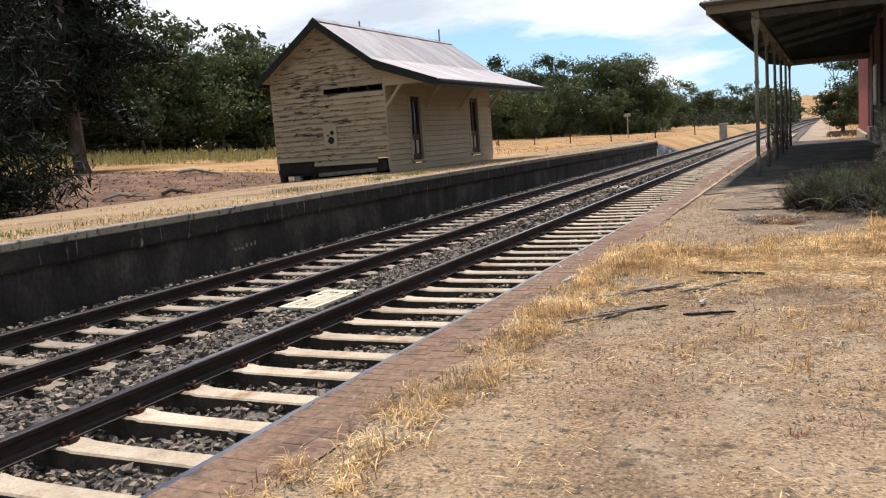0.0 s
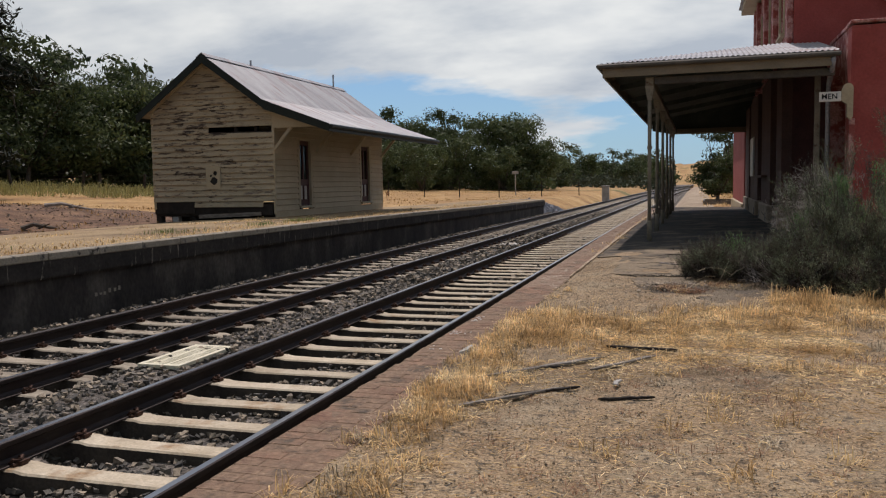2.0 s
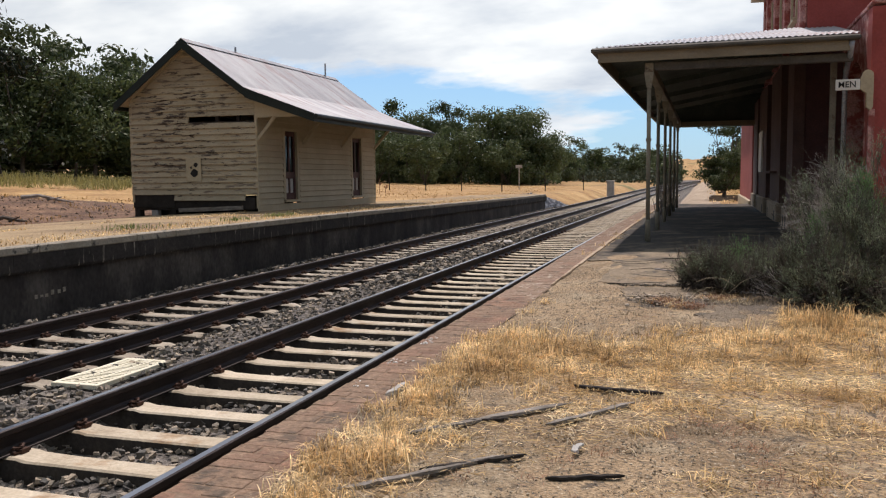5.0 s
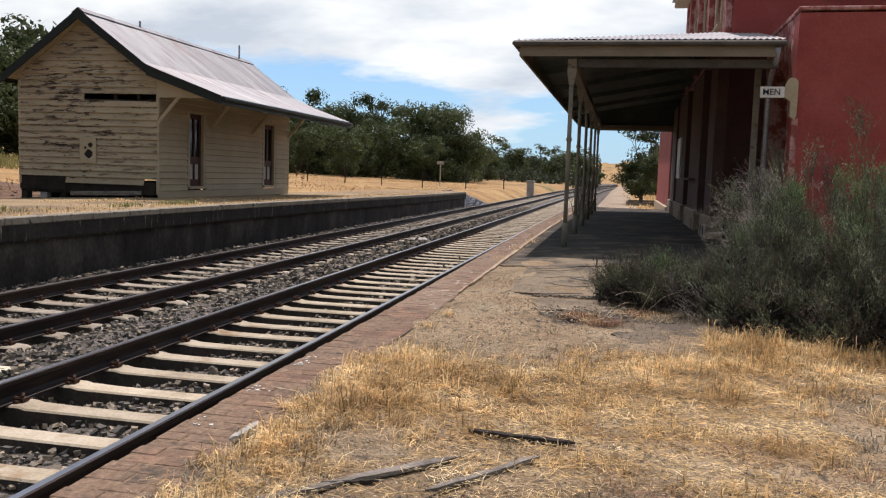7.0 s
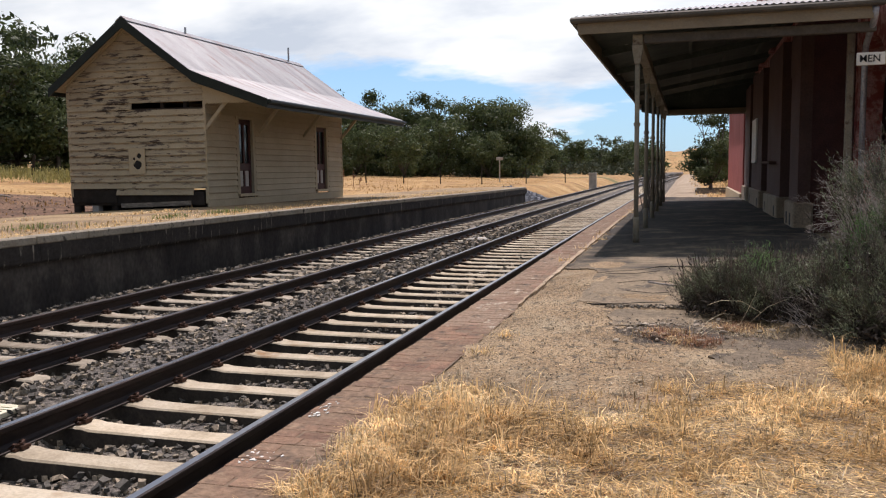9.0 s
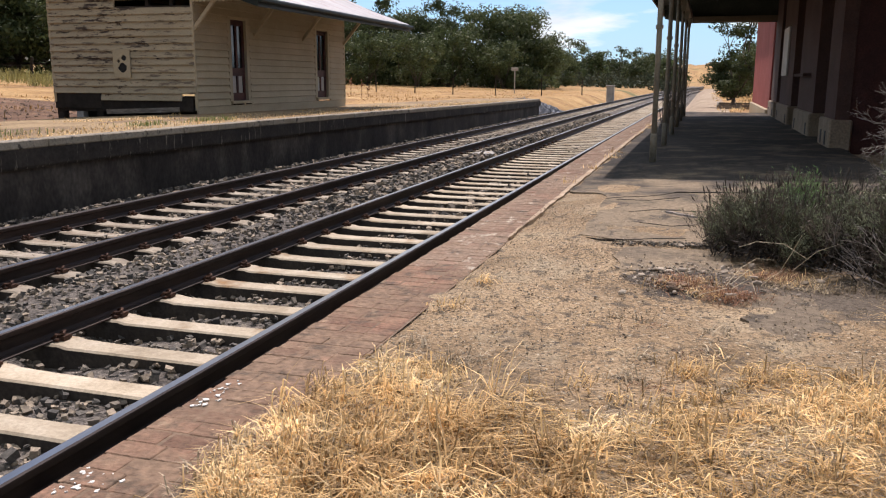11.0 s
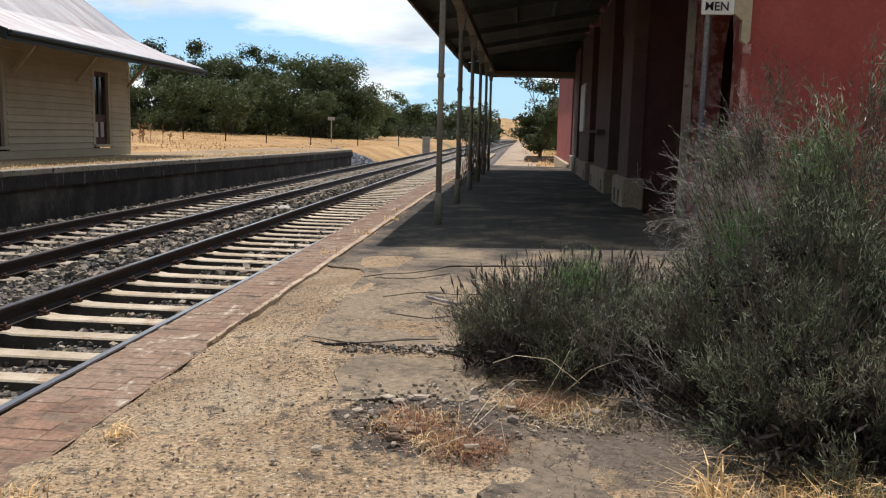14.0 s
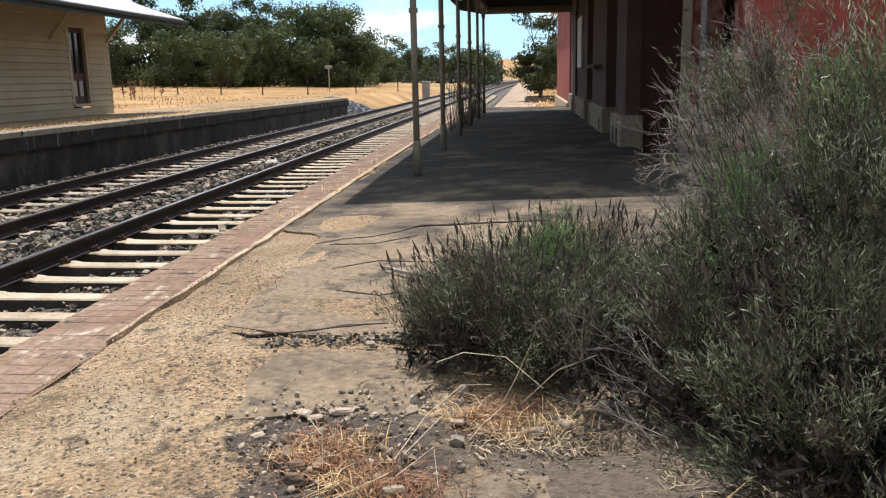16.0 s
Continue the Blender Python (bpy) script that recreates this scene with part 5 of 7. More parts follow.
    part("downpipe", bm, M_PIPE, c, "galvanised downpipe", smooth=True)
    return c


make_building()
make_toilet_block()
make_far_wing()
make_canopy()

# ---------- trees ----------


def cards(centres, length, width, g, droop=0.0, up=None, face=None):
    """Small leaf shapes (four-cornered, pointed) at the centres, turned at random; up: a way along which they grow."""
    n = len(centres)
    d = g.normal(size=(n, 3))
    if up is not None:
        d = d * 0.5 + up
    d[:, 2] -= droop
    d /= np.linalg.norm(d, axis=1)[:, None]
    if face is None:
        s = np.cross(d, g.normal(size=(n, 3)))
    else:
        # leaves lie along the outside of their clump
        face = face + g.normal(0, 0.38, (n, 3))
        d = d - face * ((d * face).sum(1) / (face * face).sum(1))[:, None]
        d /= np.linalg.norm(d, axis=1)[:, None]
        s = np.cross(d, face)
    s /= np.linalg.norm(s, axis=1)[:, None]
    a = d * (length / 2)[:, None]
    b = s * (width / 2)[:, None]
    v = np.stack([centres - a, centres + b * 0.9 - a * 0.1, centres + a, centres - b * 0.9 + a * 0.1], 1)
    return v.reshape(-1, 3), np.arange(4 * n).reshape(-1, 4)


def gum_tree(seed, height, spread, leaf=0.34, count=5200, material=None, label="", fork=0.35):
    g = np.random.default_rng(seed)
    rnd = random.Random(seed)
    tree = thing("gum_tree", (0, 0, 0), label, "tree", "gum trees")
    bm = bmesh.new()
    lean = Vector((rnd.uniform(-0.08, 0.08), rnd.uniform(-0.08, 0.08), 1))
    base = height * fork
    r0 = 0.020 * height ** 0.9 + 0.03
    trunk = [Vector((0, 0, -0.3)), Vector((0.02, 0, 0.25)), lean * base * 0.5 + Vector((rnd.uniform(-0.1, 0.1), 0, 0)), lean * base]
    tube(bm, trunk, [r0 * 1.35, r0, r0 * 0.85, r0 * 0.7], 8)
    tips = []
    for k in range(10):
        a = 2 * math.pi * k * 3 / 10 + rnd.uniform(-0.4, 0.4)
        up = rnd.uniform(0.05, 0.95)
        out = spread * rnd.uniform(0.45, 0.95) * (1.1 - 0.50 * up)
        end = Vector((math.cos(a) * out, math.sin(a) * out, base + (height - base) * up * 0.95))
        mid = trunk[-1].lerp(end, 0.5) + Vector((0, 0, -0.06 * height)) + Vector((rnd.uniform(-0.2, 0.2), rnd.uniform(-0.2, 0.2), 0))
        tube(bm, [trunk[-1] * 0.98, mid, end], [r0 * 0.5, r0 * 0.3, r0 * 0.1], 5)
        tips += [end, mid.lerp(end, 0.5)]
        for q in range(2):
            e2 = end + Vector((rnd.uniform(-1, 1), rnd.uniform(-1, 1), rnd.uniform(-0.3, 0.6))) * spread * 0.38
            tube(bm, [mid.lerp(end, 0.55), e2], [r0 * 0.16, r0 * 0.05], 4)
            tips.append(e2)
    part("trunk", bm, M_BARK, tree, "rough grey-brown trunk and limbs", smooth=True)
    tips = np.array([t[:] for t in tips])
    tips = np.concatenate([tips, tips * [0.75, 0.75, 1.0] + g.normal(0, 0.09 * spread, tips.shape)])
    w = g.uniform(0.5, 1.5, len(tips))
    pick = g.choice(len(tips), count, p=w / w.sum())
    rad = (spread * g.uniform(0.16, 0.36, len(tips)))[pick]
    q = g.normal(size=(count, 3))
    q /= np.linalg.norm(q, axis=1)[:, None]
    c = tips[pick] + q * (rad * g.uniform(0.30, 1.0, count) ** 0.4)[:, None] * [1, 1, 0.72]
    v, f = cards(c, leaf * g.uniform(0.6, 1.3, count), leaf * g.uniform(0.35, 0.65, count), g, 0.5, face=q)
    hang(new("crown", raw("crown", v.tolist(), f.tolist(), material or M_GUM)), tree)
    return tree


def pine_tree(seed, height, spread, place, skirt=0.12, count=15000, label="", needle=0.05):
    g = np.random.default_rng(seed)
    rnd = random.Random(seed)
    tree = thing("pine_tree", (0, 0, 0), label, "tree")
    bm = bmesh.new()
    tube(bm, [(0.25, 0, -0.3), (0.1, 0, 0.5), (0, 0, height * 0.3), (0.1, 0, height)], [0.42, 0.30, 0.24, 0.04], 9)
    ends = []
    for k in range(90):
        h = height * (skirt + (0.97 - skirt) * (k / 89))
        a = rnd.uniform(0, 6.283)
        reach = spread * (1.02 - 0.72 * (h / height) ** 1.6) * rnd.uniform(0.55, 1.08)
        p0 = Vector((0, 0, h))
        p1 = Vector((math.cos(a) * reach * 0.55, math.sin(a) * reach * 0.55, h + 0.03 * height * rnd.uniform(-0.5, 1)))
        p2 = Vector((math.cos(a) * reach, math.sin(a) * reach, h - rnd.uniform(-0.4, 0.9) * reach * 0.25))
        tube(bm, [p0, p1, p2], [0.075, 0.045, 0.015], 4)
        for j in range(7):
            t = 0.25 + 0.75 * j / 6
            ends.append((p0.lerp(p1, t * 2) if t < 0.5 else p1.lerp(p2, t * 2 - 1))[:])
    part("trunk", bm, M_BARK, tree, "straight grey-brown trunk", smooth=True)
    ends = np.array(ends)
    pick = g.integers(0, len(ends), count)
    c = ends[pick] + g.normal(0, 0.30, (count, 3)) * [1.1, 1.1, 0.75]
    v, f = cards(c, g.uniform(0.25, 0.55, count), needle * g.uniform(0.7, 1.6, count), g, 0.25)
    hang(new("crown", raw("crown", v.tolist(), f.tolist(), M_PINE)), tree)
    tree.location = (place[0], place[1], ground_z(*place) - 0.05)
    return tree


def plant(proto, x, y, turn, size):
    m = pose(x, y, ground_z(x, y) - 0.1, 0, 0, turn)
    t = copy_thing(proto, m)
    t.scale = (size, size, size)
    return t


pine_tree(3, 15.5, 4.6, (-26.0, 27.5), 0.14, 46000, "tall dark pine with a bare lower trunk by the fence", 0.085)
pine_tree(8, 11.5, 3.7, (-15.2, 12.9), 0.02, 56000, "dense dark pine with boughs down to the ground", 0.045)

protos = [gum_tree(31, 10.0, 4.6, 0.37, 8200, M_GUM, "dark green gum tree with a broad uneven crown", 0.16),
          gum_tree(37, 9.0, 3.8, 0.35, 7400, M_GUM, "dark green gum tree with several leaders", 0.10),
          gum_tree(41, 10.5, 5.0, 0.37, 8400, M_GUM_PALE, "olive green gum tree with an open spreading crown", 0.22),
          gum_tree(47, 6.0, 3.4, 0.32, 6400, M_GUM_PALE, "low bushy green tree", 0.05)]


def polar(angle, dist):
    """A place seen from the platform, angle in degrees to the left of the line's direction."""
    a = radians(angle)
    return 2.7 - dist * math.sin(a), 4.0 + dist * math.cos(a)


protos += [gum_tree(61, 9.5, 4.2, 0.60, 2300, M_GUM, "distant gum tree beside the railway", 0.12), gum_tree(67, 6.0, 3.6, 0.52, 1900, M_GUM_PALE, "distant bushy tree beside the railway", 0.06)]
rng = random.Random(77)
used = [False] * len(protos)


def grove(rows):
    for angle, dist, which, size in rows:
        x, y = polar(angle, dist)
        if not used[which]:
            used[which] = True
            p = protos[which]
            p.location = (x, y, ground_z(x, y) - 0.1)
            p.rotation_euler = (0, 0, rng.uniform(0, 6))
            p.scale = (size, size, size)
            bpy.context.view_layer.update()
        else:
            plant(protos[which], x, y, rng.uniform(0, 360), size)


# wood behind the shed and the pines
grove([(62, 52, 0, 1.0), (57, 58, 1, 1.15), (52.5, 55, 2, 1.0), (49.5, 62, 0, 1.1), (47.0, 66, 1, 1.15), (44.8, 60, 0, 1.0), (42.8, 66, 1, 1.15), (40.6, 62, 2, 0.86), (38.6, 66, 0, 0.95),
       (36.4, 64, 1, 1.0), (34.0, 70, 2, 0.8), (31.5, 72, 0, 0.72), (29.0, 80, 1, 0.8), (46.0, 78, 2, 1.2), (41.5, 80, 0, 1.25), (37.0, 82, 1, 1.3), (54, 74, 0, 1.3), (59.5, 72, 2, 1.2), (66, 60, 1, 1.2),
       (43.8, 92, 4, 1.5), (39.2, 94, 4, 1.4), (34.8, 90, 4, 1.15), (48.2, 90, 4, 1.5), (51, 84, 4, 1.4), (57, 88, 4, 1.5)])
# gums in the paddock
grove([(24.8, 112, 1, 0.80), (23.2, 118, 0, 1.15), (21.4, 112, 0, 1.1), (19.8, 108, 1, 1.05), (18.3, 116, 0, 1.12), (16.8, 106, 3, 1.2), (15.4, 118, 0, 1.0), (13.6, 112, 2, 1.12), (11.9, 114, 2, 1.16), (12.6, 108, 1, 1.0), (10.9, 112, 3, 1.1),
       (26.5, 105, 3, 1.2), (28.0, 110, 1, 0.9), (22.2, 100, 3, 1.0), (18.9, 98, 3, 0.95), (13.2, 104, 3, 0.9), (10.6, 122, 3, 0.95), (20.5, 135, 2, 1.2), (17.2, 138, 0, 1.2), (9.6, 140, 3, 0.9)])
# tree line along the railway, farther off
grove([(9.0, 175, 4, 0.9), (8.2, 190, 4, 0.85), (7.3, 180, 5, 1.2), (6.6, 205, 5, 0.95), (5.8, 195, 4, 0.85), (5.0, 210, 4, 0.8), (4.2, 185, 5, 1.1), (3.3, 200, 5, 1.3), (2.5, 190, 4, 0.7), (2.6, 178, 5, 1.1),
       (9.8, 200, 5, 1.0), (8.6, 160, 5, 0.8), (4.6, 172, 4, 0.75), (-3.2, 210, 5, 1.5), (-4.4, 180, 4, 1.0), (-5.8, 160, 4, 1.0), (-2.6, 150, 5, 1.0)])


def scrub(name, label, a0, a1, d0, d1, tall, count, size, seed, material):
    """Undergrowth and farther wood as one uneven mass of leaf shapes."""
    g = np.random.default_rng(seed)
    a, d = g.uniform(a0, a1, count), g.uniform(d0, d1, count)
    pts = []
    for i in range(count):
        x, y = polar(a[i], d[i])
        top = tall * (0.62 + 0.55 * wobble(a[i] * 1.0, d[i] * 0.15, 0.9, seed) + 0.25 * wobble(a[i], d[i] * 0.15, 0.3, seed + 5))
        pts.append((x, y, ground_z(x, y) + max(0.2, top) * g.uniform(0, 1) ** 0.8))
    v, f = cards(np.array(pts), size * g.uniform(0.6, 1.4, count), size * g.uniform(0.35, 0.7, count), g, 0.3)
    tagged(new(name, raw(name, v.tolist(), f.tolist(), material)), label, "wood", kind="stuff")


scrub("undergrowth", "dark undergrowth and stems of the wood behind the shed", 27, 70, 66, 90, 7.5, 24000, 0.58, 3, M_GUM)
scrub("undergrowth", "dark thicket at the back of the wood", 44, 74, 92, 108, 6.0, 7000, 0.8, 8, M_GUM)
scrub("paddock_scrub", "scrubby undergrowth below the paddock gums", 9.5, 29, 116, 145, 3.2, 12000, 0.55, 4, M_GUM_PALE)
scrub("paddock_scrub", "dense low boughs of the paddock gums", 10.4, 28.5, 104, 118, 3.6, 9000, 0.50, 14, M_GUM)
scrub("far_wood", "distant wood along the railway", 1.5, 10.5, 215, 280, 8.5, 6500, 1.2, 6, M_HAZE_TREE)
scrub("far_wood", "low growth before the distant wood", 1.6, 10.5, 150, 205, 3.2, 5000, 0.8, 16, M_HAZE_TREE)
scrub("far_wood", "distant wood behind the station building", -9, -0.6, 215, 280, 7.5, 4500, 1.2, 7, M_HAZE_TREE)

# tree and shrubs at the end of the building
end_tree = gum_tree(53, 5.0, 1.45, 0.13, 9000, M_GUM, "dark bushy tree in a timber-edged bed past the building", 0.10)
end_tree.location = (3.55, 44.6, ground_z(3.55, 44.6) - 0.1)
WHERE[end_tree] = Matrix.Translation(end_tree.location)
grove([(-2.9, 48, 3, 0.5), (-3.3, 56, 0, 0.5), (-2.2, 66, 3, 0.55), (-4.5, 66, 2, 0.7)])


# ---------- shrubs on the platform ----------


def shrub(name, label, lobes, tufts, seed, leaf=0.02, fresh=(), hollows=(), dead=0.12):
    """A twiggy evergreen shrub of many tussocks, each a fan of leafy stems. Lobes: x, y, radius, height. Fresh and hollow spots: x, y, radius."""
    g = np.random.default_rng(seed)
    x0, y0 = lobes[0][0], lobes[0][1]
    ob = thing(name, (x0, y0, platform_z(y0)), label, "shrub")
    foliage = {"foliage": [], "fresh_foliage": [], "withered_foliage": []}
    stalks, heart = [], []
    for lx, ly, rad, hgt in lobes:
        base_z = platform_z(ly)
        for _ in range(int(tufts * rad * rad)):
            a, q = g.uniform(0, 6.283), math.sqrt(g.uniform(0, 1))
            x, y = lx + rad * q * math.cos(a), ly + rad * q * math.sin(a)
            if any(math.hypot(x - hx, y - hy) < hr * g.uniform(0.6, 1.1) for hx, hy, hr in hollows):
                continue
            top = hgt * (0.26 + 0.74 * math.sqrt(max(0.0, 1 - q * q))) * (0.87 + 0.98 * wobble(x, y, 0.24, seed) + g.uniform(-0.10, 0.08))
            out = np.array([math.cos(a) * q * 0.50, math.sin(a) * q * 0.50, 0.95]) + g.normal(0, 0.12, 3)
            out /= np.linalg.norm(out)
            if q > 0.5 and g.uniform() < 0.30:
                top *= g.uniform(0.35, 0.8)
                out = out * [1.5, 1.5, 0.6]
                out /= np.linalg.norm(out)
            pick = "foliage"
            if any(math.hypot(x - fx, y - fy) < fr * g.uniform(0.5, 1.2) for fx, fy, fr in fresh):
                pick = "fresh_foliage"
            elif g.uniform() < dead + 0.16 * (q > 0.8):
                pick = "withered_foliage"
            n = 30
            length = g.uniform(0.17, 0.34) * (0.8 + 0.4 * (hgt > 0.6))
            foot = np.array([x, y, base_z + top]) - out * length * 0.85 + g.normal(0, 0.022, (n, 3))
            foot[:, 2] = np.maximum(foot[:, 2], base_z + 0.01)
            tip = foot + out * length * g.uniform(0.65, 1.12, (n, 1)) + g.normal(0, 0.055, (n, 3)) * [1, 1, 0.5]
            k = 15
            t = (0.12 + 0.88 * g.uniform(0, 1, (n, k)) ** 0.75)[..., None]
            c = (foot[:, None] + (tip - foot)[:, None] * t).reshape(-1, 3) + g.normal(0, 0.006, (n * k, 3))
            way = np.repeat(tip - foot, k, 0)
            way /= np.linalg.norm(way, axis=1)[:, None] + 1e-6
            foliage[pick].append(cards(c, leaf * g.uniform(0.6, 1.5, n * k), leaf * g.uniform(0.11, 0.20, n * k), g, 0.0, way)[0])
            side = np.cross(tip - foot, g.normal(size=(n, 3)))
            side /= np.linalg.norm(side, axis=1)[:, None]
            stalks.append(np.stack([foot - side * 0.0010, foot + side * 0.0010, tip + side * 0.0006, tip - side * 0.0006], 1).reshape(-1, 3))
        # Dark cards added through each lobe's middle stand for its inner shade.
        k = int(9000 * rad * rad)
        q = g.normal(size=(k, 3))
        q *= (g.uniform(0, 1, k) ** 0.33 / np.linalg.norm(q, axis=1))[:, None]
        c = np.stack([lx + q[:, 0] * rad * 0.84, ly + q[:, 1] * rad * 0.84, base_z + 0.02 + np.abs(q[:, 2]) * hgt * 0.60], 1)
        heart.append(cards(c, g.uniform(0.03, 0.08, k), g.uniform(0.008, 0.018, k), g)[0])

    def join(pname, bits, material):
        v = np.concatenate(bits)
        tagged(hang(new(pname, raw(pname, v.tolist(), np.arange(len(v)).reshape(-1, 4).tolist(), material)), ob), kind="stuff")

    for pname, material in (("foliage", M_HERB), ("fresh_foliage", M_HERB_GREEN), ("withered_foliage", M_HERB_BROWN)):
        if foliage[pname]:
            join(pname, foliage[pname], material)
    join("stem_growth", stalks, M_STALK)
    join("heart_growth", heart, M_INNER_SHADE)
    return ob


def flower_stalks(ob, lobes, count, seed):
    """Thin dead flower stalks with dark heads standing above the leaves."""
    g = random.Random(seed)
    bm = bmesh.new()
    for k in range(count):
        lx, ly, rad, hgt = g.choice(lobes)
        a, r = g.uniform(0, 6.283), rad * math.sqrt(g.uniform(0, 1)) * 0.95
        x, y = lx + r * math.cos(a), ly + r * math.sin(a)
        z0 = platform_z(ly) + hgt * (0.3 + 0.7 * math.sqrt(max(0, 1 - (r / rad) ** 2))) * 0.85
        h = g.uniform(0.07, 0.20)
        e = Vector((x + (x - lx) * 0.12 + g.uniform(-0.04, 0.04), y + (y - ly) * 0.12 + g.uniform(-0.04, 0.04), z0 + h))
        b = Vector((x, y, z0))
        tube(bm, [b, b.lerp(e, 0.78)], [0.0011, 0.0009], 3, False)
        tube(bm, [b.lerp(e, 0.74), b.lerp(e, 0.85), e], [0.0016, 0.0048, 0.0014], 4)
    tagged(part("flower_growth", bm, M_STALK, ob, "dead brown flower spikes"), kind="stuff")


def bare_twigs(ob, origin, aim, count, length, spread, seed, depth=3, thick=0.0021, wide=0.22):
    """A spray of fine dead grey twigs, each curving and forking."""
    g = random.Random(seed)
    bm = bmesh.new()

    def any_way(k):
        return Vector((g.gauss(0, k), g.gauss(0, k), g.gauss(0, k)))

    def grow(p, d, l, r, deep):
        mid = p + d * l * 0.5
        d2 = (d + any_way(0.22) + Vector((0, 0, 0.10))).normalized()
        e = mid + d2 * l * 0.5
        tube(bm, [p, mid, e], [r, r * 0.85, r * 0.6], 3, False)
        if deep:
            for _ in range(3):
                q = mid.lerp(e, g.uniform(-0.3, 1.0))
                grow(q, (d2 + any_way(0.42)).normalized(), l * g.uniform(0.42, 0.72), r * 0.74, deep - 1)

    for _ in range(count):
        d = (Vector(aim) + any_way(spread)).normalized()
        o = Vector(origin) + any_way(wide * 0.6)
        grow(o, d, length * g.uniform(0.6, 1.15), thick, depth)
    tagged(part("dead_growth", bm, M_TWIG, ob, "pale bare dead twigs"), kind="stuff")


LOW = [(2.98, 11.05, 0.52, 0.32), (3.35, 10.75, 0.60, 0.35), (2.80, 10.85, 0.38, 0.30), (3.1, 11.5, 0.5, 0.25)]
low = shrub("low_shrub", "low grey-green flowering shrub sprawling over the paving", LOW, 200, 61, 0.022, [(3.02, 11.3, 0.17), (3.55, 11.05, 0.20), (3.25, 11.2, 0.12)], [(2.86, 10.5, 0.12), (3.12, 10.62, 0.10)], 0.34)
flower_stalks(low, LOW, 230, 5)
TALL = [(3.95, 10.75, 0.74, 0.92), (4.45, 10.45, 0.95, 1.05), (3.75, 10.35, 0.58, 0.60), (4.9, 11.2, 0.6, 1.08), (4.15, 11.6, 0.62, 0.92), (4.6, 9.95, 0.7, 0.8), (3.68, 10.02, 0.42, 0.42), (4.15, 9.82, 0.45, 0.5)]
tall = shrub("tall_shrub", "tall grey-green flowering shrub with a dead twiggy side", TALL, 150, 62, 0.025, [(4.05, 11.2, 0.42), (4.6, 10.9, 0.40), (4.3, 10.6, 0.25), (4.9, 10.3, 0.35), (3.62, 10.95, 0.18)], [(3.98, 10.25, 0.16), (4.05, 10.85, 0.12)])
flower_stalks(tall, TALL, 420, 6)
bare_twigs(tall, (3.92, 11.40, 1.10), (-0.95, 0.0, 0.0), 230, 0.19, 0.30, 7, 3, 0.0013, 0.20)
bare_twigs(tall, (3.92, 11.45, 1.30), (-0.8, 0.0, 0.26), 90, 0.21, 0.30, 8, 3, 0.0013)
bare_twigs(tall, (4.05, 11.4, 1.40), (-0.2, 0.0, 0.8), 9, 0.17, 0.4, 10)
bare_twigs(tall, (3.26, 10.32, 0.60), (-0.75, 0.30, 0.42), 30, 0.20, 0.20, 9, 1, 0.0011, 0.14)

M_DIRT_CLOD = mat("earth_clod", [(0.07, 0.048, 0.036), (0.14, 0.10, 0.07), (0.26, 0.21, 0.16)], 3, 30, 0.95, 0.5, pick=0.8, pos=[0.1, 0.5, 0.95])

# ---------- grass, straw and litter on the platform ----------


def blades(name, places, height, width, material, label, category, seed, lean=0.7, kind="stuff"):
    """Bent grass blades, two segments each, in one mesh."""
    g = np.random.default_rng(seed)
    n = len(places)
    a = np.array([8.0 * wobble(p[0], p[1], 0.19, seed) for p in places]) + g.normal(0, 1.0 if n > 400 else 2.5, n)
    h = height * g.uniform(0.5, 1.35, n)
    tip = np.minimum(g.uniform(0.15, 1.0, n) * lean, 0.93) * h
    w = width * g.uniform(0.6, 1.4, n)
    d = np.stack([np.cos(a), np.sin(a), np.zeros(n)], 1)
    s = np.stack([-np.sin(a), np.cos(a), np.zeros(n)], 1)
    upw = np.array([0, 0, 1.0])
    flat = np.sqrt(np.maximum(h * h - tip * tip, (0.2 * h) ** 2))
    m = places + d * (tip * 0.42)[:, None] + upw * (flat * 0.78)[:, None]
    e = places + d * (tip * 1.3)[:, None] + upw * (flat * g.uniform(0.55, 1.05, n))[:, None]
    v = np.stack([places - s * w[:, None], places + s * w[:, None], m + s * w[:, None] * 0.8, m - s * w[:, None] * 0.8, e], 1).reshape(-1, 3)
    k = np.arange(n) * 5
    f = [(i, i + 1, i + 2, i + 3) for i in k.tolist()] + [(i + 3, i + 2, i + 4) for i in k.tolist()]
    return tagged(new(name, raw(name, v.tolist(), f, material)), label, category, kind=kind)


def scatter(blobs, seed):
    """Places round blob centres (x, y, rx, ry, count)."""
    g = np.random.default_rng(seed)
    out = []
    for x, y, rx, ry, n in blobs:
        k = max(1, n // 34)
        cx, cy = g.normal(x, rx, k), g.normal(y, ry, k)
        pick = g.integers(0, k, n)
        out.append(np.stack([cx[pick] + g.normal(0, 0.040, n), cy[pick] + g.normal(0, 0.040, n)], 1))
    p = np.concatenate(out)
    p = p[p[:, 0] > 1.30]
    p = p[~((p[:, 0] > 2.60) & (p[:, 0] < 3.22) & (p[:, 1] > 9.02) & (p[:, 1] < 10.15))]
    return np.array([(x, y, platform_z(y) - 0.015) for x, y in p])


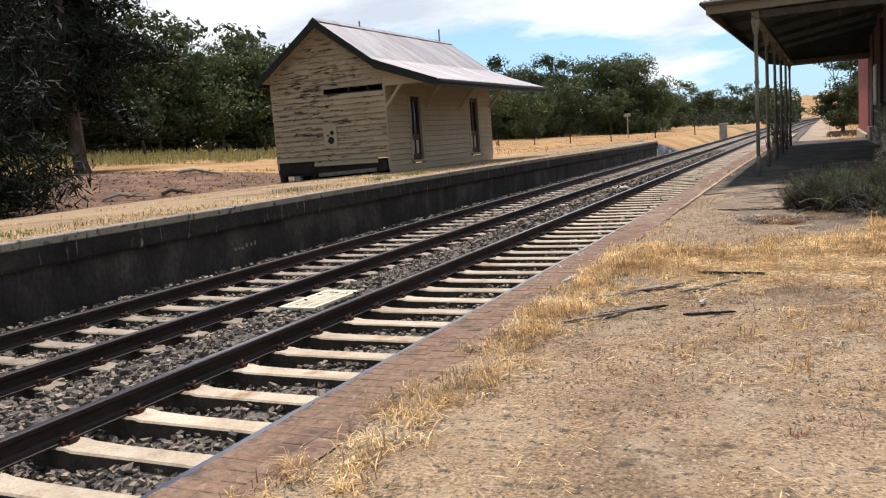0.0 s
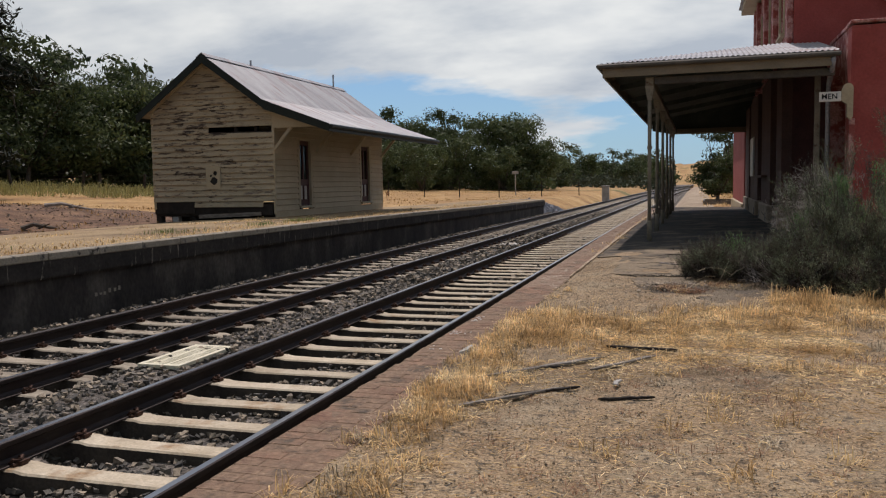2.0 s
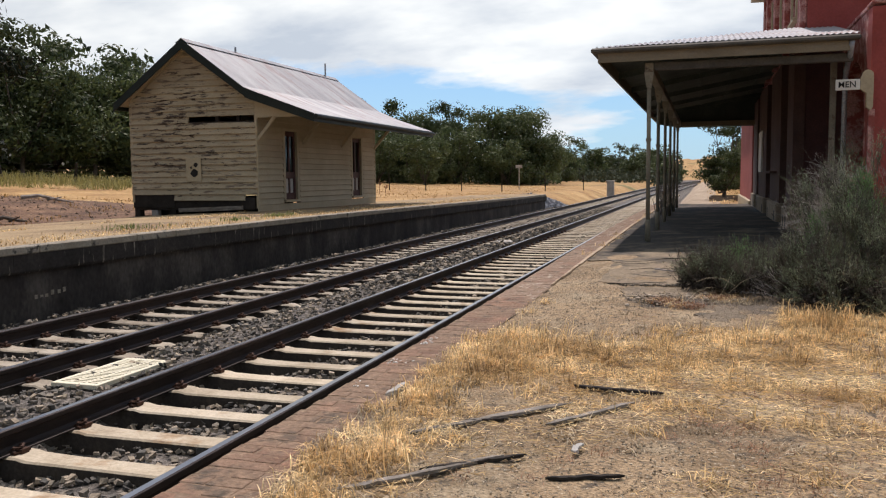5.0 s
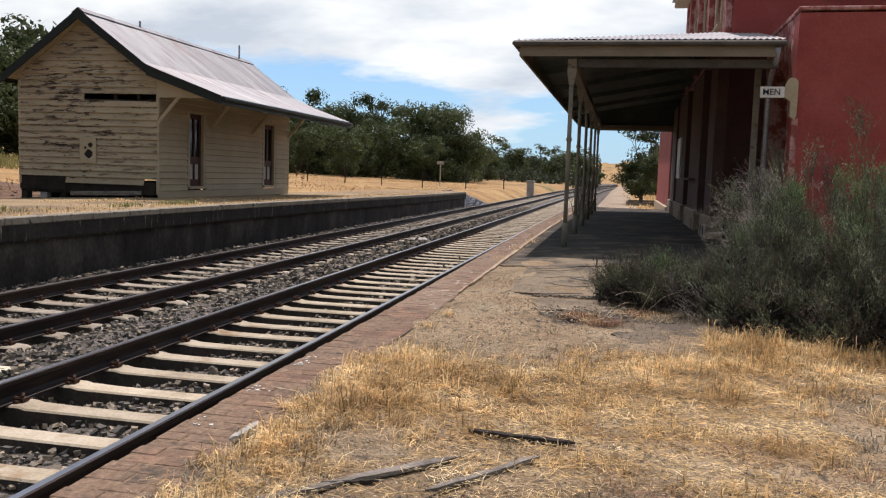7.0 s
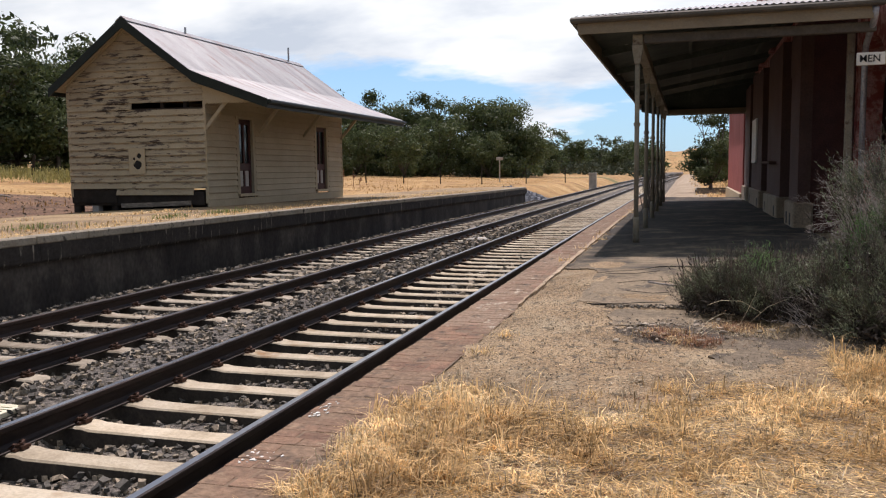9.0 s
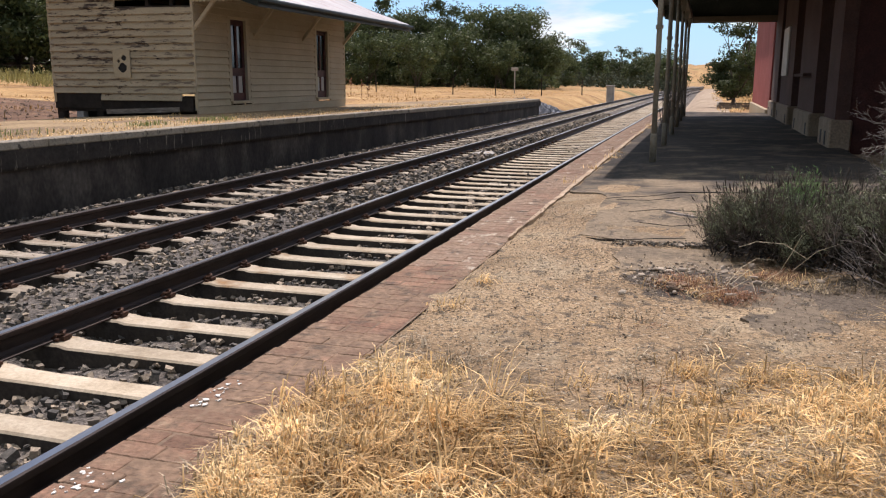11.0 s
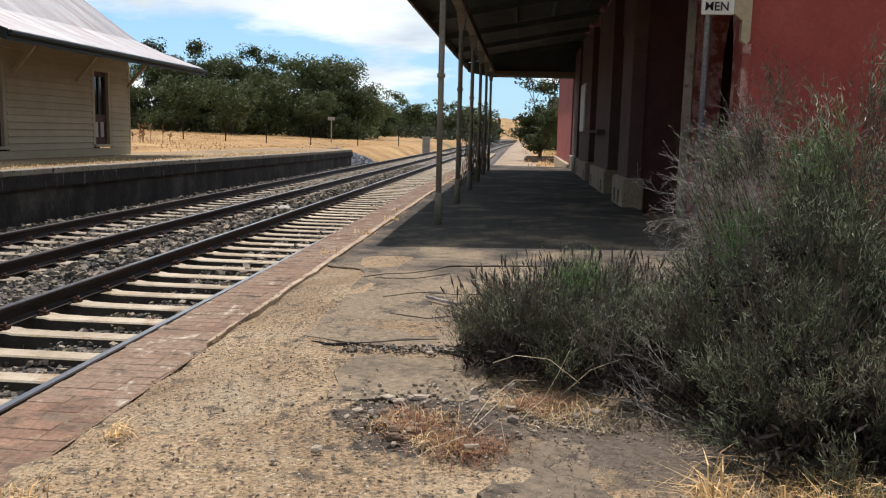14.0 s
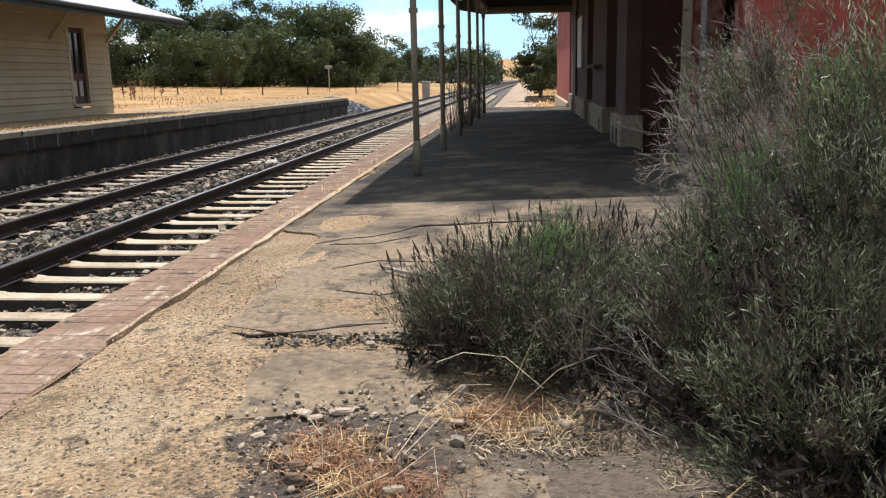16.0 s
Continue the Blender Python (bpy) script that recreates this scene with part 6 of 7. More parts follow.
CLUMPS = [(1.55, 6.3, 0.11, 0.5, 2200), (1.50, 7.2, 0.09, 0.4, 1900), (1.58, 8.0, 0.13, 0.32, 3600), (1.9, 8.15, 0.25, 0.22, 2000), (1.55, 5.3, 0.10, 0.6, 1300), (2.2, 8.0, 0.35, 0.35, 600),
          (1.95, 7.4, 0.25, 0.3, 700), (2.5, 8.35, 0.35, 0.25, 700), (3.0, 8.75, 0.30, 0.25, 2400), (3.4, 9.2, 0.30, 0.22, 4600), (3.75, 9.45, 0.35, 0.14, 4200), (3.5, 8.3, 0.5, 0.4, 1600), (4.4, 9.0, 0.5, 0.4, 2600),
          (3.0, 7.6, 0.6, 0.4, 700), (3.6, 7.2, 0.6, 0.5, 800), (2.6, 6.5, 0.7, 0.6, 350), (1.5, 4.2, 0.12, 0.6, 700), (3.4, 5.8, 0.6, 0.6, 600), (1.48, 9.3, 0.05, 0.5, 80), (1.45, 20.0, 0.05, 3.0, 300)]
blades("dry_grass", scatter(CLUMPS, 5), 0.074, 0.0021, M_STRAW, "dry golden grass in tufts over the gravel", "grass", 71, 2.0)
GREYED = [(x, y, rx * 1.25, ry * 1.25, max(34, int(k * 0.45))) for x, y, rx, ry, k in CLUMPS] + [(3.15, 10.25, 0.22, 0.08, 420), (3.4, 9.95, 0.18, 0.12, 420)]
blades("greyed_grass", scatter(GREYED, 57), 0.052, 0.0024, M_GREYSTRAW, "greyed matted dead grass between the tufts", "grass", 73, 2.5)
TALLER = [(1.62, 7.9, 0.12, 0.3, 500), (3.4, 9.35, 0.3, 0.15, 1300), (3.9, 9.5, 0.4, 0.15, 1100), (2.0, 8.3, 0.3, 0.15, 500), (3.2, 8.9, 0.3, 0.2, 300), (1.6, 6.4, 0.10, 0.4, 150)]
blades("tall_dry_grass", scatter(TALLER, 6), 0.150, 0.0021, M_STRAW, "taller pale seeding dry grass", "grass", 72, 2.2)
g = np.random.default_rng(15)
n = 52000
lit = np.stack([g.uniform(1.40, 4.6, n), np.where(g.uniform(0, 1, n) < 0.7, g.normal(8.0, 0.75, n), g.uniform(3.4, 9.6, n)), np.zeros(n)], 1)
lit = lit[(lit[:, 1] < 8.75 + 0.35 * (lit[:, 0] > 2.6)) | (g.uniform(0, 1, n) < 0.03)]
n = len(lit)
lit[:, 2] = [platform_z(y) + 0.002 + 0.012 * abs(wobble(x, y, 0.1, 3.0)) for x, y in lit[:, :2]]
keep = np.array([wobble(x, y, 0.7, 9.0) > -0.2 for x, y, _ in lit])
lit = lit[keep]
w = g.uniform(0, 6.283, len(lit))
v, f = cards(lit, g.uniform(0.02, 0.075, len(lit)), g.uniform(0.002, 0.0045, len(lit)), g, 0.0, np.stack([np.cos(w) * 4, np.sin(w) * 4, g.normal(0, 0.25, len(lit))], 1))
tagged(new("straw_litter", raw("straw_litter", v.tolist(), f.tolist(), M_STRAW)), "broken straw strewn over the gravel", "straw", kind="stuff")
RED_TUFTS = [((2.83, 10.37), 0.085, 460), ((2.40, 10.13), 0.085, 420), ((2.60, 9.96), 0.095, 480), ((2.44, 10.05), 0.06, 160)]
for i, ((x, y), r, n) in enumerate(RED_TUFTS):
    p = np.random.default_rng(90 + i).normal((x, y), r * 0.75, (n, 2))
    p = np.array([(a, b, platform_z(b) - 0.01) for a, b in p])
    blades("dead_grass_tuft", p, 0.055, 0.0014, M_REDSTRAW, "reddish dead grass tuft beside the shrub", "grass", 93 + i, 2.6, kind="stuff")
pale = [(2.92, 10.33, 0.10, 0.05, 170), (2.58, 9.95, 0.10, 0.08, 190), (2.42, 10.12, 0.10, 0.07, 120)]
blades("straw_wisps", scatter(pale, 17), 0.085, 0.0013, M_STRAW, "pale wisps of straw round the dead tufts", "grass", 98, 3.0)
WEEDY = [(-5.75, 17.2, 0.10, 0.25, 120), (-5.8, 19.0, 0.12, 0.4, 220), (-5.7, 7.5, 0.15, 1.2, 500), (-6.0, 14.5, 0.2, 0.3, 120)]
gg = np.random.default_rng(33)
weeds = np.concatenate([np.stack([gg.normal(x, rx, n), gg.normal(y, ry, n)], 1) for x, y, rx, ry, n in WEEDY])
blades("green_weeds", np.array([(x, y, far_platform_z(y) - 0.01) for x, y in weeds]), 0.10, 0.005, M_WEED, "green weeds on the far platform edge", "weeds", 34, 0.7)
n = 26000
fg = np.stack([gg.uniform(-8.0, -5.22, n), 5 + 34 * gg.uniform(0, 1, n) ** 1.2], 1)
fg = fg[[wobble(x, y, 1.1, 4.0) + 0.55 * (x > -6.1) > 0.12 and not (x < -7.0 and y > 21.2) for x, y in fg]]
blades("short_dry_grass", np.array([(x, y, far_platform_z(y) - 0.01) for x, y in fg]), 0.055, 0.006, M_STRAW, "short dry grass along the far platform", "grass", 35, 1.5)
n = 26000
fg = np.stack([gg.uniform(-60, -9, n), 34 + 70 * gg.uniform(0, 1, n)], 1)
fg = fg[[wobble(x, y, 6.0, 4.0) > -0.15 and not (x > -8 and y < 46) for x, y in fg]]
blades("paddock_grass", np.array([(x, y, ground_z(x, y) - 0.03) for x, y in fg]), 0.13, 0.016, M_PADDOCK, "dry paddock grass", "grass", 36, 1.5)
n = 15000
fa = np.stack([gg.uniform(30, 62, n), gg.uniform(42, 60, n)], 1)
fg = np.array([polar(a, d) for a, d in fa])
M_GREENSTRAW = leaf_mat("greenish_long_grass", [(0.20, 0.20, 0.07), (0.33, 0.30, 0.12)], 0.25, 0.7, 0.3)
fg = fg[[wobble(x, y, 2.5, 6.0) > -0.25 for x, y in fg]]
blades("long_grass", np.array([(x, y, ground_z(x, y) - 0.03) for x, y in fg]), 0.62, 0.016, M_GREENSTRAW, "long greenish grass along the wood", "grass", 37, 1.3)
n = 12000
fg = np.stack([gg.uniform(-26, -9.5, n), gg.uniform(7, 29, n)], 1)
fg = fg[[wobble(x, y, 2.0, 14.0) + 0.5 * (math.hypot((x + 16) / 8.0, (y - 19) / 8.0) - 1.0) > 0.12 and not (x > -12.3 and 21 < y < 30) for x, y in fg]]
blades("bank_grass", np.array([(x, y, ground_z(x, y) - 0.02) for x, y in fg]), 0.14, 0.012, M_PADDOCK, "dry grass round the bare earth bank", "grass", 39, 1.2)

n = 9000
fg = np.stack([gg.uniform(1.8, 6.5, n), 31.5 + 60 * gg.uniform(0, 1, n)], 1)
fg = fg[[x > 2.9 + 0.6 * wobble(x, y, 1.3, 8.0) and wobble(x, y, 2.2, 8.0) + 0.18 * (x - 3.2) > 0.05 and not (x > 3.7 and y < 39) for x, y in fg]]
blades("verge_grass", np.array([(x, y, ground_z(x, y) - 0.02) for x, y in fg]), 0.16, 0.012, M_STRAW, "pale dry grass beside the dirt track", "grass", 38, 0.9)

# withered weeds and reddish dead tufts over the gravel
WITHERED = [(2.4, 7.6, 0.15, 0.15, 260), (2.8, 6.9, 0.2, 0.2, 300), (3.3, 7.5, 0.25, 0.2, 420), (3.8, 7.0, 0.3, 0.3, 420), (2.2, 6.2, 0.15, 0.2, 200), (2.7, 5.7, 0.25, 0.2, 300), (3.2, 6.3, 0.3, 0.3, 380), (2.0, 5.3, 0.15, 0.3, 220), (3.5, 5.2, 0.4, 0.3, 380), (2.6, 4.8, 0.3, 0.3, 240), (2.1, 7.75, 0.3, 0.15, 300), (2.6, 9.0, 0.25, 0.2, 220)]
blades("withered_weeds", scatter(WITHERED, 51), 0.040, 0.0013, M_REDSTRAW, "reddish withered weeds over the gravel", "weeds", 52, 2.8)
# grit and stones on the deck
g = np.random.default_rng(44)
n = 26000
sx, sy = g.uniform(1.40, 3.9, n), 4.6 + 7.6 * g.uniform(0, 1, n)
stones("grit", np.stack([sx, sy, [platform_z(y) - 0.006 for y in sy]], 1), 0.0022 + 0.0036 * g.uniform(0, 1, n) ** 2.2, M_GRIT, "brown loose grit on the gravel deck", "grit", 45, shape=(OCT_V, OCT_F))
n = 420
sx, sy = g.normal(2.45, 0.20, n), g.normal(10.22, 0.17, n)
stones("rubble", np.stack([sx, sy, [platform_z(y) + 0.002 for y in sy]], 1), g.uniform(0.003, 0.009, n) * (1 + 1.4 * (g.uniform(0, 1, n) > 0.93)), M_PALE_STONE, "pale broken rubble beside the asphalt patch", "rubble", 46)
n = 260
sx = g.uniform(2.0, 2.55, n)
sy = 10.93 + 0.22 * (sx - 2.0) + g.normal(0, 0.035, n)
stones("rubble", np.stack([sx, sy, [platform_z(y) - 0.004 for y in sy]], 1), g.uniform(0.003, 0.010, n), M_STONE, "dark grit and chips in the broken paving joint", "rubble", 49, shape=(BLOCK_V, BLOCK_F))
n = 3000
r = np.sqrt(g.uniform(0, 1, n))
a = g.uniform(0, 6.283, n)
sx, sy = -6.6 + 2.3 * r * np.cos(a), 49.0 + 2.4 * r * np.sin(a)
n2 = 2600
cx, cy = g.normal(-16, 4.2, n2), g.normal(18.5, 4.2, n2)
stones("clods", np.stack([cx, cy, [ground_z(x, y) for x, y in zip(cx, cy)]], 1), g.uniform(0.015, 0.05, n2), M_DIRT_CLOD, "loose clods and pebbles on the bare earth bank", "clods", 48, shape=(OCT_V, OCT_F))
stones("gravel_heap", np.stack([sx, sy, -0.3 + 0.85 * (1 - r ** 1.4) + g.uniform(-0.03, 0.03, n)], 1), g.uniform(0.06, 0.13, n), M_BLUE_GRAVEL, "heap of blue-grey road metal past the platform end", "gravel heap", 47, shape=(BLOCK_V, BLOCK_F))


# ---------- debris, pit grate and small fixtures ----------


def plank(a, b, wide, thick, material, label, seed, lift=0.0):
    """A weathered split plank lying on the deck, bent and splintered at its ends."""
    g = random.Random(seed)
    a, b = Vector((a[0], a[1], platform_z(a[1]) + lift)), Vector((b[0], b[1], platform_z(b[1]) + lift))
    d = (b - a).normalized()
    s = Vector((-d.y, d.x, 0)).normalized()
    bm = bmesh.new()
    prev = None
    k = 16
    bow = g.uniform(-0.012, 0.012)
    for i in range(k + 1):
        t = i / k
        c = a.lerp(b, t) + s * (bow * math.sin(math.pi * t) + g.uniform(-0.004, 0.004)) + Vector((0, 0, thick * 0.3 + g.uniform(-0.001, 0.001)))
        ww = wide * (0.2 if i in (0, k) else 0.6 if i in (1, k - 1) else 1) * g.uniform(0.70, 1.08)
        tt = thick * (0.6 if i in (0, k) else 1) * g.uniform(0.9, 1.08)
        row = [bm.verts.new(c + s * u * ww / 2 + Vector((0, 0, v * tt / 2))) for u, v in ((-1, -1), (-0.9, 1), (0.0, 1.25), (0.9, 0.9), (1, -1))]
        if prev:
            for q in range(5):
                bm.faces.new((prev[q], prev[(q + 1) % 5], row[(q + 1) % 5], row[q]))
        else:
            bm.faces.new(row)
        prev = row
    bm.faces.new(prev[::-1])
    return solo("timber_plank", bm, material, label, "plank", group="fallen timbers")


plank((2.14, 7.345), (2.552, 7.31), 0.040, 0.018, M_DARK_WOOD, "dark rotten plank lying on the gravel", 1)
plank((1.62, 6.43), (2.176, 7.05), 0.044, 0.012, M_OLD_WOOD, "long grey split plank in the straw", 2)
plank((2.123, 6.705), (2.435, 7.13), 0.034, 0.013, M_OLD_WOOD, "short grey split plank in the straw", 3)
plank((1.585, 5.81), (2.042, 6.30), 0.032, 0.011, M_OLD_WOOD, "thin grey split plank by the coping", 4)
plank((1.80, 6.08), (2.12, 6.33), 0.022, 0.012, M_DARK_WOOD, "dark splinter lying along a grey plank", 9)
plank((2.23, 6.115), (2.48, 6.215), 0.024, 0.010, M_DARK_WOOD, "dark plank end half buried in grit", 5)
plank((2.285, 6.40), (2.293, 6.50), 0.028, 0.012, M_CONC, "pale splinter of timber lying in the grit", 6)
plank((1.79, 6.66), (1.96, 6.74), 0.018, 0.012, M_DARK_WOOD, "dark rotten splinter in the straw", 10)
plank((2.245, 11.96), (2.46, 11.785), 0.018, 0.014, M_TWIG, "bleached stick beside the shrub", 7, 0.012)
plank((1.335, 6.96), (1.345, 7.18), 0.035, 0.02, M_CONC, "pale broken coping fragment", 8)



def loose_stone(x, y, length, wide, high, turn, material, label, seed):
    """One broken stone or brick end, half sunk in the grit."""
    g = random.Random(seed)
    length, wide, high = length * 0.78, wide * 0.8, high * 0.75
    bm = boxed(-length / 2, length / 2, -wide / 2, wide / 2, -high * 0.4, high * 0.6, min(wide, high) * 0.3)
    for v in bm.verts:
        v.co += Vector((g.uniform(-1, 1) * length, g.uniform(-1, 1) * wide, g.uniform(-1, 1) * high)) * 0.09
    ob = solo("loose_stone", bm, material, label, "stone", group="loose stones")
    ob.matrix_basis = pose(x, y, platform_z(y) + 0.004, 0, 0, turn)


for k, (x, y, l, w, h, turn) in enumerate(((2.41, 10.352, 0.072, 0.036, 0.022, 8), (2.303, 10.335, 0.05, 0.034, 0.02, -20), (2.342, 10.306, 0.056, 0.03, 0.02, 30), (2.617, 9.926, 0.065, 0.04, 0.025, 10),
                                           (2.38, 10.919, 0.04, 0.026, 0.018, 15), (2.50, 10.33, 0.034, 0.026, 0.018, 60), (2.73, 10.30, 0.048, 0.03, 0.014, 0), (2.22, 10.19, 0.045, 0.03, 0.02, 40), (3.02, 10.30, 0.05, 0.035, 0.02, -30))):
    loose_stone(x, y, l, w, h, turn, M_PALE_STONE, "pale broken stone lying by the dead tufts", 300 + k)
for k, (x, y, turn) in enumerate(((2.365, 10.03, 6), (2.425, 10.03, -4), (2.375, 9.97, 12))):
    loose_stone(x, y, 0.058, 0.04, 0.03, turn, M_BRICK, "broken end of a red brick in the grit", 340 + k)


M_BLEACHED = mat("bleached_straw", [(0.46, 0.38, 0.25), (0.64, 0.55, 0.39)], 9, 40, 0.7, 0.1, vary=0.15)


def straw_stalk(pts, label):
    bm = bmesh.new()
    tube(bm, pts, [0.0015] + [0.0013] * (len(pts) - 2) + [0.0007], 5)
    solo("straw_stalk", bm, M_BLEACHED, label, "straw", group="long stalks")


for pts in (((2.60, 10.05, 0.60), (2.66, 10.22, 0.645), (2.74, 10.38, 0.665), (2.82, 10.40, 0.66)), ((2.62, 10.08, 0.60), (2.70, 10.26, 0.63), (2.80, 10.36, 0.63)),
            ((2.66, 10.46, 0.70), (2.74, 10.45, 0.735), (2.86, 10.40, 0.74), (2.96, 10.30, 0.69)), ((2.84, 10.36, 0.60), (2.89, 10.36, 0.70), (2.93, 10.35, 0.80)),
            ((2.86, 10.36, 0.62), (2.80, 10.24, 0.61), (2.77, 10.16, 0.60)), ((2.90, 10.36, 0.62), (3.0, 10.36, 0.72), (3.10, 10.34, 0.77)), ((2.60, 9.96, 0.61), (2.50, 9.86, 0.60), (2.46, 9.80, 0.59)),
            ((2.40, 10.14, 0.62), (2.34, 10.20, 0.66), (2.30, 10.16, 0.60)), ((2.62, 9.95, 0.61), (2.70, 10.02, 0.65), (2.72, 9.92, 0.60)), ((2.42, 10.12, 0.60), (2.43, 10.04, 0.68), (2.44, 9.99, 0.60))):
    straw_stalk(pts, "long bleached straw stalk bent over the debris")

# white marks of spilt paint on the coping
g = random.Random(5)
for _ in range(46):
    y = g.choice((7.20, 7.72, 7.72, 7.76, 8.27, 8.29, 8.41)) + g.uniform(-0.06, 0.06)
    bm = bmesh.new()
    c = Vector((1.04 + abs(g.gauss(0.0, 0.045)) + 0.012, y, coping_z(y) + 0.0005))
    size = 0.002 + 0.008 * g.random() ** 2
    ring = [bm.verts.new(c + Vector((math.cos(k * 0.698) * size * g.uniform(0.3, 1.5), math.sin(k * 0.698) * size * g.uniform(0.3, 1.9), 0))) for k in range(9)]
    f = bm.faces.new(ring)
    ex = bmesh.ops.extrude_face_region(bm, geom=[f])
    bmesh.ops.translate(bm, verts=[v for v in ex["geom"] if isinstance(v, bmesh.types.BMVert)], vec=(0, 0, 0.003))
    part("paint_spot", bm, M_WHITE_SIGN, coping, "splash of white paint")


for dy, dz, h in ((0.0, 0.0, 0.05), (0.09, 0.01, 0.03), (0.17, 0.0, 0.045), (0.27, 0.02, 0.06), (0.38, 0.02, 0.05), (0.47, 0.03, 0.06)):
    part("paint_mark", boxed(-5.106, -5.098, 11.55 + dy, 11.60 + dy, 0.13 + dz, 0.13 + dz + h), M_EDGE_WHITE, far_platform, "faded white paint mark")


def pit_grate(x0, x1, y0, y1, z):
    gr = thing("pit_grate", ((x0 + x1) / 2, (y0 + y1) / 2, z - 0.05), "cream moulded grate over a pit between the tracks", "grate")
    for a in ((x0, x0 + 0.04, y0, y1), (x1 - 0.04, x1, y0, y1), (x0 + 0.041, x1 - 0.041, y0, y0 + 0.04), (x0 + 0.041, x1 - 0.041, y1 - 0.04, y1)):
        part("rim", boxed(*a, z - 0.04, z, 0.004), M_GRATE, gr)
    k = 20
    for i in range(k):
        y = y0 + 0.05 + (y1 - y0 - 0.1) * i / (k - 1)
        part("grate_bar", boxed(x0 + 0.04, x1 - 0.04, y - 0.012, y + 0.012, z - 0.035, z - 0.002), M_GRATE, gr)
    for x in (x0 + (x1 - x0) * 0.33, x0 + (x1 - x0) * 0.66):
        part("cross_bar", boxed(x - 0.012, x + 0.012, y0 + 0.04, y1 - 0.04, z - 0.036, z - 0.001), M_GRATE, gr)
    part("pit_frame", boxed(x0 - 0.02, x1 + 0.02, y0 - 0.02, y1 + 0.02, z - 0.25, z - 0.042), M_DARK_WOOD, gr)


pit_grate(-2.46, -2.0, 8.95, 9.92, -0.10)
solo("cable_pit", boxed(-2.50, -2.02, 24.2, 24.85, -0.32, -0.10, 0.02), M_CONC, "pale concrete cable pit lid in the ballast", "pit")


def relay_box(x, y, z):
    r = thing("relay_box", (x, y, z), "grey concrete trackside relay box", "trackside box")
    part("cabinet", boxed(x - 0.29, x + 0.29, y - 0.3, y + 0.3, z - 0.9, z + 0.86, 0.03), M_CONC, r)
    part("lid", boxed(x - 0.34, x + 0.34, y - 0.35, y + 0.35, z + 0.862, z + 0.95, 0.03), M_CONC, r)


relay_box(-5.0, 75.0, 0.22)


def fence(posts, label, tilt, seed, tall=1.15, wires=3, stout=0.085):
    g = random.Random(seed)
    f = thing("wire_fence", (posts[0][0], posts[0][1], ground_z(*posts[0])), label, "fence")
    tops = []
    for x, y in posts:
        z = ground_z(x, y)
        t = Vector((g.uniform(-tilt, tilt), g.uniform(-tilt, tilt), 1))
        tube_bm = tube(bmesh.new(), [(x, y, z - 0.3), Vector((x, y, z)) + t * tall], [stout, stout * 0.9], 7)
        part("fence_post", tube_bm, M_DARK_WOOD, f)
        tops.append((Vector((x, y, z)), t))
    for k in range(wires):
        bm = bmesh.new()
        h = tall * (0.35 + 0.28 * k)
        for (a, ta), (b, tb) in zip(tops, tops[1:]):
            p, q = a + ta * h, b + tb * h
            tube(bm, [p, p.lerp(q, 0.5) - Vector((0, 0, 0.05)), q], 0.004, 3, False)
        part("wire", bm, M_DARK_WOOD, f)


fence([polar(a, d) for a, d in ((64, 40), (59, 42), (54, 44), (50, 46), (45.9, 48), (41.9, 50), (38.1, 51.5), (34.5, 53), (31, 55))], "old paddock fence of dark leaning posts", 0.22, 3)
fence([polar(a, d) for a, d in ((27.5, 62), (24.5, 63), (21.4, 64), (18.9, 65), (16.4, 66), (13.6, 66), (10.6, 68), (8.0, 74))], "paddock fence of thin dark posts", 0.04, 4, 1.3, 4, 0.045)


def dead_weeds(x, y, seed):
    g = random.Random(seed)
    bm = bmesh.new()
    z = ground_z(x, y) if y > 45 or x < -12 else far_platform_z(y) - 0.2
    for k in range(9):
        px, py = x + g.uniform(-0.9, 0.9), y + g.uniform(-0.4, 0.4)
        h = g.uniform(0.4, 0.9)
        tube(bm, [(px, py, z - 0.1), (px + g.uniform(-0.08, 0.08), py, z + h)], [0.012, 0.02], 4)
        for _ in range(5):
            t = g.uniform(0.5, 1) * h
            tube(bm, [(px, py, z + t), (px + g.uniform(-0.15, 0.15), py + g.uniform(-0.1, 0.1), z + t + 0.1)], [0.02, 0.03], 4)
    solo("dock_weeds", bm, M_REDSTRAW, "dead reddish dock stalks in the paddock", "weeds")


dead_weeds(*polar(22.8, 47), 2)


def farm_hut(x, y, w, turn):
    h = thing("farm_hut", (x, y, ground_z(x, y)), "small pale farm hut half hidden among the gums", "hut")
    z = ground_z(x, y)
    part("wall", boxed(x - w / 2, x + w / 2, y - 1.5, y + 1.5, z - 0.3, z + 2.1, 0.02), M_WHITE_SIGN, h)
    part("roof", extrude([(x - w / 2 - 0.2, z + 2.102), (x + w / 2 + 0.2, z + 2.102), (x, z + 3.0)], "y", y - 1.7, y + 1.7), M_TIN, h)
    part("window", boxed(x - 0.5, x + 0.5, y - 1.53, y - 1.502, z + 1.0, z + 1.7), M_GLASS, h)
    part("door", boxed(x + 0.8, x + 1.5, y - 1.53, y - 1.502, z + 0.02, z + 1.95), M_MAROON, h)


farm_hut(*polar(14.6, 123), 4.2, 0)


def sign_post(x, y):
    s = thing("trackside_sign", (x, y, ground_z(x, y)), "small pale trackside board on a thin post", "sign")
    z = ground_z(x, y)
    part("post", tube(bmesh.new(), [(x, y, z - 0.3), (x, y, z + 2.3)], 0.05, 6), M_CONC, s)
    part("board", boxed(x - 0.32, x + 0.32, y - 0.05, y - 0.02, z + 2.0, z + 2.28, 0.01), M_CONC, s)


sign_post(*polar(12.4, 78))


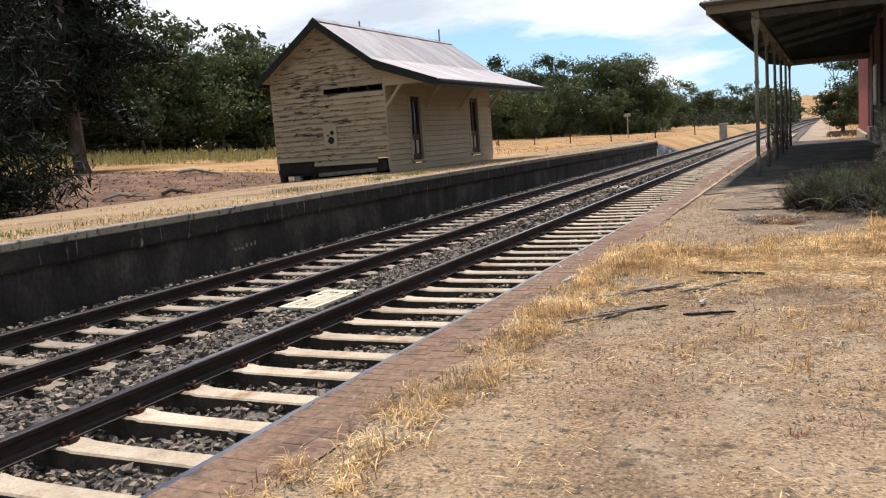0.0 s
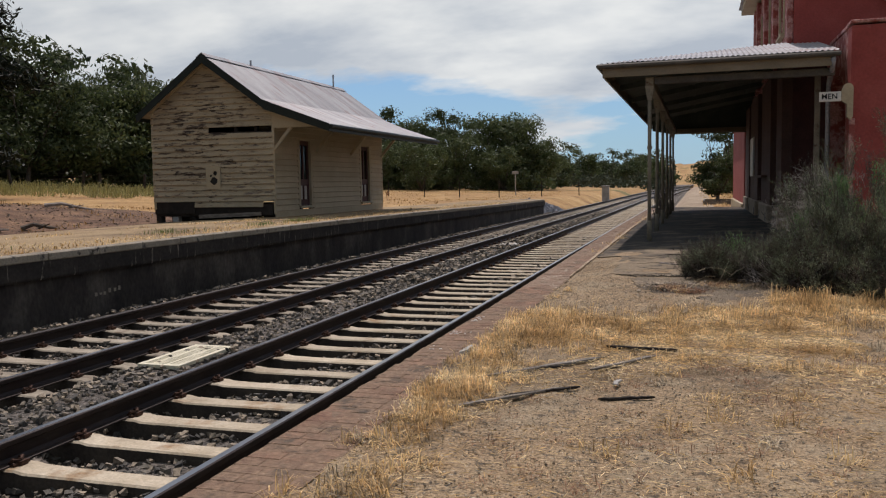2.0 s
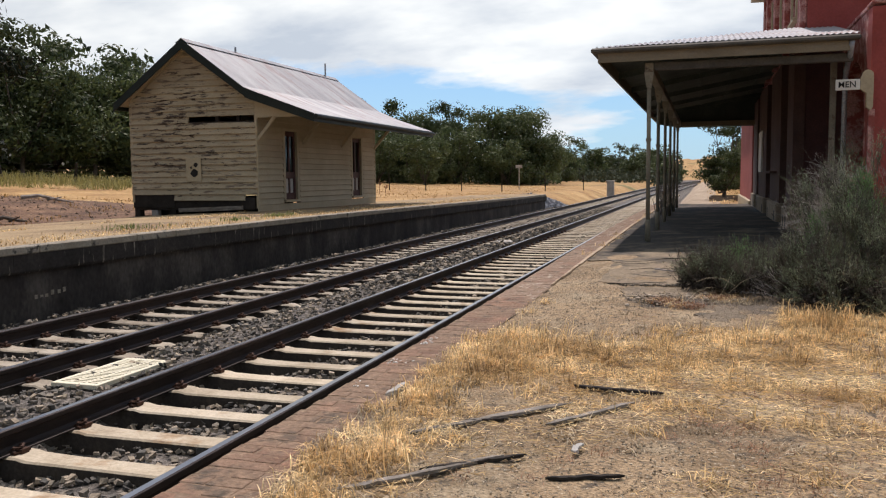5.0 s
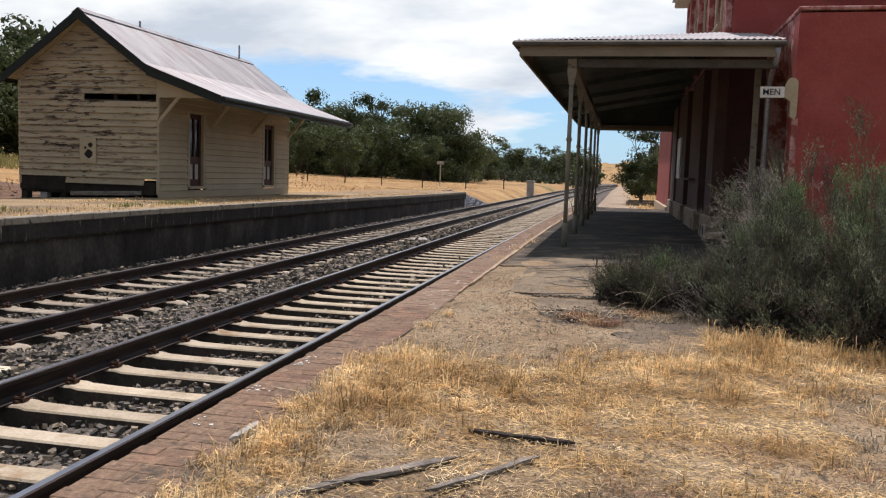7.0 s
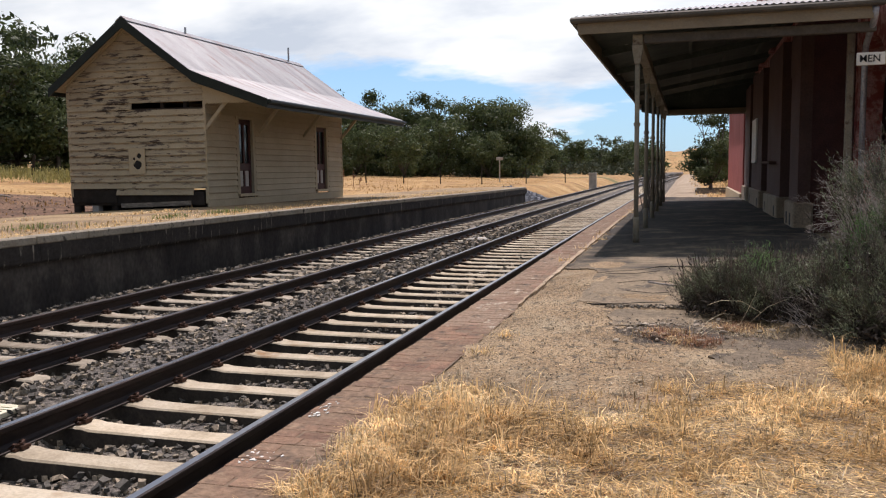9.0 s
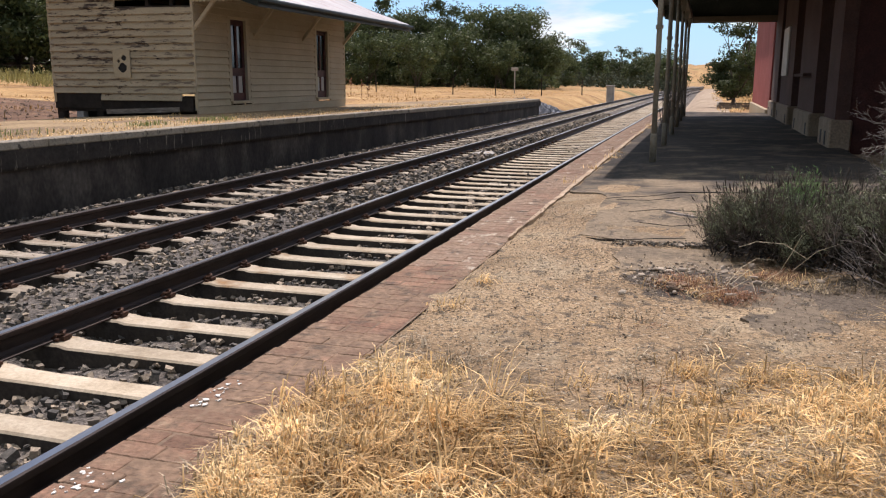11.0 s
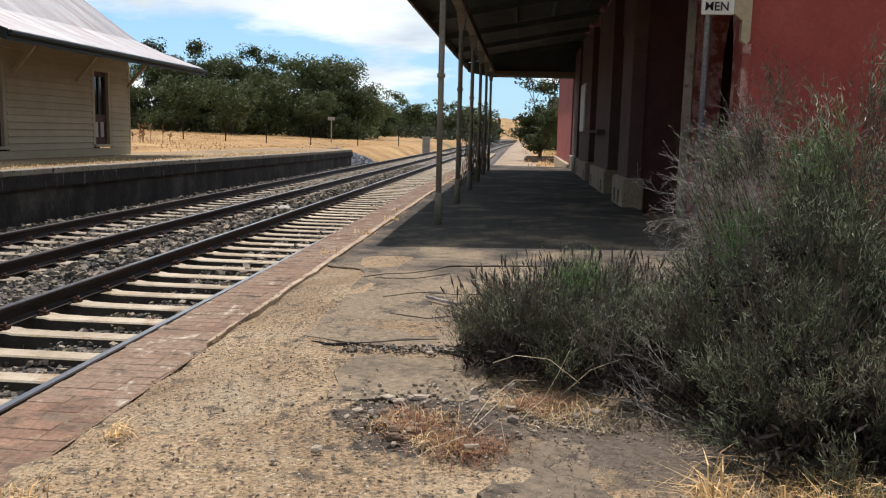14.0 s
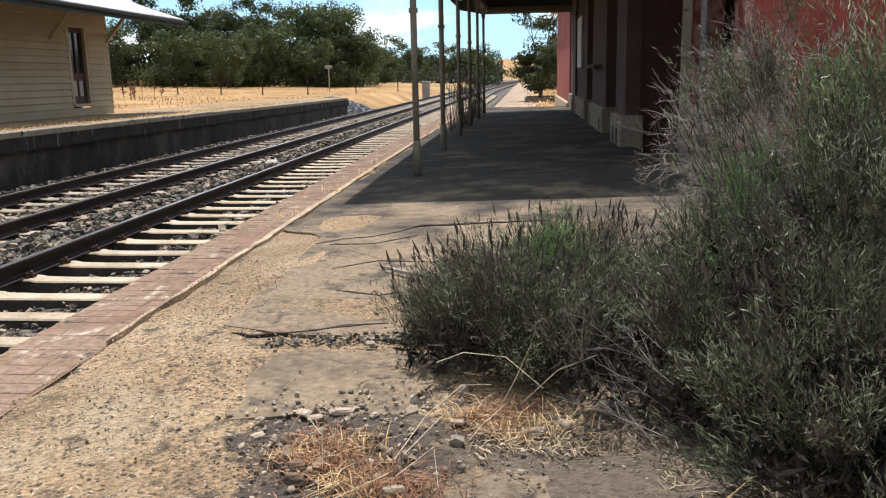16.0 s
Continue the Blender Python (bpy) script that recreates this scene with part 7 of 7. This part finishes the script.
def timber_edging():
    t = thing("timber_edging", (3.6, 44.5, 0.3), "weathered timber edging round the tree bed", "edging")
    z = ground_z(3.3, 44)
    for a, b in (((2.9, 42.6), (4.3, 42.3)), ((2.9, 42.6), (2.95, 46.4)), ((2.95, 46.4), (4.4, 46.5))):
        part("edging_board", bar(bmesh.new(), (*a, z + 0.07), (*b, z + 0.07), 0.07, 0.2), M_OLD_WOOD, t)


timber_edging()

# rough branches on the earth bank, and the rail guard with dry vines along the platform edge
for i, (a, b) in enumerate((((-14.2, 17.6), (-13.5, 18.6)), ((-13.4, 18.9), (-12.7, 19.3)), ((-16.0, 22.5), (-14.9, 23.3)), ((-14.6, 13.3), (-13.2, 14.6)), ((-14.9, 13.0), (-14.0, 15.2)))):
    g = random.Random(i)
    bm = bmesh.new()
    p, q = Vector((*a, ground_z(*a) + 0.06)), Vector((*b, ground_z(*b) + 0.06))
    tube(bm, [p, p.lerp(q, 0.35) + Vector((0, 0, 0.10)), p.lerp(q, 0.7) + Vector((0.1, 0, 0.02)), q], [0.06, 0.05, 0.04, 0.02], 6)
    tube(bm, [p.lerp(q, 0.5), p.lerp(q, 0.75) + Vector((0.25, -0.2, 0.12))], [0.03, 0.012], 5)
    solo("fallen_branch", bm, M_TWIG if i % 2 == 0 else M_BARK, "fallen weathered branch on the bare earth", "branch", group="fallen branches")

vine = thing("edge_railing", (1.75, 24, 0.6), "low wire railing between the posts hung with dead vines", "railing")
for y0, y1 in ((20.7, 23.2), (23.2, 25.7), (25.7, 28.2)):
    bm = bmesh.new()
    tube(bm, [(1.86, y0, 1.72), (1.86, y1, 1.72)], 0.018, 5)
    part("rail_bar", bm, M_POST, vine)
g = random.Random(12)
bm = bmesh.new()
for _ in range(110):
    y = g.uniform(20.6, 28.2)
    p = Vector((1.84 + g.uniform(-0.1, 0.1), y, platform_z(y)))
    h = g.uniform(0.5, 1.15)
    tube(bm, [p, p + Vector((g.uniform(-0.1, 0.1), g.uniform(-0.15, 0.15), h * 0.6)), p + Vector((g.uniform(-0.22, 0.22), g.uniform(-0.3, 0.3), h))], [0.007, 0.005, 0.003], 3, False)
tagged(part("dead_vine", bm, M_STALK, vine, "dead brown vine stems"), kind="stuff")
